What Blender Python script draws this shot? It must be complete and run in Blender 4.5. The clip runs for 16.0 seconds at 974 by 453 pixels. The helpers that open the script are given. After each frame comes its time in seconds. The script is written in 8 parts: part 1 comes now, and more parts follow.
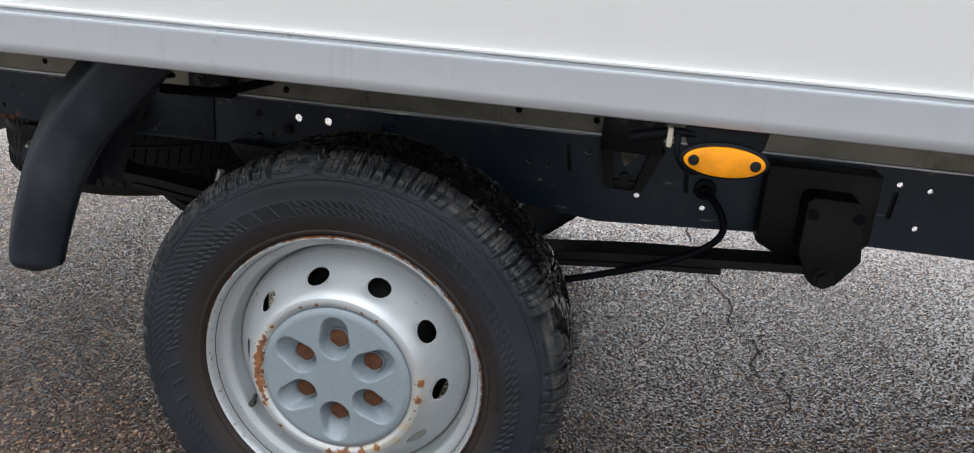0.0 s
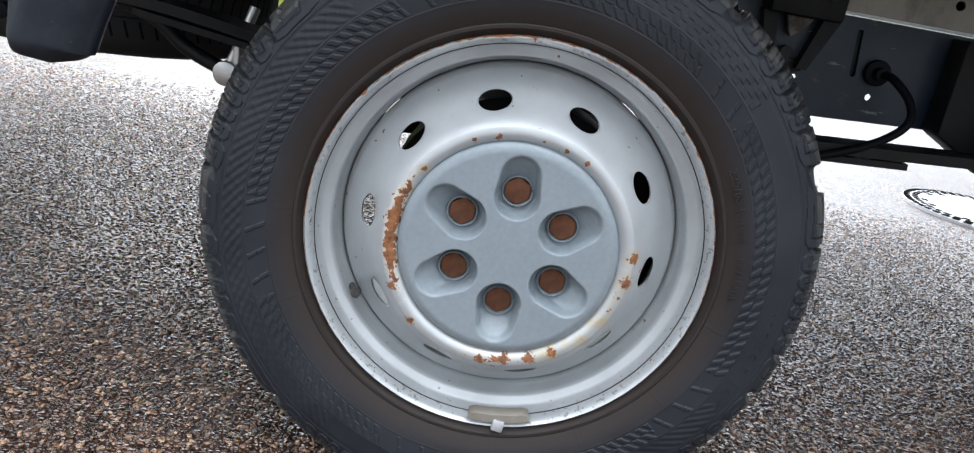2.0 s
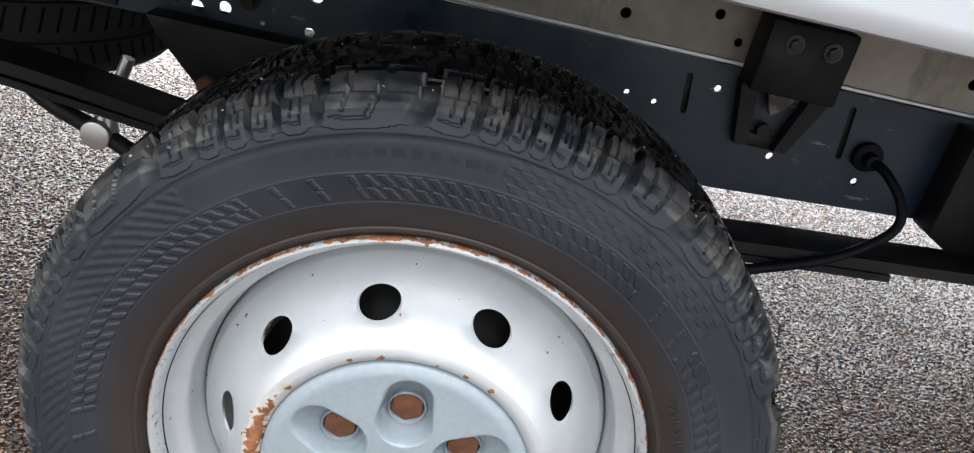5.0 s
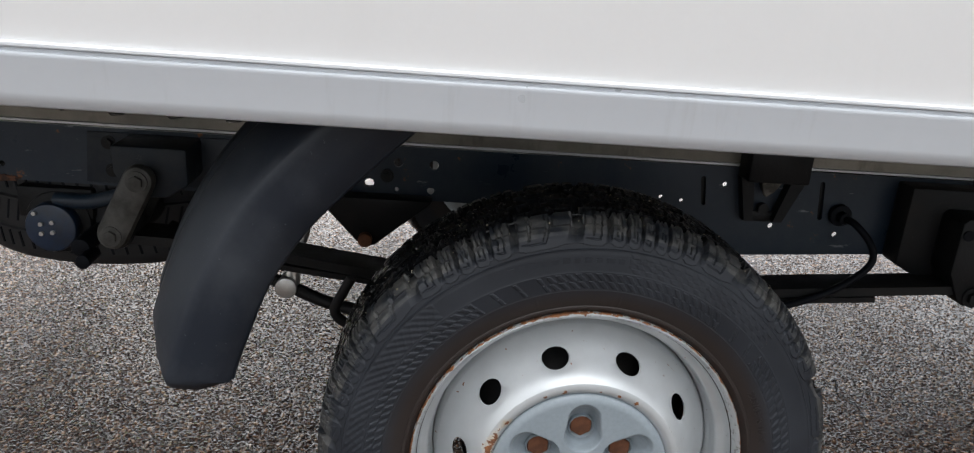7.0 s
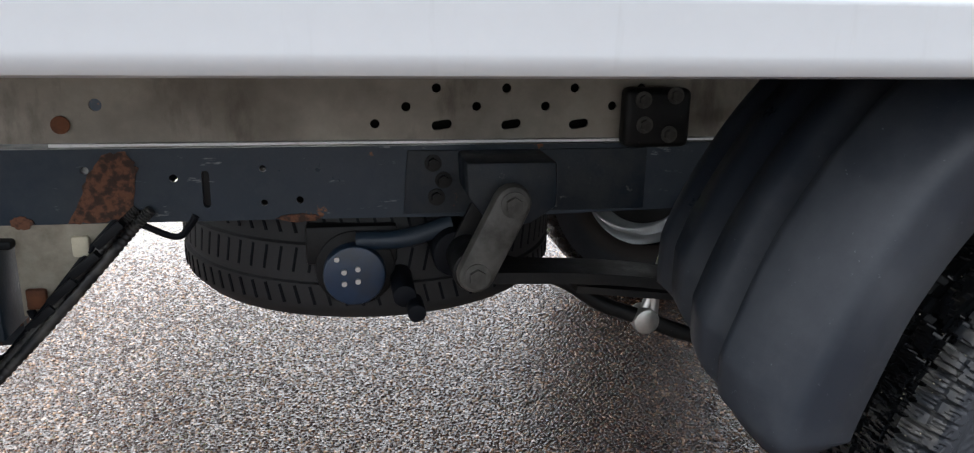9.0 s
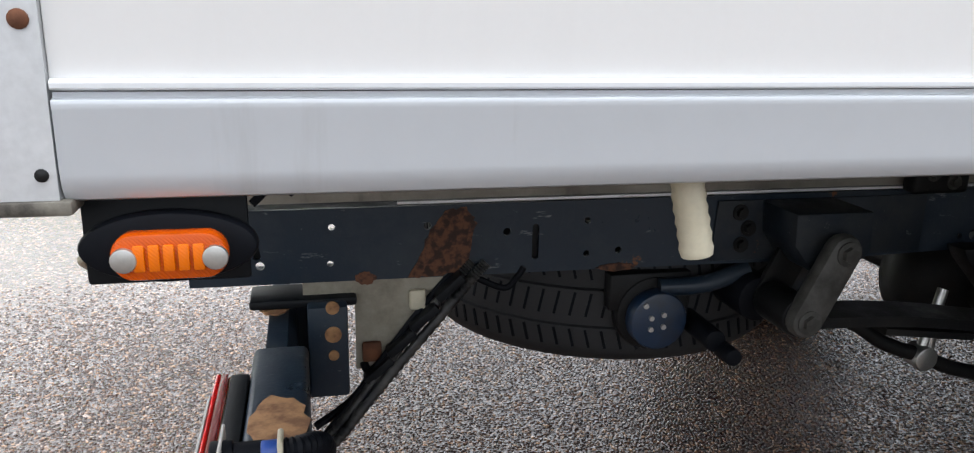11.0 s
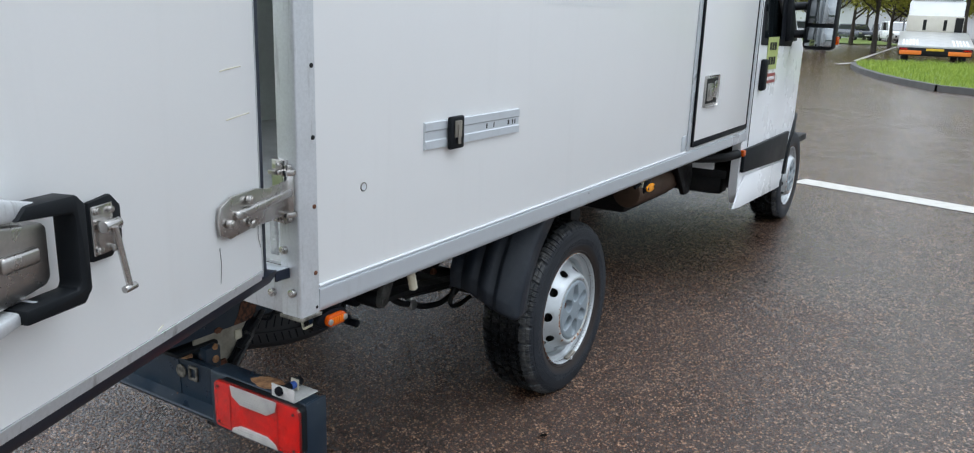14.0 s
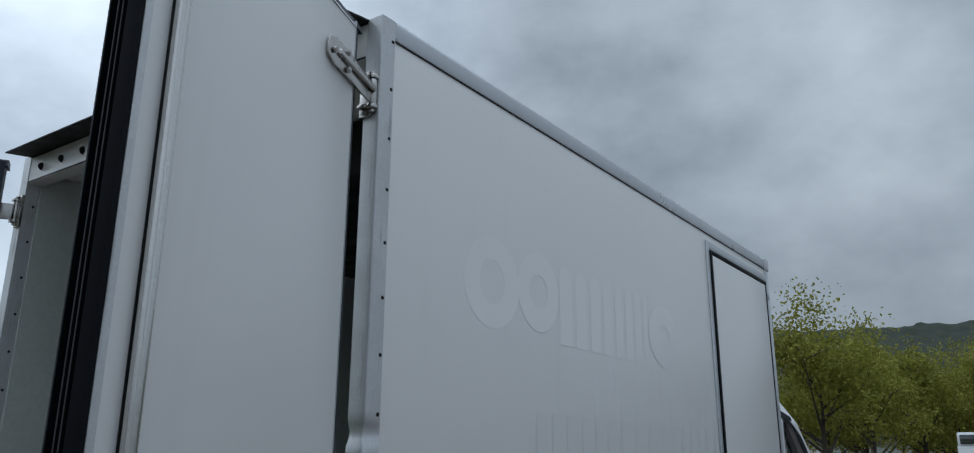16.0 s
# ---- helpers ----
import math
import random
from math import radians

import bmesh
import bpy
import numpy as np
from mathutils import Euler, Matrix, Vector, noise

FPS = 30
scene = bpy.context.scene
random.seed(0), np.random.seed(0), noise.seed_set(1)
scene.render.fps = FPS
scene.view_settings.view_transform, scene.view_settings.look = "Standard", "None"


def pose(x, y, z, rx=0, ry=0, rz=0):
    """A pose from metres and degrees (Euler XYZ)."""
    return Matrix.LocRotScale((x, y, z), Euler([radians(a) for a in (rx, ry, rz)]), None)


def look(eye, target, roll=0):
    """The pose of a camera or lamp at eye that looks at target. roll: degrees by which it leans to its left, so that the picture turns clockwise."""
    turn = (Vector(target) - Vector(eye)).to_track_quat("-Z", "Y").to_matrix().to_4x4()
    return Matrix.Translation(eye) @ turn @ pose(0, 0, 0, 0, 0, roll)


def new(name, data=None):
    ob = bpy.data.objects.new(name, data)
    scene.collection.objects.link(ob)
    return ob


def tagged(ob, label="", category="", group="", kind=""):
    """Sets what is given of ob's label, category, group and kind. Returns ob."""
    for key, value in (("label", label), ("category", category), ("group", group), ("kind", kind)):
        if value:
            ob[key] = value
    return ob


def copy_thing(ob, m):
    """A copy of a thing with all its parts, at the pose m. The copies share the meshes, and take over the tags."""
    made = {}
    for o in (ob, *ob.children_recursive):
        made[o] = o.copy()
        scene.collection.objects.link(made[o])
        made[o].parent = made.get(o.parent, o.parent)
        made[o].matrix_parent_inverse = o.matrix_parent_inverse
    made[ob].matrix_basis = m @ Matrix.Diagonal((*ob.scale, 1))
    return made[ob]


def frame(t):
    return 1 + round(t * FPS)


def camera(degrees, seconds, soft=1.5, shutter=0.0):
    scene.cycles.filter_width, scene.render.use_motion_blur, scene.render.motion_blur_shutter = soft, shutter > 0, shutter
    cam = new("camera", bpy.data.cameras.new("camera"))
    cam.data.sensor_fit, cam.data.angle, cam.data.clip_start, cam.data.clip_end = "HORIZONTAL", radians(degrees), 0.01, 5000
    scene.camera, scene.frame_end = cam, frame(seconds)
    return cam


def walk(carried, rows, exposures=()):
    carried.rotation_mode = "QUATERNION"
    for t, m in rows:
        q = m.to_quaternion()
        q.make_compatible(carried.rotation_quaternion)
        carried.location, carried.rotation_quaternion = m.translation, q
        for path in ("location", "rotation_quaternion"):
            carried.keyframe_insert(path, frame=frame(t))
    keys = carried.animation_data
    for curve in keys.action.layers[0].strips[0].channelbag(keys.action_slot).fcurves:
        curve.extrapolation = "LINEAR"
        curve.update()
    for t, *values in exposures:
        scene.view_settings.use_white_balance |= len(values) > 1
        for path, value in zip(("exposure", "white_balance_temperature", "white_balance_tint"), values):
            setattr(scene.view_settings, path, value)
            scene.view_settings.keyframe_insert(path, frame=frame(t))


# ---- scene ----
cam = camera(61.6, 16.0, soft=1.15)
# seconds, place in metres, turn in degrees
PATH = [
    (0.0, 0.404, -0.984, 0.999, 70.76, -4.03, 11.05),
    (0.5, 0.168, -1.185, 0.921, 71.56, -7.11, 4.85),
    (1.0, 0.056, -1.260, 0.880, 70.59, -10.72, 2.90),
    (1.5, 0.006, -1.046, 0.770, 70.80, -10.37, 1.02),
    (2.0, -0.047, -0.760, 0.622, 72.52, -10.19, 1.85),
    (2.5, -0.040, -0.586, 0.524, 73.62, -14.00, 3.13),
    (3.0, -0.029, -0.564, 0.511, 74.14, -13.98, 3.56),
    (3.5, -0.038, -0.548, 0.571, 74.11, -13.97, 3.03),
    (4.0, -0.012, -0.465, 0.741, 67.17, -13.35, 2.22),
    (6.5, -0.090, -0.608, 0.944, 62.70, -8.41, -0.90),
    (7.0, -0.224, -0.849, 0.992, 71.66, -4.38, -3.01),
    (7.5, -0.476, -0.857, 0.949, 74.65, -3.99, -3.96),
    (8.0, -0.693, -0.774, 0.909, 73.60, -3.09, -5.78),
    (10.5, -1.200, -0.385, 0.846, 74.95, -0.21, -12.39),
    (11.0, -1.415, -0.477, 0.918, 74.98, -1.04, -12.27),
    (11.5, -1.643, -0.542, 0.943, 74.49, -1.80, -14.96),
    (12.0, -1.889, -0.598, 1.044, 70.00, -5.16, -22.17),
    (12.5, -2.125, -0.746, 1.189, 68.13, -2.31, -38.17),
    (13.0, -2.366, -0.957, 1.266, 67.08, -0.26, -50.26),
    (13.5, -2.608, -1.137, 1.368, 68.69, -1.08, -54.06),
    (14.0, -2.840, -1.250, 1.483, 75.41, -1.84, -57.65),
    (14.5, -2.982, -1.337, 1.589, 84.85, -1.54, -57.98),
    (15.0, -3.029, -1.378, 1.664, 93.66, -1.06, -56.81),
    (15.5, -3.087, -1.429, 1.688, 102.18, -0.10, -55.65),
    (16.0, -3.158, -1.477, 1.701, 106.28, -0.28, -54.83),
]
EXPOSURES = [(0.0, 1.15, 6870, 11), (1.0, 1.40, 6920, 13), (2.0, 1.50, 6620, 11), (3.0, 1.66, 6620, 9), (3.5, 1.71, 6720, 9), (4.0, 1.86, 6770, 10), (6.3, 2.16, 7170, 12), (6.6, 1.86, 7170, 12), (7.0, 1.20, 7050, 12), (7.5, 1.23, 7050, 12), (8.2, 1.48, 6950, 12),
             (10.3, 1.92, 6800, 12), (11.0, 1.38, 6850, 12), (11.5, 1.30, 6800, 11), (12.5, 1.40, 6600, 11), (13.0, 1.23, 6550, 11), (13.5, 1.03, 6500, 10), (14.0, 0.90, 6350, 8), (14.5, 0.50, 6250, 7), (15.0, 0.00, 6250, 6), (15.5, -0.39, 6000, 5), (16.0, -0.59, 5950, 5)]
walk(cam, [(t, pose(x, y, z, rx, ry, rz)) for t, x, y, z, rx, ry, rz in PATH], EXPOSURES)

# ---------------------------------------------------------------- light
SUN_ELEV, SUN_AZ = 38, -22
world = bpy.data.worlds.new("overcast_sky")
scene.world = world
world.use_nodes = True
wn, wl = world.node_tree.nodes, world.node_tree.links
wn.clear()
w_out = wn.new("ShaderNodeOutputWorld")
w_bg = wn.new("ShaderNodeBackground")
w_bg.inputs["Strength"].default_value = 1.0
w_sky = wn.new("ShaderNodeTexSky")
w_sky.sky_type = 'NISHITA'
w_sky.sun_disc = False
w_sky.sun_elevation, w_sky.sun_rotation = radians(SUN_ELEV), radians(SUN_AZ)
w_dim = wn.new("ShaderNodeVectorMath")
w_dim.operation = 'SCALE'
w_dim.inputs["Scale"].default_value = 0.1
wl.new(w_sky.outputs["Color"], w_dim.inputs[0])
w_co = wn.new("ShaderNodeTexCoord")
w_map = wn.new("ShaderNodeMapping")
w_map.inputs["Scale"].default_value = (1.3, 1.3, 2.0)
w_map.inputs["Location"].default_value = (0.3, 0.1, 0.45)
wl.new(w_co.outputs["Generated"], w_map.inputs["Vector"])
w_noise = wn.new("ShaderNodeTexNoise")
w_noise.inputs["Scale"].default_value = 2.3
w_noise.inputs["Detail"].default_value = 7
w_noise.inputs["Roughness"].default_value = 0.52
w_noise.inputs["Distortion"].default_value = 0.0
wl.new(w_map.outputs["Vector"], w_noise.inputs["Vector"])
w_ramp = wn.new("ShaderNodeValToRGB")
w_ramp.color_ramp.elements[0].position, w_ramp.color_ramp.elements[0].color = 0.34, (0.30, 0.335, 0.38, 1)
w_ramp.color_ramp.elements[1].position, w_ramp.color_ramp.elements[1].color = 0.70, (0.74, 0.78, 0.835, 1)
wl.new(w_noise.outputs["Fac"], w_ramp.inputs["Fac"])
w_mix = wn.new("ShaderNodeMix")
w_mix.data_type = 'RGBA'
w_mix.inputs["Factor"].default_value = 0.9
wl.new(w_dim.outputs["Vector"], w_mix.inputs["A"])
wl.new(w_ramp.outputs["Color"], w_mix.inputs["B"])
# heavier cloud towards the horizon
w_sep = wn.new("ShaderNodeSeparateXYZ")
wl.new(w_co.outputs["Generated"], w_sep.inputs[0])
w_low = wn.new("ShaderNodeMapRange")
w_low.inputs["From Min"].default_value, w_low.inputs["From Max"].default_value = 0.08, 0.44
w_low.inputs["To Min"].default_value, w_low.inputs["To Max"].default_value = 0.82, 1.0
w_low.interpolation_type = 'SMOOTHSTEP'
wl.new(w_sep.outputs["Z"], w_low.inputs["Value"])
w_gain = wn.new("ShaderNodeVectorMath")
w_gain.operation = 'SCALE'
wl.new(w_mix.outputs["Result"], w_gain.inputs[0])
wl.new(w_low.outputs["Result"], w_gain.inputs["Scale"])
# and brightest on the side of the hidden sun, across the verge
w_dot = wn.new("ShaderNodeVectorMath")
w_dot.operation = 'DOT_PRODUCT'
w_dot.inputs[1].default_value = (0.10, 0.84, 0.53)
wl.new(w_co.outputs["Generated"], w_dot.inputs[0])
w_side = wn.new("ShaderNodeMapRange")
w_side.interpolation_type = 'SMOOTHSTEP'
w_side.inputs["From Min"].default_value, w_side.inputs["From Max"].default_value = 0.66, 0.90
w_side.inputs["To Min"].default_value, w_side.inputs["To Max"].default_value = 1.0, 1.7
wl.new(w_dot.outputs["Value"], w_side.inputs["Value"])
w_gain2 = wn.new("ShaderNodeVectorMath")
w_gain2.operation = 'SCALE'
wl.new(w_gain.outputs["Vector"], w_gain2.inputs[0])
wl.new(w_side.outputs["Result"], w_gain2.inputs["Scale"])
# a darker bank of cloud ahead of the van
w_dot2 = wn.new("ShaderNodeVectorMath")
w_dot2.operation = 'DOT_PRODUCT'
w_dot2.inputs[1].default_value = (0.88, 0.25, 0.40)
wl.new(w_co.outputs["Generated"], w_dot2.inputs[0])
w_bank = wn.new("ShaderNodeMapRange")
w_bank.interpolation_type = 'SMOOTHSTEP'
w_bank.inputs["From Min"].default_value, w_bank.inputs["From Max"].default_value = 0.30, 0.90
w_bank.inputs["To Min"].default_value, w_bank.inputs["To Max"].default_value = 1.38, 1.16
wl.new(w_dot2.outputs["Value"], w_bank.inputs["Value"])
w_gain3 = wn.new("ShaderNodeVectorMath")
w_gain3.operation = 'SCALE'
wl.new(w_gain2.outputs["Vector"], w_gain3.inputs[0])
wl.new(w_bank.outputs["Result"], w_gain3.inputs["Scale"])
# an overcast sky is brightest overhead
w_top = wn.new("ShaderNodeMapRange")
w_top.interpolation_type = 'SMOOTHSTEP'
w_top.inputs["From Min"].default_value, w_top.inputs["From Max"].default_value = 0.58, 0.97
w_top.inputs["To Min"].default_value, w_top.inputs["To Max"].default_value = 1.0, 3.4
wl.new(w_sep.outputs["Z"], w_top.inputs["Value"])
w_gain4 = wn.new("ShaderNodeVectorMath")
w_gain4.operation = 'SCALE'
wl.new(w_gain3.outputs["Vector"], w_gain4.inputs[0])
wl.new(w_top.outputs["Result"], w_gain4.inputs["Scale"])
wl.new(w_gain4.outputs["Vector"], w_bg.inputs["Color"])
wl.new(w_bg.outputs["Background"], w_out.inputs["Surface"])

sun = new("sun", bpy.data.lights.new("sun", 'SUN'))
sun.data.energy = 0.20
sun.data.angle = radians(40)
sun.data.color = (1.0, 0.985, 0.965)
sun.matrix_world = look((-8, 20, 17), (0, 0, 0))

# ---------------------------------------------------------------- materials
def nodes_of(name):
    m = bpy.data.materials.new(name)
    m.use_nodes = True
    t = m.node_tree
    b = t.nodes["Principled BSDF"]
    return m, t.nodes, t.links, b


def tex_noise(n, l, co, scale, detail=4, rough=0.55):
    x = n.new("ShaderNodeTexNoise")
    x.inputs["Scale"].default_value = scale
    x.inputs["Detail"].default_value = detail
    x.inputs["Roughness"].default_value = rough
    l.new(co, x.inputs["Vector"])
    return x.outputs["Fac"]


def ramp(n, l, fac, p0, p1, c0=(0, 0, 0), c1=(1, 1, 1)):
    r = n.new("ShaderNodeValToRGB")
    r.color_ramp.elements[0].position, r.color_ramp.elements[0].color = p0, (*c0, 1)
    r.color_ramp.elements[1].position, r.color_ramp.elements[1].color = p1, (*c1, 1)
    l.new(fac, r.inputs["Fac"])
    return r.outputs["Color"]


def mix(n, l, fac, a, b, mode='MIX'):
    m = n.new("ShaderNodeMix")
    m.data_type, m.blend_type = 'RGBA', mode
    for key, v in (("Factor", fac), ("A", a), ("B", b)):
        if isinstance(v, bpy.types.NodeSocket):
            l.new(v, m.inputs[key])
        else:
            m.inputs[key].default_value = v if key == "Factor" else (*v, 1)
    return m.outputs["Result"]


def bump(n, l, b, height, strength, dist):
    x = n.new("ShaderNodeBump")
    x.inputs["Strength"].default_value = strength
    x.inputs["Distance"].default_value = dist
    l.new(height, x.inputs["Height"])
    if b is not None:
        l.new(x.outputs["Normal"], b.inputs["Normal"])
    return x


def coord(n):
    return n.new("ShaderNodeTexCoord").outputs["Object"]


def worn(name, base, stain, rough=0.5, metal=0.0, big=3.0, fine=120.0, amount=0.35, bump_mm=0.15, rough_var=0.12, lo=0.45, hi=0.75, spec=0.5, coat=0.0, grain=0.25, streak=None):
    """A surface with stains at a large scale and grain at a small one; streak: (scale x, y, z), colour, from, to, amount."""
    m, n, l, b = nodes_of(name)
    co = coord(n)
    a = tex_noise(n, l, co, big, 6, 0.62)
    f = tex_noise(n, l, co, fine, 3, 0.6)
    k = ramp(n, l, a, lo, hi)
    k2 = mix(n, l, amount, (0, 0, 0), k)
    c = mix(n, l, k2, base, stain)
    c = mix(n, l, ramp(n, l, f, 0.35, 0.7, (0.0, 0.0, 0.0), (grain, grain, grain)), c, tuple(v * 0.6 for v in base))
    if streak:
        mp = n.new("ShaderNodeMapping")
        mp.inputs["Scale"].default_value = streak[0]
        l.new(co, mp.inputs["Vector"])
        k3 = ramp(n, l, tex_noise(n, l, mp.outputs["Vector"], 1.0, 6, 0.65), streak[2], streak[3], (0, 0, 0), (streak[4],) * 3)
        c = mix(n, l, k3, c, streak[1])
    l.new(c, b.inputs["Base Color"])
    r = n.new("ShaderNodeMapRange")
    r.inputs["To Min"].default_value, r.inputs["To Max"].default_value = rough - rough_var, rough + rough_var
    l.new(a, r.inputs["Value"])
    l.new(r.outputs["Result"], b.inputs["Roughness"])
    b.inputs["Metallic"].default_value = metal
    b.inputs["Specular IOR Level"].default_value = spec
    b.inputs["Coat Weight"].default_value = coat
    bump(n, l, b, f, 0.5, bump_mm / 1000)
    return m


M_WHITE = worn("white_gelcoat", (0.80, 0.80, 0.79), (0.74, 0.74, 0.735), 0.30, 0, 0.9, 140, 0.35, 0.004, 0.06, coat=0.05, grain=0.02, streak=((9, 9, 0.8), (0.70, 0.70, 0.685), 0.55, 0.85, 0.35))
M_SKIRT = worn("grey_anodised_rail", (0.55, 0.58, 0.61), (0.48, 0.50, 0.51), 0.30, 0.25, 1.5, 60, 0.25, 0.01, grain=0.04, streak=((26, 4, 3), (0.22, 0.21, 0.18), 0.58, 0.85, 0.30))
M_ALU = worn("bare_aluminium", (0.62, 0.635, 0.65), (0.46, 0.465, 0.465), 0.40, 0.45, 6, 160, 0.5, 0.1, streak=((40, 40, 4), (0.16, 0.15, 0.14), 0.58, 0.72, 0.6))
M_ALU_DIRTY = worn("dirty_aluminium_beam", (0.29, 0.265, 0.225), (0.11, 0.096, 0.077), 0.5, 0.35, 5, 90, 0.8, 0.3, lo=0.42, hi=0.7, streak=((14, 5, 5), (0.06, 0.048, 0.036), 0.56, 0.74, 0.8))
M_BEAD = worn("grey_white_bead", (0.66, 0.68, 0.70), (0.60, 0.615, 0.63), 0.35, 0.1, 2, 60, 0.3, 0.01, grain=0.03)
M_STEEL = worn("stainless_steel", (0.52, 0.50, 0.48), (0.42, 0.40, 0.37), 0.27, 1.0, 5, 200, 0.4, 0.05)
M_ZINC = worn("zinc_plated_bolt", (0.55, 0.55, 0.53), (0.35, 0.33, 0.3), 0.35, 0.9, 30, 300, 0.4, 0.05)


def scuffed(name, base, dust, scratch, rough=0.34, big=7.0, dust_lo=0.46, dust_hi=0.75, dust_amount=0.8, spots=0.69, stretch=(1, 1, 1), bump_mm=0.5, spec=0.5, rust_spots=0.0):
    """Dark painted or moulded surface with road dust, pale scratches and flecks, and damp streaks."""
    m, n, l, b = nodes_of(name)
    co = coord(n)
    a = tex_noise(n, l, co, big, 7, 0.66)
    c = mix(n, l, mix(n, l, dust_amount, (0, 0, 0), ramp(n, l, a, dust_lo, dust_hi)), base, dust)
    mp = n.new("ShaderNodeMapping")
    mp.inputs["Scale"].default_value = stretch
    mp.inputs["Rotation"].default_value = (0.2, 0.5, 0.3)
    l.new(co, mp.inputs["Vector"])
    line = tex_noise(n, l, mp.outputs["Vector"], 45, 5, 0.7)
    c = mix(n, l, ramp(n, l, line, spots, spots + 0.05, (0, 0, 0), (0.8, 0.8, 0.8)), c, scratch)
    fleck = tex_noise(n, l, co, 190, 3, 0.6)
    c = mix(n, l, ramp(n, l, fleck, 0.70, 0.76, (0, 0, 0), (0.5, 0.5, 0.5)), c, scratch)
    if rust_spots:
        rs = tex_noise(n, l, co, 16, 6, 0.7)
        c = mix(n, l, ramp(n, l, rs, rust_spots, rust_spots + 0.03), c, (0.16, 0.062, 0.025))
    l.new(c, b.inputs["Base Color"])
    r = n.new("ShaderNodeMapRange")
    r.inputs["From Min"].default_value, r.inputs["From Max"].default_value = 0.3, 0.7
    r.inputs["To Min"].default_value, r.inputs["To Max"].default_value = rough - 0.14, rough + 0.26
    l.new(a, r.inputs["Value"])
    l.new(r.outputs["Result"], b.inputs["Roughness"])
    b.inputs["Specular IOR Level"].default_value = spec
    h = mix(n, l, 0.5, a, fleck)
    bump(n, l, b, h, 0.7, bump_mm / 1000)
    return m


M_CHASSIS = scuffed("chassis_blue_paint", (0.0100, 0.0205, 0.0345), (0.038, 0.047, 0.055), (0.16, 0.17, 0.175), 0.36, 8.0, 0.46, 0.74, 0.8, 0.645, (0.30, 1, 1.2), 0.9, spec=0.36, rust_spots=0.67)
M_UNDER = scuffed("grimy_black_steel", (0.0050, 0.0055, 0.0062), (0.030, 0.027, 0.023), (0.10, 0.095, 0.085), 0.48, 10.0, 0.48, 0.80, 0.75, 0.72, (1, 1, 1), 1.2, spec=0.24, rust_spots=0.72)
M_HANGER = scuffed("worn_blue_black_paint", (0.0085, 0.0145, 0.0225), (0.045, 0.048, 0.048), (0.15, 0.15, 0.145), 0.45, 14.0, 0.46, 0.74, 0.8, 0.66, (1, 1, 1), 0.9, spec=0.3, rust_spots=0.70)
M_PLASTIC = worn("black_plastic", (0.0065, 0.0080, 0.0100), (0.020, 0.022, 0.024), 0.48, 0.0, 5, 260, 0.5, 0.2, spec=0.15)
M_GUARD = scuffed("dark_grey_plastic_guard", (0.011, 0.015, 0.022), (0.060, 0.066, 0.074), (0.18, 0.19, 0.20), 0.40, 6.0, 0.47, 0.80, 0.65, 0.70, (0.5, 1, 0.9), 0.35, spec=0.3)
M_RUBBER = worn("black_rubber_seal", (0.0035, 0.0045, 0.007), (0.009, 0.011, 0.015), 0.55, 0.0, 8, 150, 0.4, 0.2, spec=0.12)
# M_RUBBER again, with the light on the lower seals put into its colour
M_SEAL = worn("brightened_rubber_seal", (0.013, 0.018, 0.031), (0.032, 0.040, 0.055), 0.42, 0.0, 8, 150, 0.4, 0.2, spec=0.3)
M_HOSE = worn("dusty_corrugated_hose", (0.012, 0.013, 0.015), (0.075, 0.072, 0.066), 0.45, 0.0, 26, 180, 0.8, 0.3, lo=0.42, hi=0.62, spec=0.4)
M_LIP = worn("worn_rubber_lip", (0.055, 0.058, 0.062), (0.022, 0.023, 0.025), 0.5, 0.0, 10, 180, 0.6, 0.2, spec=0.3)
M_ROD = worn("bright_steel_tube", (0.66, 0.65, 0.63), (0.50, 0.48, 0.45), 0.24, 1.0, 6, 220, 0.4, 0.04, lo=0.55, hi=0.75)
M_CAP = worn("grey_blue_cap_plastic", (0.235, 0.275, 0.30), (0.30, 0.335, 0.355), 0.34, 0.0, 12, 160, 0.4, 0.1)
M_RUST = worn("rusted_steel", (0.145, 0.052, 0.022), (0.045, 0.019, 0.012), 0.85, 0.0, 45, 320, 0.8, 0.6)
M_SCAB = worn("dark_flaking_rust", (0.125, 0.047, 0.022), (0.020, 0.011, 0.008), 0.8, 0.0, 75, 300, 0.95, 1.2, lo=0.44, hi=0.56)
M_SURFACE_RUST = worn("orange_surface_rust", (0.36, 0.19, 0.085), (0.15, 0.068, 0.032), 0.8, 0.0, 34, 220, 0.95, 0.5, lo=0.42, hi=0.6)
M_CREAM = worn("yellowed_white_plastic", (0.56, 0.52, 0.40), (0.36, 0.31, 0.20), 0.5, 0.0, 14, 200, 0.5, 0.2)
M_DIRTY_GREY = worn("mud_grey_bracket", (0.19, 0.175, 0.145), (0.030, 0.026, 0.021), 0.75, 0.0, 22, 120, 0.95, 0.8, lo=0.42, hi=0.58)
M_GUSSET = worn("beige_mud_crust", (0.31, 0.285, 0.23), (0.13, 0.11, 0.08), 0.8, 0.0, 18, 110, 0.7, 0.8, lo=0.45, hi=0.68)
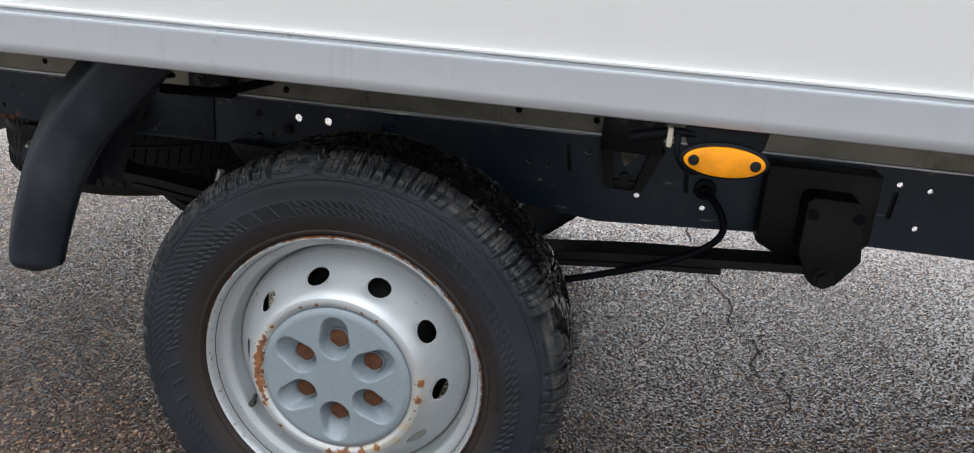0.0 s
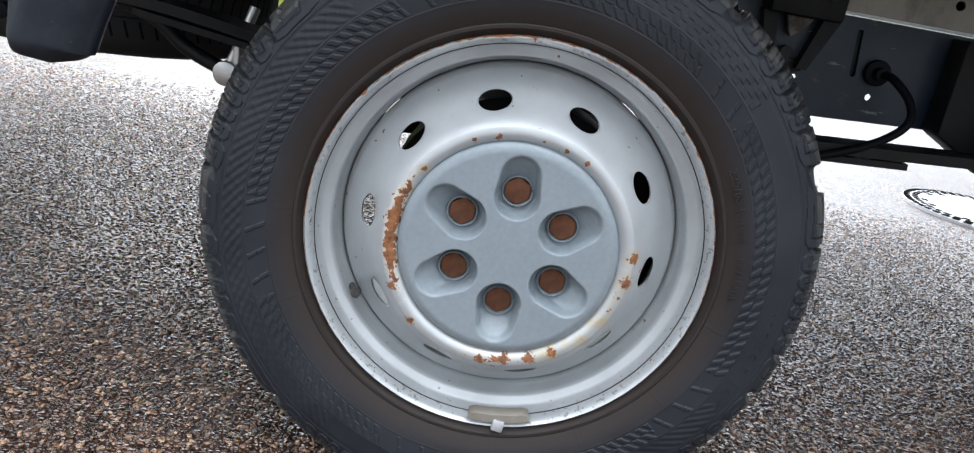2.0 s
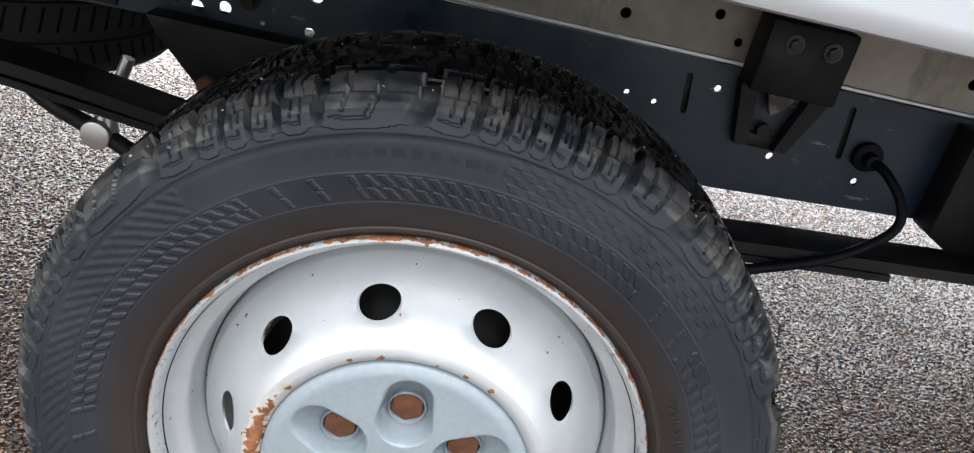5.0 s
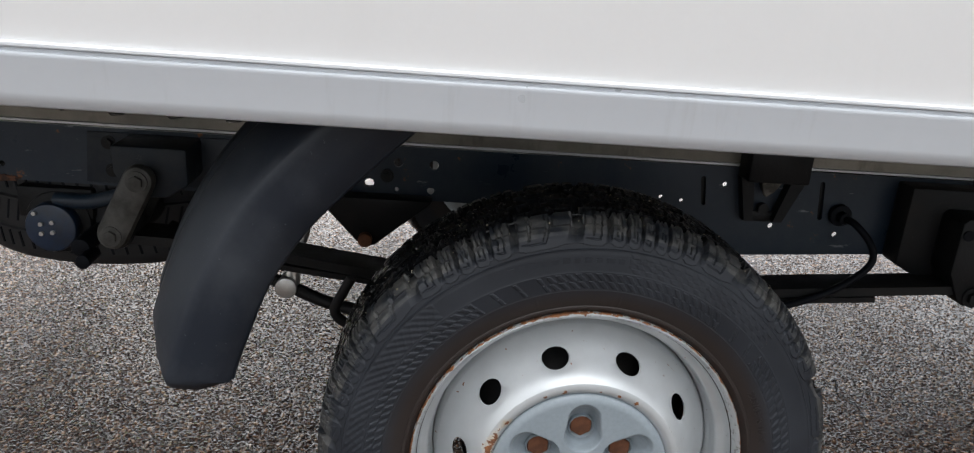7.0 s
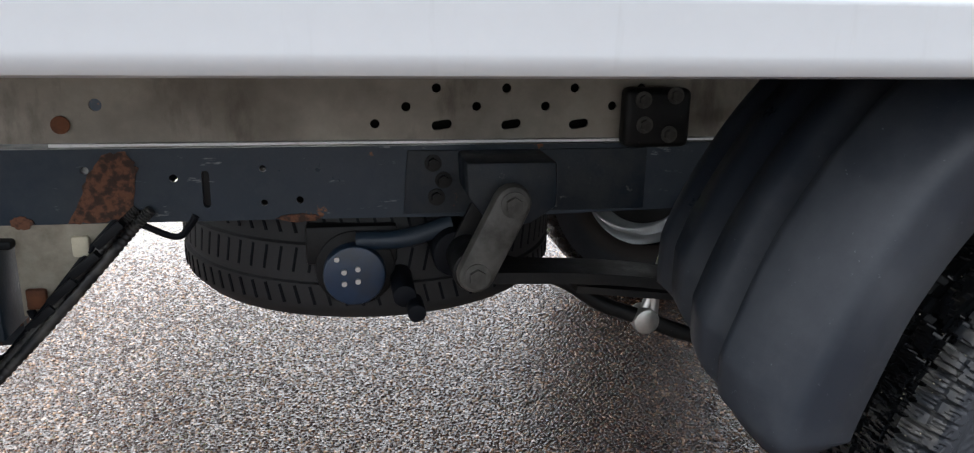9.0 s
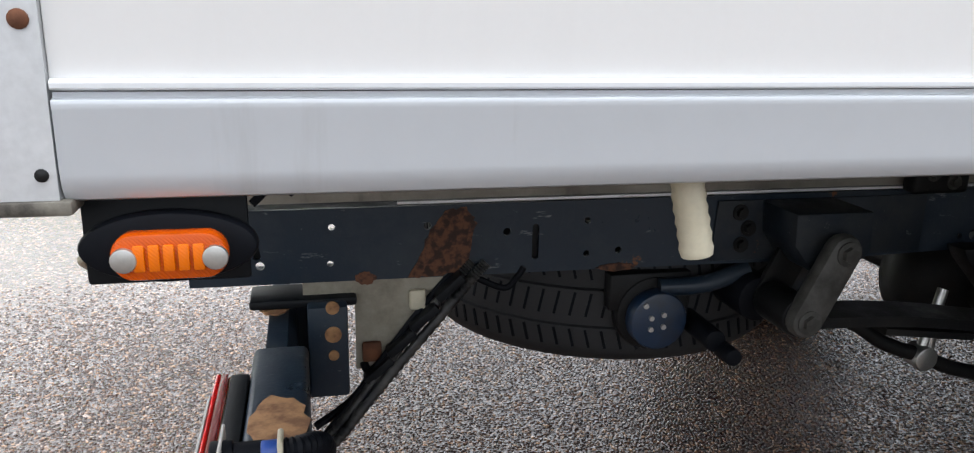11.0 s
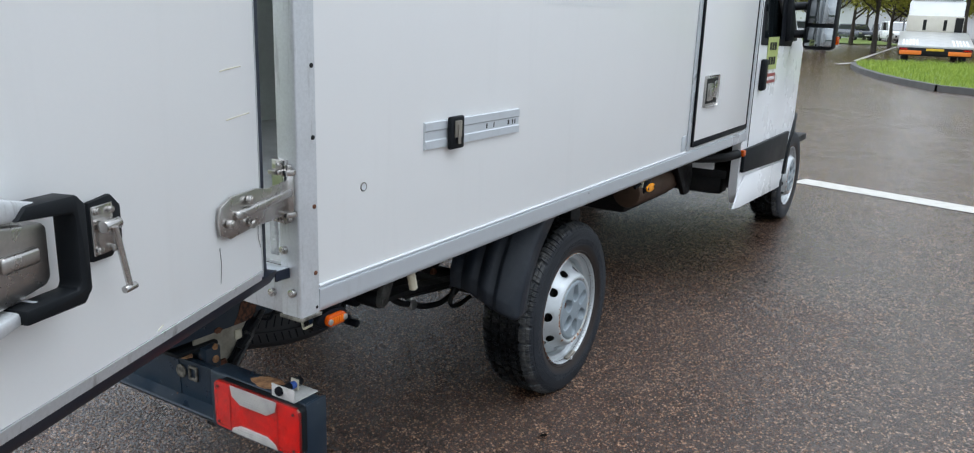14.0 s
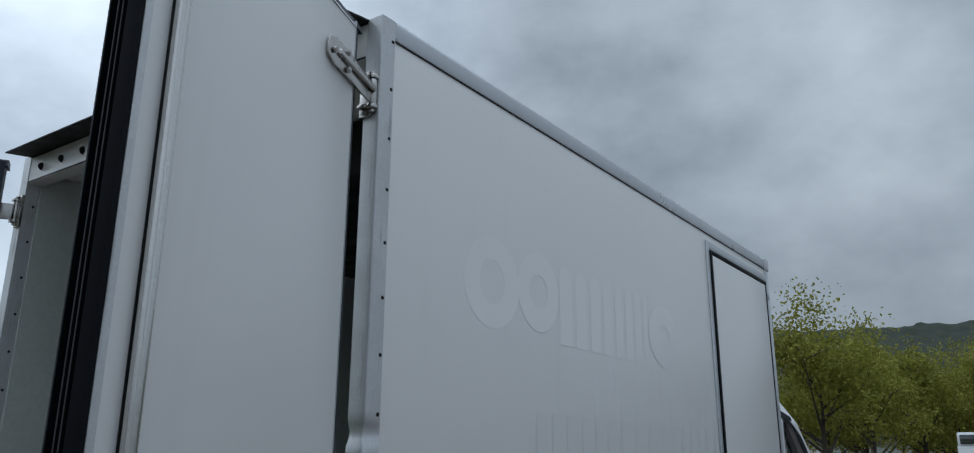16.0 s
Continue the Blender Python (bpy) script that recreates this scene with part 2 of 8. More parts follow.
M_SHACKLE = worn("grey_dirt_on_steel", (0.075, 0.074, 0.068), (0.022, 0.021, 0.018), 0.62, 0.0, 26, 150, 0.9, 0.8, lo=0.42, hi=0.62)
M_BLUE = worn("blue_plug_plastic", (0.02, 0.07, 0.30), (0.02, 0.05, 0.2), 0.4, 0, 20, 200, 0.3)
M_PAINT = worn("white_cab_paint", (0.80, 0.81, 0.82), (0.70, 0.70, 0.69), 0.28, 0, 2, 30, 0.2, 0.01, 0.05, coat=0.15, grain=0.03)
M_INSIDE = worn("grey_green_interior_wall", (0.50, 0.53, 0.50), (0.40, 0.42, 0.39), 0.45, 0, 2, 40, 0.3)


def tyre_material():
    m, n, l, b = nodes_of("tyre_rubber")
    co = coord(n)
    a = tex_noise(n, l, co, 9, 5, 0.6)
    f = tex_noise(n, l, co, 260, 3, 0.6)
    s = n.new("ShaderNodeSeparateXYZ")
    l.new(co, s.inputs[0])
    v = n.new("ShaderNodeVectorMath")
    v.operation = 'LENGTH'
    cx = n.new("ShaderNodeCombineXYZ")
    l.new(s.outputs["X"], cx.inputs["X"])
    l.new(s.outputs["Z"], cx.inputs["Z"])
    l.new(cx.outputs[0], v.inputs[0])
    # brown bloom near the rim
    bloom = n.new("ShaderNodeMapRange")
    bloom.inputs["From Min"].default_value, bloom.inputs["From Max"].default_value = 0.250, 0.272
    bloom.inputs["To Min"].default_value, bloom.inputs["To Max"].default_value = 0.9, 0.0
    l.new(v.outputs["Value"], bloom.inputs["Value"])
    c = mix(n, l, ramp(n, l, a, 0.4, 0.7), (0.0118, 0.0142, 0.0188), (0.0225, 0.0262, 0.0325))
    c = mix(n, l, bloom.outputs["Result"], c, (0.026, 0.0185, 0.0155))
    l.new(c, b.inputs["Base Color"])
    r = n.new("ShaderNodeMapRange")
    r.inputs["To Min"].default_value, r.inputs["To Max"].default_value = 0.42, 0.72
    l.new(a, r.inputs["Value"])
    l.new(r.outputs["Result"], b.inputs["Roughness"])
    b.inputs["Specular IOR Level"].default_value = 0.35
    bump(n, l, b, f, 0.4, 0.0003)
    return m


M_TYRE = tyre_material()
M_TREAD = worn("wet_tread_rubber", (0.0050, 0.0058, 0.0070), (0.060, 0.056, 0.047), 0.26, 0.0, 30, 160, 0.7, 0.4, rough_var=0.2, lo=0.63, hi=0.76, spec=0.3)
M_EDGE = worn("muddy_shoulder_rubber", (0.016, 0.019, 0.024), (0.085, 0.083, 0.077), 0.42, 0.0, 38, 240, 0.9, 0.5, rough_var=0.15, lo=0.42, hi=0.62, spec=0.45)
M_GRIT = worn("pale_grit", (0.40, 0.36, 0.26), (0.22, 0.19, 0.13), 0.7, 0.0, 60, 300, 0.5, 0.2)
M_TYRE_DUSTY = worn("dusty_tyre_rubber", (0.018, 0.019, 0.021), (0.036, 0.036, 0.035), 0.7, 0.0, 8, 160, 0.5, 0.3)


def rim_material():
    """Silver wheel paint with chips and a scab of rust on the ring."""
    m, n, l, b = nodes_of("silver_wheel_paint")
    co = coord(n)
    s = n.new("ShaderNodeSeparateXYZ")
    l.new(co, s.inputs[0])

    def mth(op, a, c=None, d=None):
        x = n.new("ShaderNodeMath")
        x.operation = op
        for i, v in enumerate((a, c, d)):
            if v is None:
                continue
            if isinstance(v, bpy.types.NodeSocket):
                l.new(v, x.inputs[i])
            else:
                x.inputs[i].default_value = v
        return x.outputs[0]
    r = mth('SQRT', mth('ADD', mth('MULTIPLY', s.outputs["X"], s.outputs["X"]), mth('MULTIPLY', s.outputs["Z"], s.outputs["Z"])))
    ang = mth('ARCTAN2', s.outputs["Z"], s.outputs["X"])
    big = tex_noise(n, l, co, 70, 6, 0.65)
    mid = tex_noise(n, l, co, 160, 5, 0.7)
    fine = tex_noise(n, l, co, 500, 2)
    def window(x, c, w):
        return mth('SUBTRACT', 1.0, mth('MINIMUM', mth('DIVIDE', mth('ABSOLUTE', mth('SUBTRACT', x, c)), w), 1.0))
    aabs = mth('ABSOLUTE', mth('SUBTRACT', mth('ABSOLUTE', ang), 0.0))
    ragged = mth('ADD', mth('ADD', mth('MULTIPLY', big, 0.9), mth('MULTIPLY', mid, 0.9)), -0.4)
    scab = mth('MULTIPLY', window(r, 0.1300, 0.0150), window(aabs, 2.98, 0.62))
    halo = mth('GREATER_THAN', mth('ADD', mth('MULTIPLY', scab, 0.90), ragged), 0.80)
    scab = mth('GREATER_THAN', mth('ADD', mth('MULTIPLY', scab, 0.85), ragged), 0.905)
    low = mth('MULTIPLY', window(r, 0.1320, 0.009), window(ang, -1.45, 0.85))
    low = mth('GREATER_THAN', mth('ADD', mth('MULTIPLY', low, 0.25), tex_noise(n, l, co, 105, 4, 0.6)), 0.785)
    side = mth('MULTIPLY', window(r, 0.1325, 0.012), window(ang, -0.30, 0.50))
    side = mth('GREATER_THAN', mth('ADD', mth('MULTIPLY', side, 0.25), tex_noise(n, l, co, 115, 4, 0.6)), 0.795)
    lip = mth('GREATER_THAN', mth('ADD', mth('MULTIPLY', window(r, 0.2296, 0.0036), 0.33), tex_noise(n, l, co, 55, 5, 0.7)), 0.775)
    flange = mth('GREATER_THAN', mth('ADD', mth('MULTIPLY', window(r, 0.2235, 0.014), 0.20), mid), 0.775)
    chips = mth('GREATER_THAN', tex_noise(n, l, co, 95, 3, 0.5), 0.725)
    # separate scabs round the ring, some with a yellow halo of run-off
    def near(x, z, size):
        d = mth('SQRT', mth('ADD', mth('POWER', mth('SUBTRACT', s.outputs["X"], x), 2.0), mth('POWER', mth('SUBTRACT', s.outputs["Z"], z), 2.0)))
        return mth('SUBTRACT', 1.0, mth('DIVIDE', d, size))
    blot = None
    for x, z, size in ((-0.0320, 0.1230, 0.0038), (-0.0570, 0.1160, 0.0032), (0.0410, 0.1210, 0.0030), (0.0650, 0.1120, 0.0032), (-0.1040, 0.0750, 0.0030), (-0.1180, 0.0480, 0.0030), (-0.0080, -0.1330, 0.0058), (0.0190, -0.1280, 0.0068), (0.0470, -0.1220, 0.0075), (0.0710, -0.1100, 0.0062), (-0.0930, -0.1020, 0.0052), (-0.1200, -0.0630, 0.0060), (0.1370, 0.0170, 0.0062), (0.1340, -0.0120, 0.0070)):
        k = near(x, z, size)
        blot = k if blot is None else mth('MAXIMUM', blot, k)
    crumb = mth('MULTIPLY', mth('SUBTRACT', tex_noise(n, l, co, 260, 4, 0.7), 0.5), 3.2)
    blot = mth('GREATER_THAN', mth('ADD', blot, crumb), 0.12)
    ring_only = mth('LESS_THAN', mth('ABSOLUTE', mth('SUBTRACT', r, 0.133)), 0.022)
    blot = mth('MULTIPLY', blot, ring_only)
    glow = None
    for x, z, size in ((-0.1040, 0.0750, 0.0100), (-0.1180, 0.0480, 0.0110), (0.0710, -0.1100, 0.0140), (-0.0930, -0.1020, 0.0100), (0.1370, 0.0170, 0.0150), (0.1340, -0.0120, 0.0160), (0.1160, -0.0630, 0.0140), (0.1030, -0.0890, 0.0120)):
        k = near(x, z, size)
        glow = k if glow is None else mth('MAXIMUM', glow, k)
    glow = mth('MULTIPLY', mth('MAXIMUM', glow, 0.0), ramp(n, l, mid, 0.35, 0.6))
    rust = mth('MAXIMUM', blot, mth('MAXIMUM', mth('MAXIMUM', scab, low), mth('MAXIMUM', side, mth('MAXIMUM', lip, chips))))
    stain = mth('MULTIPLY', window(r, 0.1310, 0.022), window(ang, -0.9, 1.1))
    stain = mth('MULTIPLY', stain, ramp(n, l, big, 0.45, 0.7))
    c = mix(n, l, ramp(n, l, tex_noise(n, l, co, 14, 5), 0.35, 0.7), (0.53, 0.555, 0.565), (0.45, 0.47, 0.478))
    c = mix(n, l, mth('MULTIPLY', halo, 0.8), c, (0.62, 0.60, 0.54))
    c = mix(n, l, mth('MULTIPLY', flange, 0.75), c, (0.17, 0.16, 0.145))
    c = mix(n, l, stain, c, (0.55, 0.45, 0.22))
    c = mix(n, l, mth('MULTIPLY', glow, 0.9), c, (0.50, 0.36, 0.12))
    rc = mix(n, l, ramp(n, l, mid, 0.35, 0.65), (0.34, 0.135, 0.05), (0.10, 0.040, 0.022))
    l.new(mix(n, l, rust, c, rc), b.inputs["Base Color"])
    l.new(mth('ADD', mth('MULTIPLY', rust, 0.45), 0.36), b.inputs["Roughness"])
    l.new(mth('MULTIPLY', mth('SUBTRACT', 1.0, rust), 0.4), b.inputs["Metallic"])
    bump(n, l, b, mth('ADD', mth('MULTIPLY', rust, 0.6), mth('MULTIPLY', fine, 0.15)), 0.35, 0.0008)
    return m


M_RIM = rim_material()


def stone_colours(n, l, fac):
    """From dark basalt through red-brown porphyry to pale chips."""
    stone = n.new("ShaderNodeValToRGB")
    e = stone.color_ramp.elements
    e[0].position, e[0].color = 0.0, (0.022, 0.0125, 0.0085, 1)
    e[1].position, e[1].color = 1.0, (0.50, 0.42, 0.34, 1)
    for p, c in ((0.42, (0.042, 0.0225, 0.0145, 1)), (0.70, (0.075, 0.040, 0.025, 1)), (0.82, (0.17, 0.112, 0.076, 1)), (0.91, (0.36, 0.285, 0.215, 1))):
        x = e.new(p)
        x.color = c
    l.new(fac, stone.inputs["Fac"])
    return stone.outputs["Color"]


def chip_material():
    m, n, l, b = nodes_of("wet_stone_chips")
    co = coord(n)
    geo = n.new("ShaderNodeNewGeometry")
    c = mix(n, l, 1.0, stone_colours(n, l, geo.outputs["Random Per Island"]), (0.86, 0.62, 0.47), 'MULTIPLY')
    f = tex_noise(n, l, co, 420, 4, 0.65)
    c = mix(n, l, ramp(n, l, f, 0.40, 0.72, (0, 0, 0), (0.4, 0.4, 0.4)), c, (0.045, 0.030, 0.022))
    l.new(c, b.inputs["Base Color"])
    r = n.new("ShaderNodeMapRange")
    r.inputs["From Min"].default_value, r.inputs["From Max"].default_value = 0.35, 0.7
    r.inputs["To Min"].default_value, r.inputs["To Max"].default_value = 0.34, 0.55
    l.new(tex_noise(n, l, co, 2.2, 4, 0.6), r.inputs["Value"])
    l.new(r.outputs["Result"], b.inputs["Roughness"])
    b.inputs["Specular IOR Level"].default_value = 0.04
    bump(n, l, b, f, 0.8, 0.00010)
    # the film of rain water
    b.inputs["Coat Weight"].default_value = 1.0
    b.inputs["Coat Roughness"].default_value = 0.05
    b.inputs["Coat IOR"].default_value = 1.55
    return m


M_CHIPS = chip_material()


def asphalt_material():
    """Wet open-grained asphalt: pale and brown stone chips in a dark binder."""
    m, n, l, b = nodes_of("wet_asphalt")
    co = coord(n)
    warp = n.new("ShaderNodeTexNoise")
    warp.inputs["Scale"].default_value = 55
    warp.inputs["Detail"].default_value = 3
    l.new(co, warp.inputs["Vector"])
    vm = n.new("ShaderNodeVectorMath")
    vm.operation = 'MULTIPLY_ADD'
    vm.inputs[1].default_value = (0.009, 0.009, 0.009)
    l.new(warp.outputs["Color"], vm.inputs[0])
    l.new(co, vm.inputs[2])

    def cells(scale, feature='F1'):
        v = n.new("ShaderNodeTexVoronoi")
        v.feature = feature
        v.inputs["Scale"].default_value = scale
        l.new(vm.outputs[0], v.inputs["Vector"])
        return v
    v, ve = cells(105), cells(105, 'DISTANCE_TO_EDGE')
    sep = n.new("ShaderNodeSeparateColor")
    l.new(v.outputs["Color"], sep.inputs[0])
    edge = ramp(n, l, ve.outputs["Distance"], 0.03, 0.22)
    patch = tex_noise(n, l, co, 1.1, 5, 0.6)
    c = mix(n, l, edge, (0.016, 0.011, 0.008), mix(n, l, 1.0, stone_colours(n, l, sep.outputs["Red"]), (1.0, 0.76, 0.61), 'MULTIPLY'))
    c = mix(n, l, ramp(n, l, patch, 0.44, 0.74, (0.0, 0.0, 0.0), (0.4, 0.4, 0.4)), c, (0.030, 0.020, 0.015))
    mott = tex_noise(n, l, co, 9, 6, 0.7)
    c = mix(n, l, ramp(n, l, mott, 0.42, 0.66, (0.0, 0.0, 0.0), (0.22, 0.22, 0.22)), c, (0.036, 0.023, 0.017))
    c = mix(n, l, ramp(n, l, tex_noise(n, l, co, 40, 4, 0.75), 0.58, 0.66, (0.0, 0.0, 0.0), (0.85, 0.85, 0.85)), c, (0.36, 0.255, 0.195))
    c = mix(n, l, ramp(n, l, tex_noise(n, l, co, 13, 5, 0.75), 0.52, 0.64, (0.0, 0.0, 0.0), (0.28, 0.28, 0.28)), c, (0.19, 0.135, 0.105))
    l.new(c, b.inputs["Base Color"])
    rr = n.new("ShaderNodeMapRange")
    rr.inputs["From Min"].default_value, rr.inputs["From Max"].default_value = 0.3, 0.7
    rr.inputs["To Min"].default_value, rr.inputs["To Max"].default_value = 0.42, 0.22
    l.new(patch, rr.inputs["Value"])
    l.new(rr.outputs["Result"], b.inputs["Roughness"])
    b.inputs["Specular IOR Level"].default_value = 0.04
    # every chip stands at its own height and leans its own way
    rel = n.new("ShaderNodeVectorMath")
    rel.operation = 'SUBTRACT'
    l.new(vm.outputs[0], rel.inputs[0])
    cen = n.new("ShaderNodeVectorMath")
    cen.operation = 'SCALE'
    cen.inputs["Scale"].default_value = 1.0
    l.new(v.outputs["Position"], cen.inputs[0])
    l.new(cen.outputs[0], rel.inputs[1])
    lean = n.new("ShaderNodeVectorMath")
    lean.operation = 'SUBTRACT'
    lean.inputs[1].default_value = (0.5, 0.5, 0.5)
    l.new(v.outputs["Color"], lean.inputs[0])
    dot = n.new("ShaderNodeVectorMath")
    dot.operation = 'DOT_PRODUCT'
    l.new(rel.outputs[0], dot.inputs[0])
    l.new(lean.outputs[0], dot.inputs[1])

    def calc(op, a, c=None, d=None):
        x = n.new("ShaderNodeMath")
        x.operation = op
        for i, q in enumerate((a, c, d)):
            if isinstance(q, bpy.types.NodeSocket):
                l.new(q, x.inputs[i])
            elif q is not None:
                x.inputs[i].default_value = q
        return x.outputs[0]
    h = calc('MULTIPLY', edge, calc('MULTIPLY_ADD', sep.outputs["Green"], 0.0020, 0.0012))
    h = calc('ADD', h, calc('MULTIPLY', dot.outputs["Value"], 0.20))
    h = calc('ADD', h, calc('MULTIPLY', tex_noise(n, l, co, 30, 4, 0.6), 0.0014))
    h = calc('ADD', h, calc('MULTIPLY', tex_noise(n, l, co, 9, 5, 0.7), 0.0045))
    h = calc('ADD', h, calc('MULTIPLY', tex_noise(n, l, co, 320, 2, 0.6), 0.0003))
    bump(n, l, b, h, 1.0, 1.0)
    flow = bump(n, l, None, h, 0.28, 1.0)
    l.new(flow.outputs["Normal"], b.inputs["Coat Normal"])
    # the film of rain water
    b.inputs["Coat Weight"].default_value = 1.0
    b.inputs["Coat Roughness"].default_value = 0.21
    b.inputs["Coat IOR"].default_value = 1.52
    return m


M_ASPHALT = asphalt_material()
M_LINE = worn("worn_white_road_paint", (0.37, 0.355, 0.325), (0.17, 0.15, 0.13), 0.5, 0, 12, 160, 0.6, 0.6, lo=0.5, hi=0.7)
M_KERB = worn("concrete_kerb", (0.055, 0.054, 0.052), (0.028, 0.027, 0.025), 0.7, 0, 4, 120, 0.6, 0.8)


def grass_material(name, c0, c1, clump=1.2):
    m, n, l, b = nodes_of(name)
    co = coord(n)
    geo = n.new("ShaderNodeNewGeometry")
    k = mix(n, l, 0.5, ramp(n, l, tex_noise(n, l, co, clump, 4), 0.35, 0.65), geo.outputs["Random Per Island"])
    l.new(mix(n, l, k, c0, c1), b.inputs["Base Color"])
    b.inputs["Roughness"].default_value = 0.6
    b.inputs["Specular IOR Level"].default_value = 0.12
    return m


M_GRASS = grass_material("spring_grass", (0.045, 0.080, 0.016), (0.125, 0.165, 0.036), 3.0)
M_LEAF = grass_material("young_leaves", (0.135, 0.150, 0.022), (0.37, 0.350, 0.070))
M_BLADE = grass_material("grass_blades", (0.095, 0.165, 0.022), (0.36, 0.44, 0.085), 6.0)
for thin in (M_LEAF, M_BLADE):
    lt = thin.node_tree
    l_tr, l_mx = lt.nodes.new("ShaderNodeBsdfTranslucent"), lt.nodes.new("ShaderNodeMixShader")
    l_mx.inputs[0].default_value = 0.32
    l_b = lt.nodes["Principled BSDF"]
    lt.links.new(l_b.inputs["Base Color"].links[0].from_socket, l_tr.inputs["Color"])
    lt.links.new(l_b.outputs[0], l_mx.inputs[1])
    lt.links.new(l_tr.outputs[0], l_mx.inputs[2])
    lt.links.new(l_mx.outputs[0], lt.nodes["Material Output"].inputs["Surface"])
M_BARK = worn("dark_bark", (0.055, 0.045, 0.036), (0.025, 0.02, 0.016), 0.85, 0, 8, 60, 0.6, 4)
M_FOREST = grass_material("far_forest", (0.006, 0.013, 0.006), (0.016, 0.024, 0.010))


def lens_material(name, col, rough=0.12, trans=0.0, line_scale=260.0, depth=0.0006):
    """Ribbed lamp plastic that lets a share of the light through."""
    m, n, l, b = nodes_of(name)
    co = coord(n)
    w = n.new("ShaderNodeTexWave")
    w.bands_direction = 'DIAGONAL'
    w.inputs["Scale"].default_value = line_scale
    w.inputs["Distortion"].default_value = 0.4
    l.new(co, w.inputs["Vector"])
    a = tex_noise(n, l, co, 25, 4)
    l.new(mix(n, l, ramp(n, l, a, 0.4, 0.75), col, tuple(v * 0.7 for v in col)), b.inputs["Base Color"])
    b.inputs["Roughness"].default_value = rough
    b.inputs["Transmission Weight"].default_value = trans
    b.inputs["IOR"].default_value = 1.45
    b.inputs["Coat Weight"].default_value = 0.15
    b.inputs["Coat Roughness"].default_value = 0.06
    b.inputs["Specular IOR Level"].default_value = 0.35
    bump(n, l, b, w.outputs["Fac"], 0.6, depth)
    return m


M_MARKER = lens_material("deep_orange_lens", (0.60, 0.082, 0.001), depth=0.0003)
M_AMBER = lens_material("amber_lens", (0.95, 0.34, 0.006))
M_RED = lens_material("red_lens", (0.93, 0.014, 0.010), 0.06, 0.85, depth=0.00012)
M_RED.node_tree.nodes["Principled BSDF"].inputs["Transmission Weight"].default_value = 0.68
M_RED_RIM = lens_material("dark_red_plastic", (0.16, 0.006, 0.006))
M_CLEAR = lens_material("clear_ribbed_lens", (0.44, 0.42, 0.395))


def glass_material(name, tint, rough=0.02):
    m, n, l, b = nodes_of(name)
    b.inputs["Base Color"].default_value = (*tint, 1)
    b.inputs["Roughness"].default_value = rough
    b.inputs["Transmission Weight"].default_value = 0.0
    b.inputs["Specular IOR Level"].default_value = 0.9
    b.inputs["Coat Weight"].default_value = 1.0
    b.inputs["Coat Roughness"].default_value = 0.02
    a = tex_noise(n, l, coord(n), 2.0, 3)
    bump(n, l, b, a, 0.05, 0.002)
    return m


M_GLASS = glass_material("dark_window_glass", (0.012, 0.016, 0.018))
M_MIRROR = worn("mirror_glass", (0.34, 0.36, 0.37), (0.30, 0.32, 0.33), 0.04, 1.0, 3, 30, 0.1, 0.0, 0.02)

# ---------------------------------------------------------------- mesh helpers
def mesh_of(name, bm, material, smooth=True, angle=35):
    bmesh.ops.recalc_face_normals(bm, faces=bm.faces)
    me = bpy.data.meshes.new(name)
    bm.to_mesh(me)
    bm.free()
    if material is not None:
        me.materials.append(material)
    if smooth:
        for p in me.polygons:
            p.use_smooth = True
        me.set_sharp_from_angle(angle=radians(angle))
    return me


def part(name, bm, material, parent, label="", smooth=True, angle=35):
    me = bm if isinstance(bm, bpy.types.Mesh) else mesh_of(name, bm, material, smooth, angle)
    ob = new(name, me)
    ob.parent = parent
    if label:
        ob["label"] = label
    return ob


def thing(name, label, category, group="", at=(0, 0, 0)):
    ob = new(name)
    ob.location = at
    return tagged(ob, label, category, group)


def setting(name, bm, material, label, category, smooth=True):
    ob = new(name, mesh_of(name, bm, material, smooth))
    return tagged(ob, label, category, kind="structure")


def add_box(bm, x0, x1, y0, y1, z0, z1, bevel=0.0, seg=2, m=None):
    vs = [bm.verts.new((x, y, z)) for x in (x0, x1) for y in (y0, y1) for z in (z0, z1)]
    fs = [bm.faces.new([vs[i] for i in q]) for q in ((0, 1, 3, 2), (4, 6, 7, 5), (0, 4, 5, 1), (2, 3, 7, 6), (0, 2, 6, 4), (1, 5, 7, 3))]
    if bevel:
        es = list({e for f in fs for e in f.edges})
        r = bmesh.ops.bevel(bm, geom=es, offset=bevel, segments=seg, affect='EDGES', profile=0.5)
        vs = list({v for f in r["faces"] for v in f.verts} | {v for v in vs if v.is_valid})
    if m is not None:
        bmesh.ops.transform(bm, matrix=m, verts=[v for v in vs if v.is_valid])
    return bm


def box(x0, x1, y0, y1, z0, z1, bevel=0.002, seg=2, m=None):
    return add_box(bmesh.new(), x0, x1, y0, y1, z0, z1, bevel, seg, m)


AX = {'x': Matrix.Rotation(radians(90), 4, 'Y'), 'y': Matrix.Rotation(radians(-90), 4, 'X'), 'z': Matrix.Identity(4)}


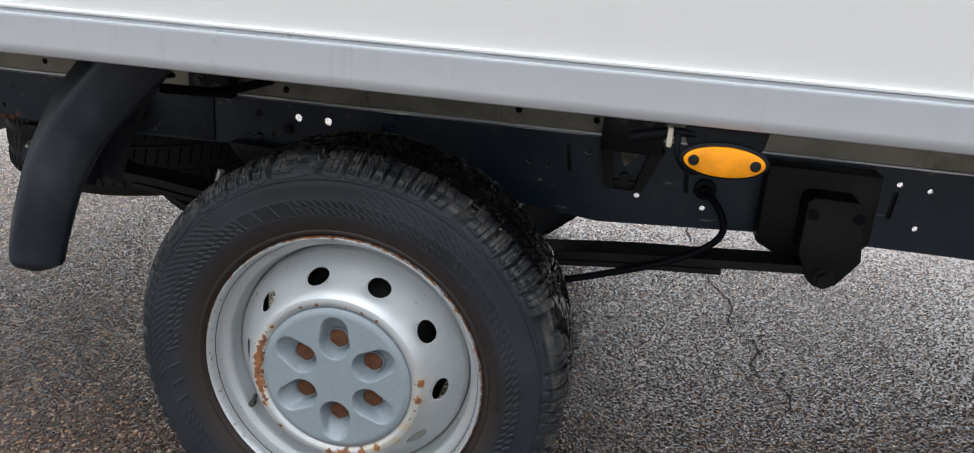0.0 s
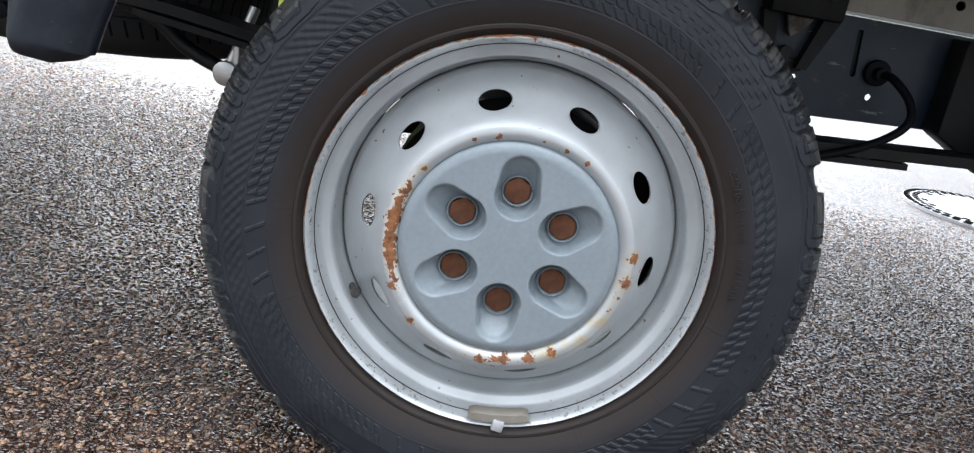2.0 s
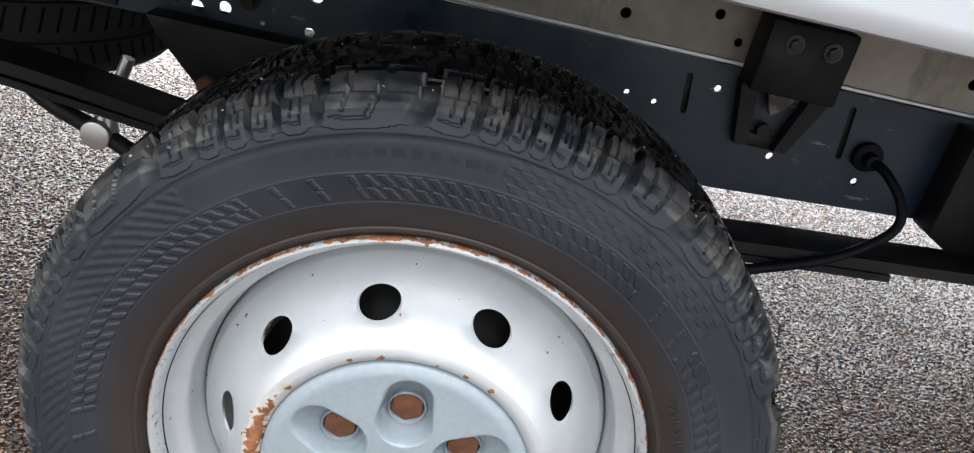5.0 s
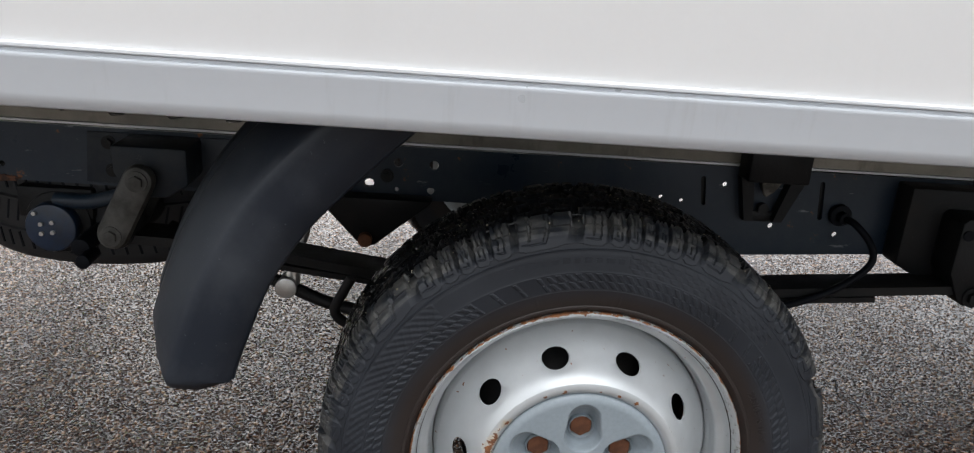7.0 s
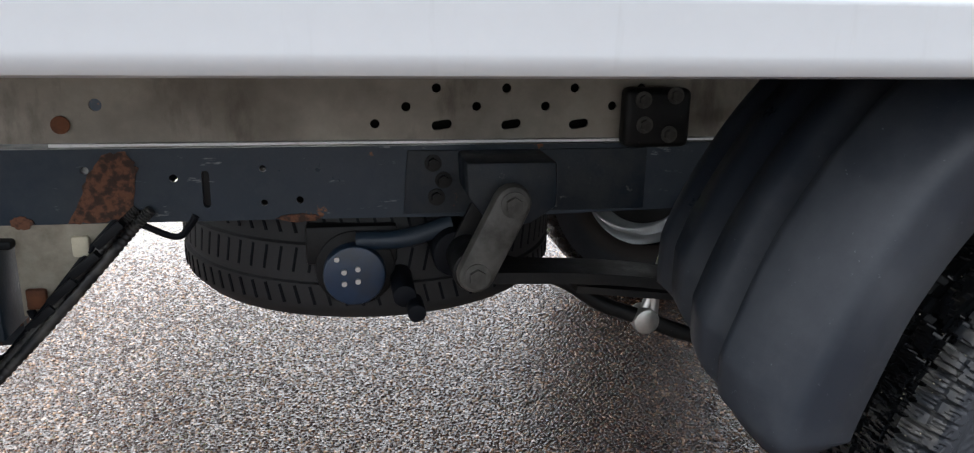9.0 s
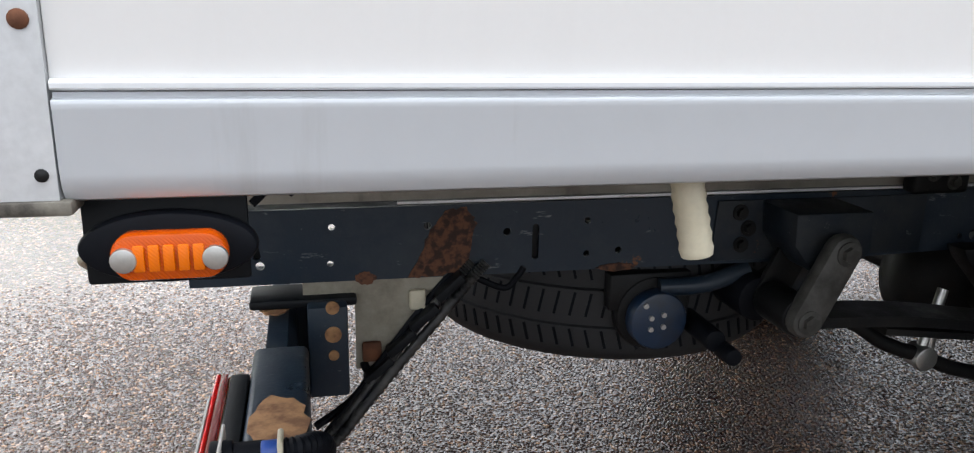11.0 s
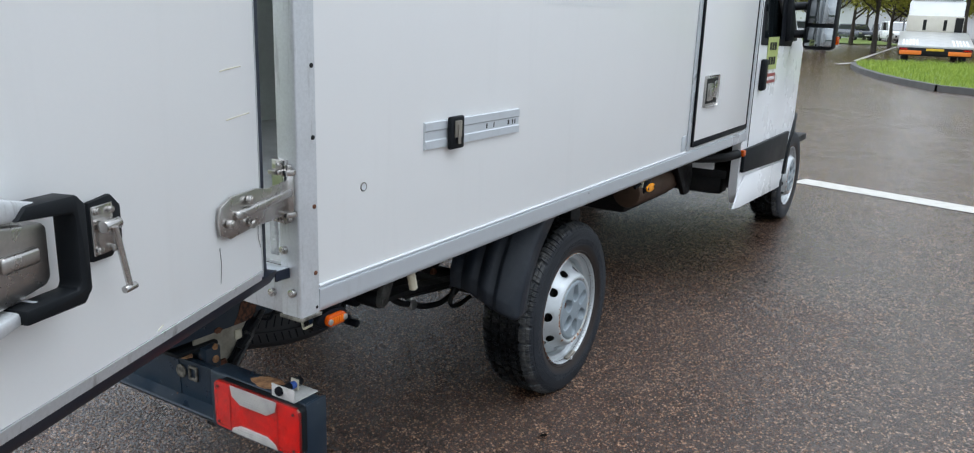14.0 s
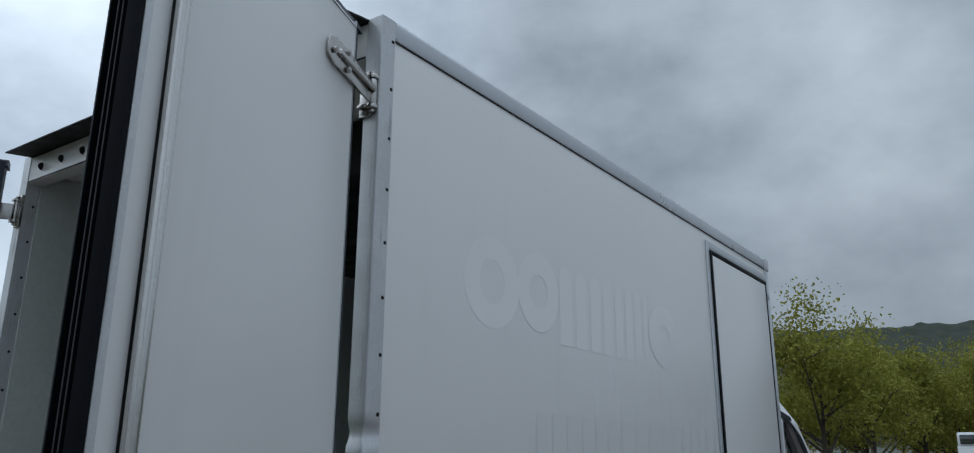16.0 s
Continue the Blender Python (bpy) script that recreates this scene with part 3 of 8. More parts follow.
def add_cyl(bm, c, axis, r, length, seg=20, r2=None, bevel=0.0, m=None):
    """A cylinder centred on c along an axis ('x', 'y' or 'z')."""
    mm = Matrix.Translation(c) @ AX[axis]
    if m is not None:
        mm = m @ mm
    r_ = bmesh.ops.create_cone(bm, cap_ends=True, segments=seg, radius1=r, radius2=r if r2 is None else r2, depth=length, matrix=mm)
    if bevel:
        es = [e for e in {e for v in r_["verts"] for e in v.link_edges} if len(e.link_faces) == 2 and e.calc_face_angle(0) > 0.9]
        bmesh.ops.bevel(bm, geom=es, offset=bevel, segments=2, affect='EDGES', profile=0.5)
    return bm


def cyl(c, axis, r, length, seg=20, r2=None, bevel=0.0):
    return add_cyl(bmesh.new(), c, axis, r, length, seg, r2, bevel)


def lathe(profile, seg=64, bm=None, closed=False):
    """Turns (r, y) points about the y axis."""
    bm = bm or bmesh.new()
    rings = []
    for r, y in profile:
        rings.append([bm.verts.new((r * math.cos(2 * math.pi * i / seg), y, r * math.sin(2 * math.pi * i / seg))) for i in range(seg)])
    pairs = list(zip(rings, rings[1:])) + ([(rings[-1], rings[0])] if closed else [])
    for a, b in pairs:
        for i in range(seg):
            bm.faces.new((a[i], a[(i + 1) % seg], b[(i + 1) % seg], b[i]))
    return bm


def prism(poly, axis, a, b, bevel=0.0, bm=None):
    """Extrudes a polygon. axis 'x': points are (y, z); 'y': (x, z); 'z': (x, y)."""
    bm = bm or bmesh.new()
    put = {'x': lambda p, t: (t, p[0], p[1]), 'y': lambda p, t: (p[0], t, p[1]), 'z': lambda p, t: (p[0], p[1], t)}[axis]
    u = [bm.verts.new(put(p, a)) for p in poly]
    v = [bm.verts.new(put(p, b)) for p in poly]
    fs = [bm.faces.new(u), bm.faces.new(list(reversed(v)))]
    k = len(poly)
    for i in range(k):
        fs.append(bm.faces.new((u[i], v[i], v[(i + 1) % k], u[(i + 1) % k])))
    if bevel:
        bmesh.ops.recalc_face_normals(bm, faces=bm.faces)
        es = [e for e in {e for f in fs for e in f.edges} if len(e.link_faces) == 2 and e.calc_face_angle(0) > 0.5]
        bmesh.ops.bevel(bm, geom=es, offset=bevel, segments=2, affect='EDGES', profile=0.5)
    return bm


def smooth_line(pts, steps=8):
    """A Catmull-Rom line through points."""
    p = [Vector(q) for q in pts]
    p = [2 * p[0] - p[1]] + p + [2 * p[-1] - p[-2]]
    out = []
    for i in range(1, len(p) - 2):
        for s in range(steps):
            t = s / steps
            a, b, c, e = p[i - 1], p[i], p[i + 1], p[i + 2]
            out.append(0.5 * (2 * b + (c - a) * t + (2 * a - 5 * b + 4 * c - e) * t * t + (3 * b - a - 3 * c + e) * t ** 3))
    return out + [p[-2]]


def tube(pts, r, seg=10, steps=8, rib=0.0, bm=None):
    bm = bm or bmesh.new()
    line = smooth_line(pts, steps)
    rings = []
    side = None
    for i, c in enumerate(line):
        d = (line[min(i + 1, len(line) - 1)] - line[max(i - 1, 0)]).normalized()
        if side is None:
            side = d.orthogonal().normalized()
        side = (side - d * side.dot(d)).normalized()
        up = d.cross(side)
        rad = (r(i / (len(line) - 1)) if callable(r) else r) + (rib if i % 2 else 0)
        rings.append([bm.verts.new(c + rad * (math.cos(2 * math.pi * k / seg) * side + math.sin(2 * math.pi * k / seg) * up)) for k in range(seg)])
    for a, b in zip(rings, rings[1:]):
        for k in range(seg):
            bm.faces.new((a[k], a[(k + 1) % seg], b[(k + 1) % seg], b[k]))
    bm.faces.new(list(reversed(rings[0])))
    bm.faces.new(rings[-1])
    return bm


def plate(name, outline, holes, thick, material, m, bevel=0.0):
    """A flat sheet with real holes; outline and holes in (u, v), thickness along +w, then put at the pose m. A hole: (u, v, r) or (u, v, r, length, degrees) for a slot, or a list of points."""
    cu = bpy.data.curves.new(name, 'CURVE')
    cu.dimensions, cu.fill_mode = '2D', 'BOTH'
    cu.extrude = thick / 2
    cu.bevel_depth = bevel

    def ring(pts):
        s = cu.splines.new('POLY')
        s.points.add(len(pts) - 1)
        for q, p in zip(s.points, pts):
            q.co = (p[0], p[1], 0, 1)
        s.use_cyclic_u = True
    ring(outline)
    for h in holes:
        if isinstance(h, list):
            ring(h)
            continue
        u, v, r = h[:3]
        half, turn = (h[3] / 2, radians(h[4])) if len(h) > 3 else (0, 0)
        pts = []
        for i in range(16):
            a = 2 * math.pi * (i + 0.5) / 16
            x = r * math.cos(a) + (half if math.cos(a) > 0 else -half)
            y = r * math.sin(a)
            pts.append((u + x * math.cos(turn) - y * math.sin(turn), v + x * math.sin(turn) + y * math.cos(turn)))
        ring(pts)
    tmp = bpy.data.objects.new(name, cu)
    me = bpy.data.meshes.new_from_object(tmp)
    bpy.data.objects.remove(tmp)
    bpy.data.curves.remove(cu)
    me.transform(m @ Matrix.Translation((0, 0, thick / 2)))
    me.materials.clear()
    me.materials.append(material)
    me.name = name
    return me


# u along x, v along z, sheet thickness along +y
UPRIGHT = Matrix(((1, 0, 0, 0), (0, 0, 1, 0), (0, 1, 0, 0), (0, 0, 0, 1)))


def bolt_head(bm, c, axis, r, h, sides=6, m=None):
    add_cyl(bm, c, axis, r * 1.55, h * 0.35, 16, m=m)
    sgn = {'x': Vector((1, 0, 0)), 'y': Vector((0, 1, 0)), 'z': Vector((0, 0, 1))}[axis]
    return add_cyl(bm, Vector(c) - sgn * h * 0.5, axis, r, h, sides, m=m)


def many(name, me, parent, places, label=""):
    """The same small part at several places."""
    for p in places:
        o = part(name, me, None, parent, label)
        o.location = p


def hex_bolt(r, h, material, name="bolt"):
    return mesh_of(name, bolt_head(bmesh.new(), (0, 0, 0), 'y', r, h), material)


def socket_bolt(axis, r, material):
    bm = bmesh.new()
    k = {'x': (1, 0, 0), 'y': (0, 1, 0)}[axis]
    add_cyl(bm, tuple(-0.004 * q for q in k), axis, r, 0.010, 18, bevel=0.001)
    add_cyl(bm, tuple(-0.0095 * q for q in k), axis, r * 0.65, 0.003, 6)
    return mesh_of("socket_bolt", bm, material)

# ---------------------------------------------------------------- ground
M_TAR = worn("dark_grit", (0.008, 0.007, 0.006), (0.02, 0.016, 0.013), 0.8, 0, 30, 200, 0.5, 0.6, spec=0.08)
def ground_z(x, y):
    """Level round the van, a slow rise ahead."""
    t = min(max((x - 6.5) / 9.0, 0.0), 1.0)
    return 0.22 * t * t * (3 - 2 * t)


def sheet(xs, ys):
    bm = bmesh.new()
    v = {}
    for i, x in enumerate(xs):
        for j, y in enumerate(ys):
            v[i, j] = bm.verts.new((x, y, ground_z(x, y)))
    for i in range(len(xs) - 1):
        for j in range(len(ys) - 1):
            bm.faces.new((v[i, j], v[i + 1, j], v[i + 1, j + 1], v[i, j + 1]))
    return bm


setting("ground", sheet([-900, -200, -40, -8, 0, 5, 6.5, 7.5, 8.5, 9.5, 10.5, 11.5, 12.5, 13.5, 14.5, 15.5, 16.5, 17.5, 18.5, 40, 120, 400, 1500],
                        [-900, -120, -20, -4, 0, 4, 20, 120, 900]), M_ASPHALT, "wet brown-grey asphalt of a car park and road", "asphalt")



def chip_bed(x0, x1, y0, y1, step, seed):
    """Stone chips that stand out of the binder, each a small leaning block."""
    rng = np.random.default_rng(seed)
    nx, ny = int((x1 - x0) / step), int((y1 - y0) / step)
    gx, gy = np.meshgrid(np.arange(nx), np.arange(ny), indexing='ij')
    cx = x0 + (gx.ravel() + 0.5 * (gy.ravel() % 2) + rng.uniform(-0.38, 0.38, nx * ny)) * step
    cy = y0 + (gy.ravel() + rng.uniform(-0.38, 0.38, nx * ny)) * step
    rim = np.minimum(np.minimum(cx - x0, x1 - cx), np.minimum(cy - y0, y1 - cy)) / 0.75
    keep = rng.uniform(0, 1, cx.size) < np.clip(rim, 0.0, 1.0) * 0.93
    cx, cy = cx[keep], cy[keep]
    k, cnt = 4, cx.size
    ang = 2 * math.pi * (np.arange(k)[None, :] + rng.uniform(-0.3, 0.3, (cnt, k))) / k + rng.uniform(0, 6.3, (cnt, 1))
    size = step * rng.uniform(0.34, 0.70, (cnt, 1)) * rng.uniform(0.8, 1.2, (cnt, k))
    turn, long = rng.uniform(0, math.pi, (cnt, 1)), rng.uniform(0.75, 1.25, (cnt, 1))
    u, v = size * np.cos(ang) * long, size * np.sin(ang) / long
    dx, dy = u * np.cos(turn) - v * np.sin(turn), u * np.sin(turn) + v * np.cos(turn)
    top = rng.uniform(0.0008, 0.0020, (cnt, 1)) + dx * rng.normal(0, 0.07, (cnt, 1)) + dy * rng.normal(0, 0.07, (cnt, 1))
    low = np.stack((cx[:, None] + dx, cy[:, None] + dy, np.full((cnt, k), -0.0015)), -1)
    high = np.stack((cx[:, None] + dx * 0.82, cy[:, None] + dy * 0.82, top), -1)
    co = np.concatenate((low, high), 1).reshape(-1, 3)
    base = (np.arange(cnt) * 2 * k)[:, None]
    i = np.arange(k)
    j = (i + 1) % k
    quads = np.stack((i, j, j + k, i + k), -1).reshape(1, -1) + base
    faces = np.concatenate((quads, (i + k)[None, :] + base), 1).ravel()
    totals = np.tile(np.array([4] * k + [k]), cnt)
    me = bpy.data.meshes.new("stone_chips")
    me.vertices.add(len(co))
    me.vertices.foreach_set("co", co.ravel())
    me.loops.add(len(faces))
    me.loops.foreach_set("vertex_index", faces)
    me.polygons.add(len(totals))
    me.polygons.foreach_set("loop_start", np.concatenate(([0], np.cumsum(totals)[:-1])))
    me.polygons.foreach_set("loop_total", totals)
    me.update(calc_edges=True)
    me.validate()
    me.materials.append(M_CHIPS)
    return me


tagged(new("stone_chips", chip_bed(-2.6, 1.9, -1.0, 2.4, 0.0087, 4)), "brown and pale stone chips standing out of the wet asphalt", "stone chips", kind="stuff")

# a jagged crack in the asphalt
rnd = random.Random(31)
bm = bmesh.new()
prev = None
for x, y in ((0.62, 2.45), (0.675, 2.17), (0.73, 1.80), (0.763, 1.45), (0.80, 1.18), (0.86, 1.02)):
    for k in range(4):
        w = rnd.uniform(0.0008, 0.0026)
        px, py = x + rnd.uniform(-0.018, 0.018), y - k * 0.07 + rnd.uniform(-0.01, 0.01)
        pair = [bm.verts.new((px - w, py, 0.0034)), bm.verts.new((px + w, py, 0.0034))]
        if prev:
            bm.faces.new((prev[0], prev[1], pair[1], pair[0]))
        prev = pair
setting("asphalt_crack", bm, M_TAR, "dark jagged crack filled with grit", "crack", False)

leaf = None
for x, y, a in ((1.924, -0.229, 20), (2.37, 0.167, 75), (-0.44, -0.03, 140)):
    if leaf is None:
        leaf = thing("dead_leaf", "small dark wet leaf lying on the asphalt", "leaf", "leaves on the asphalt", (x, y, 0.006))
        bm = bmesh.new()
        rows_ = [[bm.verts.new((0.034 * (i / 8 - 0.5), s * 0.011 * math.sin(math.pi * i / 8) + 0.0005 * s, 0.002 + 0.004 * abs(s) * math.sin(i * 0.9) ** 2)) for s in (-1, 0, 1)] for i in range(9)]
        for u, v in zip(rows_, rows_[1:]):
            for k in range(2):
                bm.faces.new((u[k], u[k + 1], v[k + 1], v[k]))
        bmesh.ops.solidify(bm, geom=bm.faces[:], thickness=0.0006)
        part("blade", bm, M_TAR, leaf)
        part("stalk", tube([(0.017, 0, 0.002), (0.026, 0.002, 0.003), (0.034, 0.005, 0.002)], 0.0008, 6), M_TAR, leaf)
        leaf.rotation_euler = (0, 0, radians(a))
    else:
        copy_thing(leaf, pose(x, y, 0.006, 0, 0, a))

# ---------------------------------------------------------------- the van
van = thing("box_van", "white refrigerated box van, its rear doors open, on wet asphalt", "van")
XR, XF = -1.548, 2.02           # ends of the side panel
W = 2.07                        # width of the box


LUGS = 64
DISH = 0.053
WALL = [(0.220, 0.016), (0.2275, 0.009), (0.236, 0.000), (0.2375, -0.0030), (0.2405, -0.0032), (0.242, -0.002), (0.252, -0.007), (0.262, -0.011), (0.2885, -0.0135), (0.300, -0.0120), (0.312, -0.0105), (0.3225, -0.0075), (0.3320, -0.0030), (0.3385, 0.0025), (0.3425, 0.0085)]


def step_up(x, a, b):
    t = np.clip((x - a) / (b - a), 0, 1)
    return t * t * (3 - 2 * t)


def lug_turn(th):
    """The place along the tread in lugs; their length changes round the tyre."""
    return th / (2 * math.pi) * LUGS + 0.8 * np.sin(9 * th) + 0.5 * np.sin(4 * th + 1)


def wall_relief(th, r):
    """Moulded relief of the outer wall, outwards: two rows of slanted bars, a hatched or chequered band, and fine ribs."""
    deg = np.degrees(th) % 360
    out = np.zeros_like(th)
    # inner band of slanted bars, broken by groups of wider slashes
    for lo, hi, shift in ((0.2685, 0.2780, 0.0), (0.2792, 0.2890, 0.45)):
        f = ((th * 0.279 - 0.9 * (r - 0.2785)) / 0.0125 + shift) % 1.0
        wide = ((th * 0.279 - 0.5 * (r - 0.2785)) / 0.030) % 1.0
        sign = ((deg > 40) & (deg < 56)) | ((deg > 104) & (deg < 124)) | ((deg > 178) & (deg < 202)) | ((deg > 318) & (deg < 338)) | ((deg > 246) & (deg < 262))
        bar = np.where(sign, (wide < 0.16), (f < 0.52))
        out += np.where((r > lo) & (r < hi) & bar, 0.0011, 0.0)
    # outer band
    row = np.floor((r - 0.2925) / 0.0058)
    chk = ((th * 0.304 - 0.75 * (r - 0.304)) / 0.0175 + 0.5 * (row % 2)) % 1.0
    inrow = ((r - 0.2925) / 0.0058) % 1.0
    up = (r > 0.2925) & (r < 0.3157) & (deg > 42) & (deg < 84)
    out += np.where(up & (chk < 0.5) & (inrow > 0.12), 0.0008, 0.0)
    hx = ((th * 0.304 + 0.8 * (r - 0.304)) / 0.0135) % 1.0
    hy = ((th * 0.304 - 1.3 * (r - 0.304)) / 0.0125) % 1.0
    side_ = (r > 0.2925) & (r < 0.3150) & (deg > 132) & (deg < 236)
    out += np.where(side_, 0.0006 * (hy < 0.5) + 0.0003 * (hx < 0.3), 0.0)
    low_ = (r > 0.2925) & (r < 0.3150) & (deg > 280) & (deg < 332)
    out += np.where(low_ & (hy < 0.5), 0.0006, 0.0)
    for c, wd, h in ((0.2660, 0.0006, 0.0005), (0.2906, 0.0008, 0.0008), (0.3172, 0.0010, 0.0011), (0.2560, 0.0005, 0.0004)):
        out += h * np.clip(1 - np.abs(r - c) / wd, 0, 1)
    tick = (np.abs((deg % 24) - 12) < 0.25) & (r > 0.246) & (r < 0.2560)
    return out + np.where(tick, 0.0004, 0.0)


def shoulder_cut(th, v):
    """How deep the shoulder is cut, v from the foot of the lugs (0) to the edge of the tread (1)."""
    u = (lug_turn(th) + 0.12 * v) % 1.0
    groove = np.clip(1 - np.abs(u - 0.12) / 0.13, 0, 1) ** 0.6
    deep = 0.0090 * step_up(v, 0.10, 0.85) * groove
    foot = 0.12 + 0.10 * np.clip((u - 0.78) / 0.2, 0, 1) + 0.10 * np.clip((0.38 - u) / 0.12, 0, 1)
    low = np.where(v < foot, 0.0013, 0.0)
    sipe = ((np.abs(u - 0.49) < 0.022) & (v > 0.42)) | ((np.abs(u - 0.74) < 0.022) & (v > 0.55))
    ledge = (np.abs(v - (0.40 + 0.35 * np.clip(u - 0.66, 0, 0.2))) < 0.035) & (u > 0.47) & (u < 0.92)
    return np.maximum(np.maximum(deep, low), np.where(sipe, 0.0024, np.where(ledge, 0.0013, 0.0)))


def tread_cut(th, w):
    """How deep the tread is cut at an angle and a place across it (0 to 1)."""
    turn = lug_turn(th)
    row = sum((w > g).astype(int) for g in (0.20, 0.40, 0.60, 0.80))
    shift = np.choose(row, (0.0, 0.3, 0.6, 0.1, 0.5)) + np.where(row == 0, 0.12, 0.0)
    slant = np.choose(row, (0.25, 2.0, -1.9, 2.0, 0.6))
    u = (turn + shift + slant * (w - np.choose(row, (0.0, 0.3, 0.5, 0.7, 0.9))) + 0.03 * np.sin(w * 55)) % 1.0
    cut = np.where(u < 0.22, 0.0068, np.where(((u > 0.47) & (u < 0.515)) | ((u > 0.72) & (u < 0.765)), 0.0030, 0.0))
    cut = np.where((np.abs(u - 0.12) < 0.125) & (row == 0), 0.0090, np.where(row == 0, np.where((np.abs(u - 0.49) < 0.022) | (np.abs(u - 0.74) < 0.022), 0.0035, 0.0), cut))
    for g, half in ((0.20, 0.016), (0.40, 0.024), (0.60, 0.024), (0.80, 0.020)):
        cut = np.where(np.abs(w - g) < half, 0.0075, cut)
    return cut


def tyre_mesh(seg, fine):
    """A 225/65 R 16 tyre about the y axis; its outer wall faces -y. The tread is cut into blocks."""
    th = 2 * math.pi * np.arange(seg) / seg
    pr, py = np.array([p[0] for p in WALL]), np.array([p[1] for p in WALL])
    if fine:
        radii = np.concatenate((pr[pr < 0.262], np.arange(0.2640, 0.3430, 0.00105)))
    else:
        radii = np.concatenate((pr[pr < 0.262], np.arange(0.266, 0.318, 0.008), np.arange(0.319, 0.3430, 0.004)))
    rings = []
    for r in radii:
        y = np.full(seg, np.interp(r, pr, py))
        rr = np.full(seg, float(r))
        if fine:
            y = y - wall_relief(th, rr)
        v = (r - 0.3185) / 0.025
        if v > 0:
            cut = shoulder_cut(th, np.full(seg, v))
            y = y + cut * (1 - 0.35 * v)
            rr = rr - cut * 0.75 * v
        rings.append((rr, y))
    ws = [0.0, 0.02, 0.04, 0.07, 0.10, 0.13, 0.16, 0.183, 0.187, 0.213, 0.217, 0.25, 0.29, 0.33, 0.375, 0.377, 0.423, 0.425, 0.46, 0.5, 0.54, 0.575, 0.577, 0.623, 0.625, 0.70, 0.779, 0.781, 0.819, 0.821, 0.90, 1.0]
    for w in ws:
        crown = 0.3530 - 0.0030 * (2 * w - 1) ** 4 - 0.0065 * (2 * w - 1) ** 16
        rings.append((crown - tread_cut(th, np.full(seg, w)), np.full(seg, 0.013 + w * 0.181)))
    for r, y in ((0.334, 0.205), (0.318, 0.216), (0.285, 0.224), (0.25, 0.22), (0.225, 0.208), (0.214, 0.20)):
        rings.append((np.full(seg, r), np.full(seg, y)))
    R_, Y_ = np.array([a for a, b in rings]), np.array([b for a, b in rings])
    R_ = R_ * (1 + 0.014 * np.clip((R_ - 0.245) / 0.09, 0, 1))
    X_, Z_ = R_ * np.cos(th)[None, :], R_ * np.sin(th)[None, :]
    # the loaded tyre stands flat on the ground
    Z_ = np.where(Z_ < -0.334, -0.334 - 0.002 * (Z_ < -0.352), Z_)
    # the wheel is dished outwards: the tyre sits behind the hub face
    co = np.stack((X_, Y_ + DISH, Z_), -1).reshape(-1, 3)
    n = len(rings)
    i, j = np.meshgrid(np.arange(n - 1), np.arange(seg), indexing='ij')
    k = (j + 1) % seg
    quads = np.stack((i * seg + j, (i + 1) * seg + j, (i + 1) * seg + k, i * seg + k), -1).reshape(-1, 4)
    me = bpy.data.meshes.new("tyre")
    me.from_pydata(co.tolist(), [], quads.tolist())
    for m in (M_TYRE, M_EDGE, M_TREAD):
        me.materials.append(m)
    band = np.zeros(n - 1, int)
    nw = len(radii)
    band[np.arange(n - 1) >= nw - (9 if fine else 2)] = 1
    band[np.arange(n - 1) >= nw + 5] = 2
    band[np.arange(n - 1) >= n - 5] = 0
    me.polygons.foreach_set("material_index", np.repeat(band, seg))
    me.polygons.foreach_set("use_smooth", np.ones(len(quads), bool))
    me.set_sharp_from_angle(angle=radians(30))
    return me


RIM_Y = [(0.105, 0.062), (0.1155, 0.052), (0.1215, 0.0405), (0.1265, 0.0345), (0.132, 0.0325), (0.138, 0.0345), (0.144, 0.0400), (0.150, 0.0485), (0.156, 0.0580), (0.1615, 0.0680), (0.168, 0.0785), (0.175, 0.0890), (0.183, 0.0980), (0.1915, 0.106)]


def rim_y(r):
    for (r0, y0), (r1, y1) in zip(RIM_Y, RIM_Y[1:]):
        if r <= r1:
            return y0 + (y1 - y0) * max(r - r0, 0) / (r1 - r0)
    return RIM_Y[-1][1]


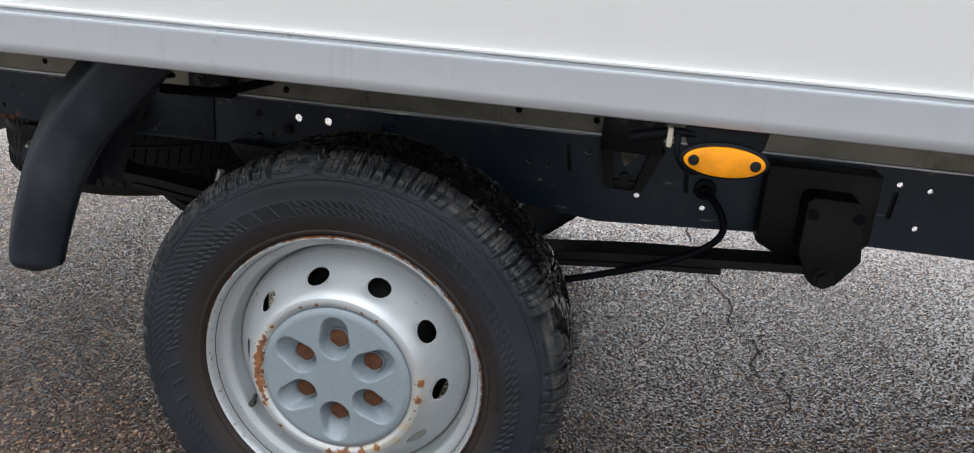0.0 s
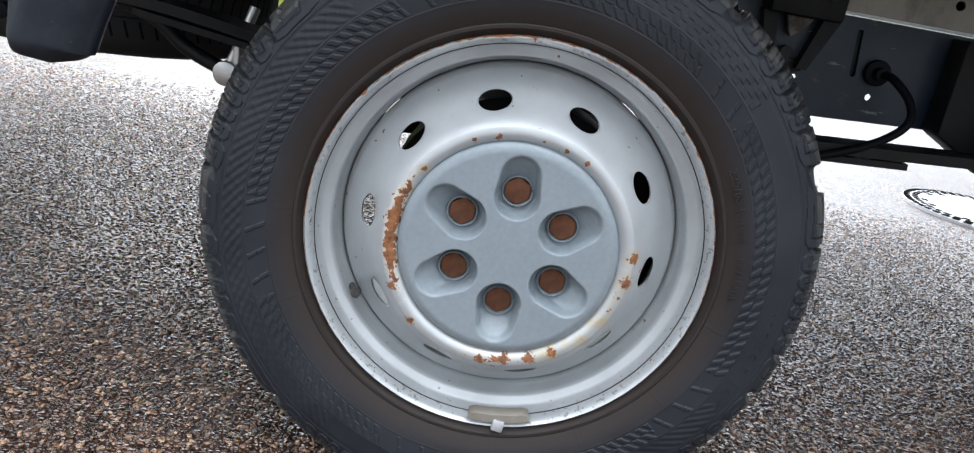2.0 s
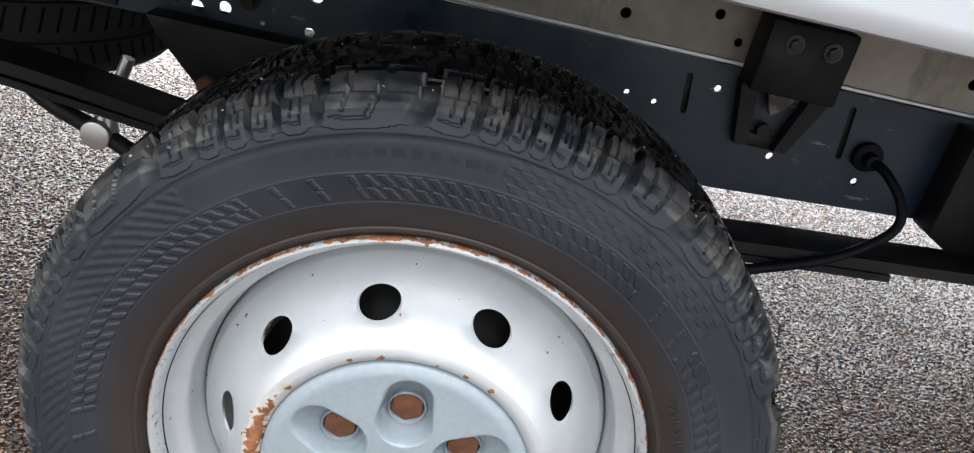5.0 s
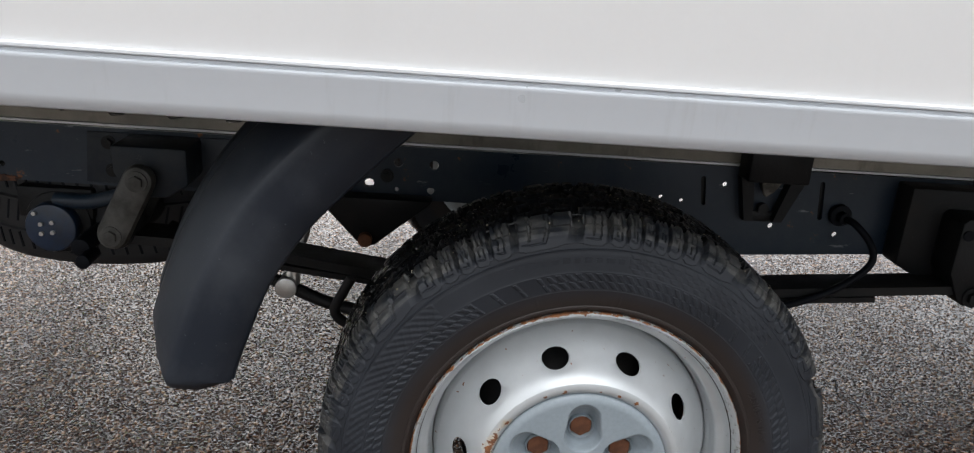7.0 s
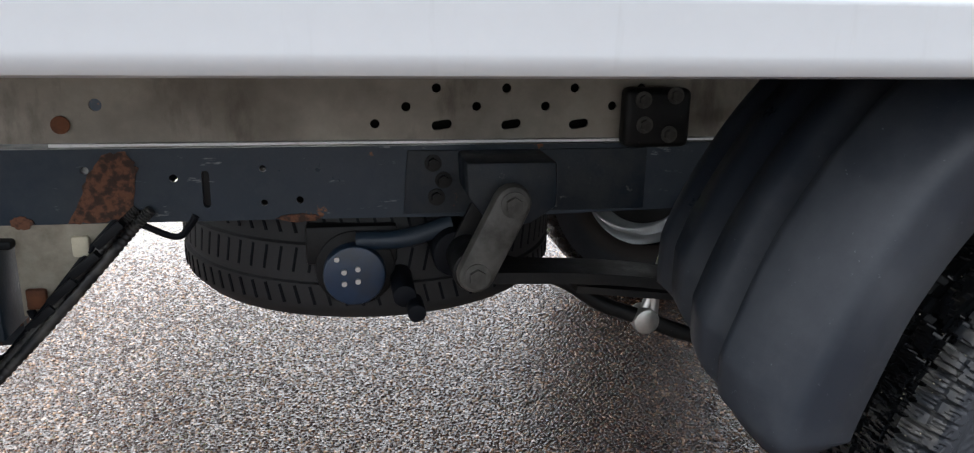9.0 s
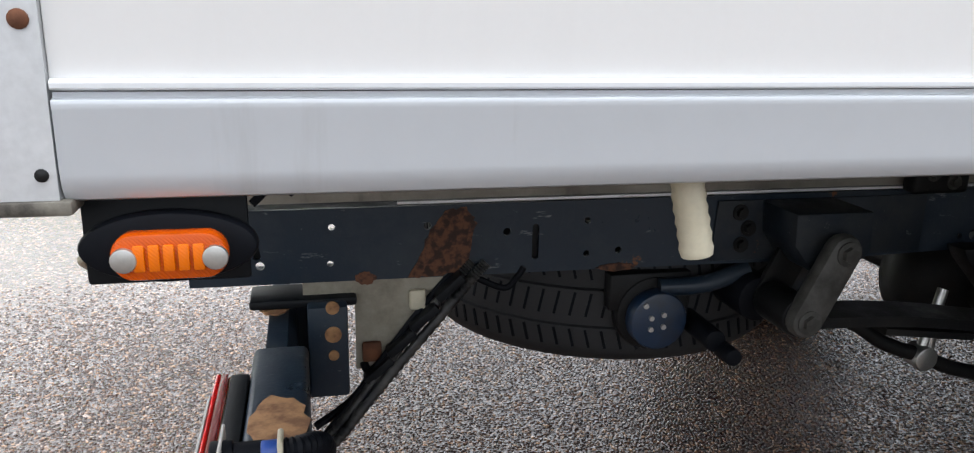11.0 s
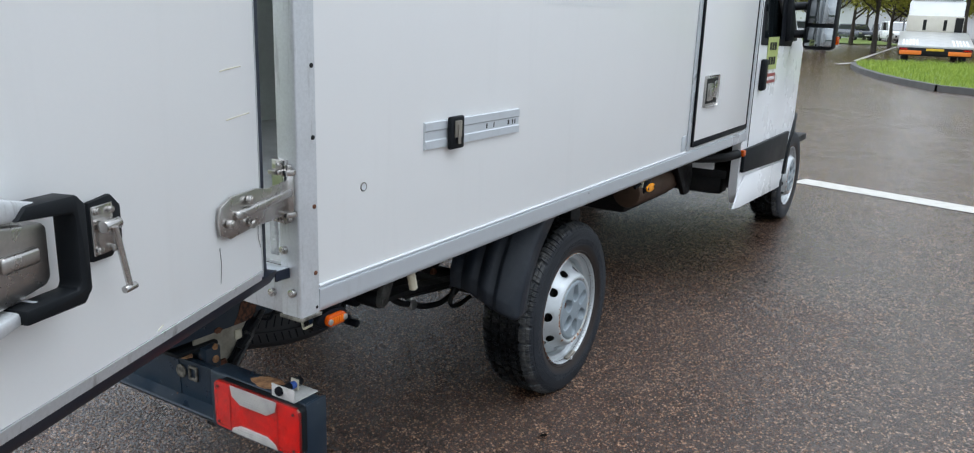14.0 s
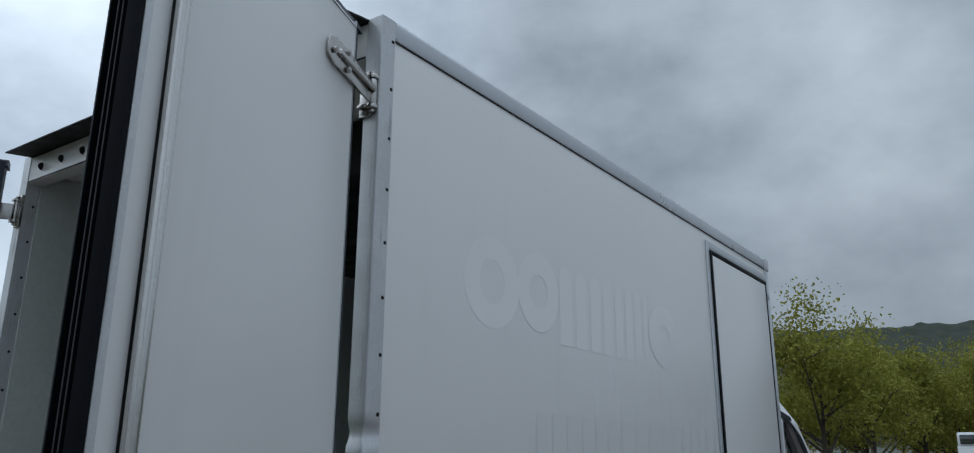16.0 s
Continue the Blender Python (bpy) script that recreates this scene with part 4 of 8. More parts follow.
def rim_bm():
    """The pressed-steel wheel: rolled flange, bead seat, and a disc with ten round holes."""
    bm = lathe([(r, y + DISH) for r, y in ((0.222, 0.016), (0.2285, 0.014), (0.2305, 0.008), (0.2300, 0.002), (0.2275, -0.001), (0.2240, 0.002), (0.2218, 0.010), (0.2202, 0.022), (0.2185, 0.030), (0.2150, 0.0335), (0.2085, 0.035),
                                           (0.2060, 0.037), (0.2046, 0.043), (0.2036, 0.054), (0.2018, 0.0585), (0.1995, 0.062), (0.1985, 0.070), (0.1985, 0.14), (0.205, 0.147), (0.2255, 0.152))], 120)
    # plain part of the disc, inside the ring of holes and outside it
    lathe([(0.02, 0.066), (0.098, 0.066)] + [p for p in RIM_Y if p[0] <= 0.1381], 120, bm)
    lathe([(0.1975, 0.128), (0.1972, 0.119), (0.1955, 0.1125), (0.1915, 0.106)], 120, bm)
    n, hr, wide = 10, 0.0100, 1.95
    r0, r1, rc = 0.138, 0.1915, 0.1612
    half = math.pi / n
    for s in range(n):
        th = radians(105.5) + 2 * math.pi * s / n
        ks = 48
        loops = []
        for q in (0.0, 0.35, 0.7, 1.0):
            ring = []
            for k in range(ks):
                a = 2 * math.pi * (k + 0.5) / ks - math.pi / 4
                # the sector's border, evenly spread over its four sides
                side = k // (ks // 4)
                f = (k % (ks // 4)) / (ks // 4)
                bx, by = ((half, r0 + (r1 - r0) * f), (half * (1 - 2 * f), r1), (-half, r1 - (r1 - r0) * f), (-half * (1 - 2 * f), r0))[side]
                ang = math.atan2((by - rc) * wide, bx * rc)
                hx, hy = hr * wide * math.cos(ang) / rc, rc + hr * math.sin(ang)
                t, r = hx + (bx - hx) * q, hy + (by - hy) * q
                y = rim_y(r)
                ring.append(bm.verts.new((r * math.cos(th + t), y, r * math.sin(th + t))))
            loops.append(ring)
        wall = []
        for v in loops[0]:
            d = Vector((rc * math.cos(th), 0, rc * math.sin(th)))
            wall.append(bm.verts.new((d.x + (v.co.x - d.x) * 0.93, v.co.y + 0.004, d.z + (v.co.z - d.z) * 0.93)))
        loops.insert(0, wall)
        for a, b in zip(loops, loops[1:]):
            for k in range(ks):
                bm.faces.new((a[k], a[(k + 1) % ks], b[(k + 1) % ks], b[k]))
    bmesh.ops.remove_doubles(bm, verts=bm.verts, dist=0.00002)
    return bm


NUT_TURN = radians(91)


def cap_bm():
    """The plastic centre cap with six egg-shaped pockets: deep round the nuts, ramped up to their outer ends."""
    seg, nr = 420, 104
    R = 0.1275
    r, a = np.meshgrid(R * np.arange(1, nr + 1) / nr, 2 * math.pi * np.arange(seg) / seg, indexing='ij')
    y = 0.0315 + 0.0055 * np.clip((r - 0.115) / 0.0125, 0, 1) ** 2.2 - 0.0012 * (1 - np.clip(r / 0.11, 0, 1) ** 2)
    for k in range(6):
        t = NUT_TURN + k * math.pi / 3
        u, v = r * np.cos(a - t), r * np.sin(a - t)
        c = np.clip(u, 0.0655, 0.0915)
        f = (c - 0.0655) / 0.0260
        d = np.hypot(u - c, v) - (0.0262 - 0.0032 * f)
        ramp_ = 1 - step_up(u, 0.074, 0.118)
        depth = 0.0075 + 0.0200 * ramp_
        lip = 0.75 * step_up(-d, -0.0006, 0.0042 + 0.002 * f) + 0.25 * step_up(-d, 0.001, 0.014)
        y = y + depth * lip
    co = np.stack((r * np.cos(a), y, r * np.sin(a)), -1) * np.array((0.95, 1, 0.95))
    bm = bmesh.new()
    rings = [[bm.verts.new(p) for p in row] for row in co.tolist()]
    c = bm.verts.new((0, 0.0303, 0))
    for i in range(seg):
        bm.faces.new((c, rings[0][i], rings[0][(i + 1) % seg]))
    rings.append([bm.verts.new((0.1222 * math.cos(2 * math.pi * i / seg), 0.046, 0.1222 * math.sin(2 * math.pi * i / seg))) for i in range(seg)])
    for p, q in zip(rings, rings[1:]):
        for i in range(seg):
            bm.faces.new((p[i], q[i], q[(i + 1) % seg], p[(i + 1) % seg]))
    return bm


def nut_bm():
    bm = bmesh.new()
    add_cyl(bm, (0, 0.004, 0), 'y', 0.0162, 0.012, 6, bevel=0.0022)
    lathe([(0.0, -0.0028), (0.006, -0.0028), (0.0075, -0.002)], 12, bm)
    return bm


ME_TYRE = tyre_mesh(320, False)
ME_TYRE_NEAR = tyre_mesh(1472, True)
ME_RIM = mesh_of("rim", rim_bm(), M_RIM, angle=40)
ME_CAP = mesh_of("hub_cap", cap_bm(), M_CAP, angle=75)
ME_NUT = mesh_of("wheel_nut", nut_bm(), M_RUST)
ME_COLLAR = mesh_of("nut_collar", lathe([(0.0156, 0.016), (0.0158, 0.0022), (0.0165, 0.0012), (0.0174, 0.0022), (0.0178, 0.012)], 24), M_CAP)
ME_DRUM = mesh_of("brake_drum", lathe([(0.0, 0.085), (0.125, 0.085), (0.13, 0.10), (0.156, 0.122), (0.158, 0.2), (0.0, 0.2)], 40), M_UNDER)


def wheel(name, at, turn=0.0, flip=False, label="", tyre=None):
    """A wheel: its rim carries the tyre, the cap and the nuts."""
    w = part(name, ME_RIM, None, van, label)
    w.location = at
    w.rotation_euler = (0, turn, math.pi if flip else 0)
    part("tyre", tyre or ME_TYRE, None, w, "black all-season van tyre with worn wet tread")
    part("hub_cap", ME_CAP, None, w, "grey-blue plastic centre cap with six pockets")
    part("brake_drum", ME_DRUM, None, w, "dark dusty brake drum")
    for k in range(6):
        a = NUT_TURN + k * math.pi / 3
        p = (0.0648 * math.cos(a), 0.0465, 0.0648 * math.sin(a))
        for nm, me, dy in (("wheel_nut", ME_NUT, 0.0065), ("nut_collar", ME_COLLAR, 0.001)):
            o = part(nm, me, None, w)
            o.location = (p[0], p[1] + dy, p[2])
    return w


rear = wheel("rear_wheel", (0, 0.052, 0.336), 0.0, False, "silver painted steel wheel with rust scabs", ME_TYRE_NEAR)
wheel("front_wheel", (3.75, 0.035, 0.336), 0.3, False, "silver painted steel wheel with grey cap")
wheel("rear_wheel", (0, W - 0.065, 0.336), 0.7, True, "silver steel wheel in the shade under the van")
wheel("front_wheel", (3.75, W - 0.075, 0.336), 0.2, True, "silver steel wheel in the shade under the van")
# valve and balance weight
bm = tube([(-0.176, 0.118, -0.106), (-0.170, 0.100, -0.102), (-0.164, 0.084, -0.099)], 0.0042, 10)
add_cyl(bm, (-0.1635, 0.080, -0.0985), 'y', 0.0056, 0.012, 12, bevel=0.001)
part("valve", bm, M_SHACKLE, rear, "dusty rubber tyre valve")
bm = bmesh.new()
ring_ = []
for i in range(25):
    a = radians(-92.0 + i * 19.2 / 24)
    end = min(i, 24 - i)
    h = 0.0068 * min(1, 0.55 + 0.2 * end)
    ring_.append([bm.verts.new(((0.2160 + dr) * math.cos(a), y, (0.2160 + dr) * math.sin(a))) for dr, y in ((-h, 0.012), (-h, -0.0005), (-h * 0.7, -0.0035), (h * 0.7, -0.0045), (h, -0.002), (h, 0.012))])
for a_, b_ in zip(ring_, ring_[1:]):
    for k in range(6):
        bm.faces.new((a_[k], a_[(k + 1) % 6], b_[(k + 1) % 6], b_[k]))
bm.faces.new(ring_[0])
bm.faces.new(list(reversed(ring_[-1])))
part("balance_weight", bm, M_ALU_DIRTY, rear, "grey clip-on balance weight").location.y = DISH
part("weight_clip", box(-0.007, 0.007, -0.0055, 0.004, -0.009, 0.006, 0.002, 2, Matrix.Translation((0.2235 * math.cos(radians(-82.4)), -0.001, 0.2235 * math.sin(radians(-82.4)))) @ Matrix.Rotation(radians(7.6), 4, 'Y')), M_ALU, rear).location.y = DISH

# pale grit caught in the wet tread
rnd = random.Random(17)
bm = bmesh.new()
for _ in range(330):
    a, w_ = radians(rnd.uniform(8, 172)), rnd.random() ** 1.3 * 0.95
    q, k = 0.3578 - 0.006 * (2 * w_ - 1) ** 4 + rnd.uniform(-0.004, 0.0), rnd.uniform(0.0003, 0.0008) * (1.8 if rnd.random() < 0.05 else 1)
    add_box(bm, -k, k, -k * rnd.uniform(0.5, 1), k, -k * 0.7, k * 0.7, 0, 1, Matrix.Translation((q * math.cos(a), 0.013 + w_ * 0.181, q * math.sin(a))) @ Matrix.Rotation(rnd.uniform(0, 6), 4, (rnd.uniform(-1, 1), rnd.uniform(-1, 1), rnd.uniform(0.1, 1))))
grit = part("grit", bm, M_GRIT, rear, "pale grit stuck in the tread", smooth=False)
grit["kind"] = "stuff"
grit.location.y = DISH


def text_mesh(name, text, size, depth, material, m, arc=0.0, spacing=1.0):
    """Raised letters; with arc, bent round the y axis at that radius (letters upright at the top)."""
    cu = bpy.data.curves.new(name, 'FONT')
    cu.body, cu.size, cu.extrude, cu.align_x, cu.align_y = text, size, depth, 'CENTER', 'CENTER'
    cu.space_character = spacing
    tmp = bpy.data.objects.new(name, cu)
    me = bpy.data.meshes.new_from_object(tmp)
    bpy.data.objects.remove(tmp)
    bpy.data.curves.remove(cu)
    if arc:
        for v in me.vertices:
            a = math.pi / 2 - v.co.x / arc
            r = arc + v.co.y
            v.co = (r * math.cos(a), -v.co.z, r * math.sin(a))
    me.transform(m)
    me.materials.clear()
    me.materials.append(material)
    return me


TURN_Y = lambda deg: Matrix.Translation((0, 0, 0)) @ Matrix.Rotation(radians(deg), 4, 'Y')
part("size_marking", text_mesh("size_marking", "225/65 R 16 C   112/110R", 0.0125, 0.0007, M_TYRE, Matrix.Translation((0, -0.0125, 0)) @ TURN_Y(76), 0.255, 1.15), None, rear).location.y = DISH
part("size_marking", text_mesh("size_marking", "225/65 R 16 C", 0.021, 0.0007, M_TYRE, Matrix.Translation((0, -0.0115, 0)) @ TURN_Y(106), 0.3035, 1.1), None, rear).location.y = DISH
bm = bmesh.new()
for i, wd in enumerate((0.010, 0.008, 0.012, 0.007, 0.009, 0.011, 0.008, 0.010, 0.007, 0.012, 0.009, 0.008, 0.010)):
    a = radians(112 - i * 2.6)
    add_box(bm, -wd * 0.45, wd * 0.45, -0.0010, 0.0006, -0.0062, 0.0062, 0, 1, Matrix.Translation((0.305 * math.cos(a), -0.0108, 0.305 * math.sin(a))) @ Matrix.Rotation(-a + math.pi / 2, 4, 'Y'))
part("raised_lettering", bm, M_TYRE, rear, "worn raised lettering as plain bars").location.y = DISH

# ---- box body
side = part("side_panel", box(XR, XF, 0.0, 0.06, 0.872, 2.903, 0.001), M_WHITE, van, "glossy white side panel with faint ghost lettering")
part("side_panel", box(XR, XF, W - 0.06, W, 0.872, 2.903, 0.001), M_WHITE, van)
part("front_panel", box(XF - 0.06, XF, 0.061, W - 0.061, 0.872, 2.903, 0.001), M_WHITE, van)
RAIL = [(0.055, 0.871), (0.0, 0.871), (0.0, 0.8755), (-0.004, 0.8765), (-0.0052, 0.8745), (-0.0052, 0.8725), (-0.001, 0.8705), (-0.001, 0.8675), (-0.0052, 0.8665), (-0.006, 0.864), (-0.0052, 0.861), (-0.0045, 0.826), (-0.003, 0.818), (0.002, 0.811), (0.010, 0.8085), (0.055, 0.8085)]
part("side_rail", prism([(0.055, 0.8705), (-0.001, 0.8705)] + RAIL[7:], 'x', XR + 0.001, XF), M_SKIRT, van, "grey aluminium rail along the foot of the box")
part("rail_bead", prism([(-0.0005, 0.8715), (-0.0005, 0.8775), (-0.0035, 0.8775), (-0.0052, 0.8755), (-0.0052, 0.8728), (-0.004, 0.8715)], 'x', XR + 0.001, XF), M_BEAD, van)
part("side_rail", prism([(W - y, z) for y, z in [(0.055, 0.8705), (-0.001, 0.8705)] + RAIL[7:]], 'x', XR, XF), M_SKIRT, van)
part("rail_joint", box(XR, XF, -0.0030, -0.0003, 2.8995, 2.9042, 0.0), M_UNDER, van, "dark joint under the roof edge profile")
part("top_rail", prism([(-0.004, 2.9045), (-0.004, 2.956), (0.0, 2.969), (0.014, 2.975), (0.07, 2.975), (0.07, 2.9045)], 'x', XR, XF + 0.012, 0.002), M_SKIRT, van, "grey aluminium roof edge profile")
part("top_rail", prism([(W + 0.004, 2.9045), (W + 0.004, 2.945), (W, 2.958), (W - 0.014, 2.964), (W - 0.07, 2.964), (W - 0.07, 2.9045)], 'x', XR, XF + 0.012, 0.002), M_SKIRT, van)
part("front_corner_post", prism([(XF - 0.045, -0.005), (XF + 0.008, -0.005), (XF + 0.016, 0.003), (XF + 0.016, 0.06), (XF - 0.045, 0.06)], 'z', 0.812, 2.955, 0.002), M_SKIRT, van, "grey aluminium front corner profile")
part("corner_cap", box(XF - 0.052, XF + 0.022, -0.010, 0.07, 2.895, 2.972, 0.006), M_SKIRT, van)
part("roof", box(XR - 0.04, XF, 0.071, W - 0.071, 2.90, 2.96, 0.004), M_WHITE, van, "white insulated roof panel")
part("floor", box(XR, XF - 0.061, 0.061, W - 0.061, 0.82, 0.90, 0.002), worn("dark_floor_ply", (0.030, 0.024, 0.019), (0.014, 0.012, 0.010), 0.8, 0, 4, 80, 0.6, 0.4, spec=0.15), van, "dark dirty underside of the box floor")
part("load_floor", box(XR + 0.002, XF - 0.075, 0.067, W - 0.067, 0.9004, 0.9075, 0.0), worn("scuffed_grey_load_floor", (0.42, 0.43, 0.42), (0.25, 0.25, 0.24), 0.5, 0, 5, 90, 0.6, 0.3), van, "scuffed grey floor of the load space")
part("inner_lining", box(XR, XF - 0.07, 0.0605, 0.066, 0.901, 2.899, 0.0), M_INSIDE, van, "grey-green lining of the load space")
part("inner_lining", box(XR, XF - 0.07, W - 0.066, W - 0.0605, 0.901, 2.899, 0.0), M_INSIDE, van)
ev = part("evaporator", box(-1.22, 0.95, 0.32, 1.62, 2.66, 2.898, 0.03, 3), M_UNDER, van, "black cooler unit under the roof of the load space")
for i in range(5):
    part("cooler_fan", cyl((-1.02 + 0.42 * i, 0.60, 2.655), 'z', 0.13, 0.014, 28, bevel=0.004), M_PLASTIC, ev, "black fan grille")
part("bulkhead", box(XF - 0.069, XF - 0.061, 0.067, W - 0.067, 0.901, 2.899, 0.0), M_INSIDE, van)
bm = bmesh.new()
add_box(bm, -1.50, -1.20, 0.0665, 0.09, 1.72, 1.80, 0.004)
for i in range(5):
    add_box(bm, -1.49 + i * 0.06, -1.46 + i * 0.06, 0.0901, 0.094, 1.73, 1.79, 0.002)
part("load_rail", bm, M_UNDER, van, "dark slotted load-securing rail")

# cooling unit hung under the roof at the front of the load space
evap = part("cooling_unit", prism([(XF - 0.07, 2.88), (XF - 0.62, 2.88), (XF - 0.66, 2.80), (XF - 0.60, 2.30), (XF - 0.07, 2.22)], 'y', 0.25, W - 0.25, 0.02), M_UNDER, van, "dark cooling unit inside the load space")
for i in range(3):
    yc = 0.55 + i * 0.485
    fan = part("fan_ring", cyl((XF - 0.645, yc, 2.56), 'x', 0.19, 0.05, 36, bevel=0.006), M_PLASTIC, evap)
    part("fan_hub", cyl((XF - 0.675, yc, 2.56), 'x', 0.06, 0.012, 24, bevel=0.003), M_CAP, fan)

# rear portal
POST = [(-1.605, 0.055), (-1.605, 0.004), (-1.6045, -0.001), (-1.603, -0.003), (-1.600, -0.004), (-1.5485, -0.004), (-1.5485, 0.0), (-1.535, 0.059), (-1.56, 0.059)]


def post_bm(y_of, dent=False):
    bm = bmesh.new()
    zs = [0.812 + i * (2.965 - 0.812) / 120 for i in range(121)]
    rings = []
    for z in zs:
        ring = []
        for x, y in POST:
            yy = y
            if dent and x < -1.59:
                k = math.exp(-((z - 1.775) / 0.022) ** 2)
                yy += 0.016 * k * (1 if y < 0.05 else 0)
                x = x + 0.012 * k - 0.004 * math.exp(-((z - 1.74) / 0.05) ** 2)
            ring.append(bm.verts.new((x, y_of(yy), z)))
        rings.append(ring)
    k = len(POST)
    for a, b in zip(rings, rings[1:]):
        for i in range(k):
            bm.faces.new((a[i], a[(i + 1) % k], b[(i + 1) % k], b[i]))
    bm.faces.new(rings[0])
    bm.faces.new(rings[-1])
    return bm


post = part("rear_corner_post", post_bm(lambda y: y, True), M_ALU, van, "dented bare aluminium rear corner post", angle=50)
post2 = part("rear_corner_post", post_bm(lambda y: W - y), M_ALU, van, "bare aluminium rear corner post", angle=50)
ME_RIVET = mesh_of("rivet", lathe([(0.0, -0.003), (0.003, -0.0027), (0.0052, -0.0012), (0.0056, 0.001)], 14), M_RUST)
ME_RIVET_B = mesh_of("rivet", lathe([(0.0, -0.003), (0.003, -0.0027), (0.0052, -0.0012), (0.0056, 0.001)], 14), M_UNDER)
for i in range(14):
    z = 0.908 + i * 0.1528
    o = part("rivet", ME_RIVET if i < 2 else ME_RIVET_B, None, post)
    o.location = (-1.558, -0.004, z)
    if 0.9 < z < 2.8:
        o = part("rivet", ME_RIVET_B, None, post2)
        o.location = (-1.570, W - 0.0675, z)
o = part("rivet", ME_RIVET_B, None, post)
o.location, o.scale = (-1.556, -0.004, 0.826), (0.7, 0.7, 0.7)
part("rear_cross_member", box(-1.603, -1.55, 0.0565, W - 0.0565, 0.812, 0.902, 0.003), M_ALU, van, "aluminium cross member under the rear doors")
part("post_foot", box(-1.609, -1.542, -0.007, 0.06, 0.8035, 0.8118, 0.002), M_DIRTY_GREY, van)
# thin plate that makes the sill's end face darker than its top
part("sill_end", box(-1.646, -1.6035, 0.0285, 0.0337, 0.902, 0.925, 0.001), M_SEAL, van, "dark plate on the end of the sill")
part("rear_sill", box(-1.643, -1.604, 0.034, W - 0.034, 0.905, 0.924, 0.0015), M_SKIRT, van, "worn aluminium door sill")
many("socket_bolt", socket_bolt('x', 0.0095, M_STEEL), van, [(x, y, z) for y, z, x in ((0.017, 0.869, -1.607), (0.082, 0.858, -1.605), (0.20, 0.862, -1.605), (0.040, 0.965, -1.607))], "stainless steel socket bolt")
ME_HB = hex_bolt(0.011, 0.008, M_UNDER)
for yy in (W - 0.16, W - 0.32, W - 0.48):
    o = part("header_bolt", ME_HB, None, van)
    o.matrix_basis = pose(-1.604, yy, 2.895, 0, -90, 0)
part("header_joint", box(-1.6045, -1.6032, 0.06, W - 0.06, 2.842, 2.848, 0.0), M_UNDER, van)
part("rear_header", box(-1.603, -1.54, 0.0565, W - 0.0565, 2.84, 2.955, 0.003), M_WHITE, van, "white header over the rear opening")
part("rain_flange", prism([(-1.71, 2.945), (-1.53, 2.968), (-1.53, 2.974), (-1.71, 2.950)], 'y', 0.05, W - 0.05), M_UNDER, van, "thin dark rain flange over the doors")
# crumpled sealant beside the lower hinge
bm = bmesh.new()
grid = {}
for i in range(9):
    for j in range(31):
        y, z = 0.058 + 0.026 * i / 8, 0.950 + 0.122 * j / 30
        edge = 1 if i in (0, 8) else 0
        n3 = noise.noise((y * 190, z * 120, 1.7)) + 0.6 * noise.noise((y * 420, z * 300, 4.1))
        grid[i, j] = bm.verts.new((-1.6065 - (1 - edge) * (0.0025 + 0.0045 * abs(n3)), y + 0.003 * noise.noise((z * 90, 2.0, i)), z))
for i in range(8):
    for j in range(30):
        bm.faces.new((grid[i, j], grid[i + 1, j], grid[i + 1, j + 1], grid[i, j + 1]))
part("sealant", bm, M_ALU, van, "crumpled silver sealing tape", angle=20)

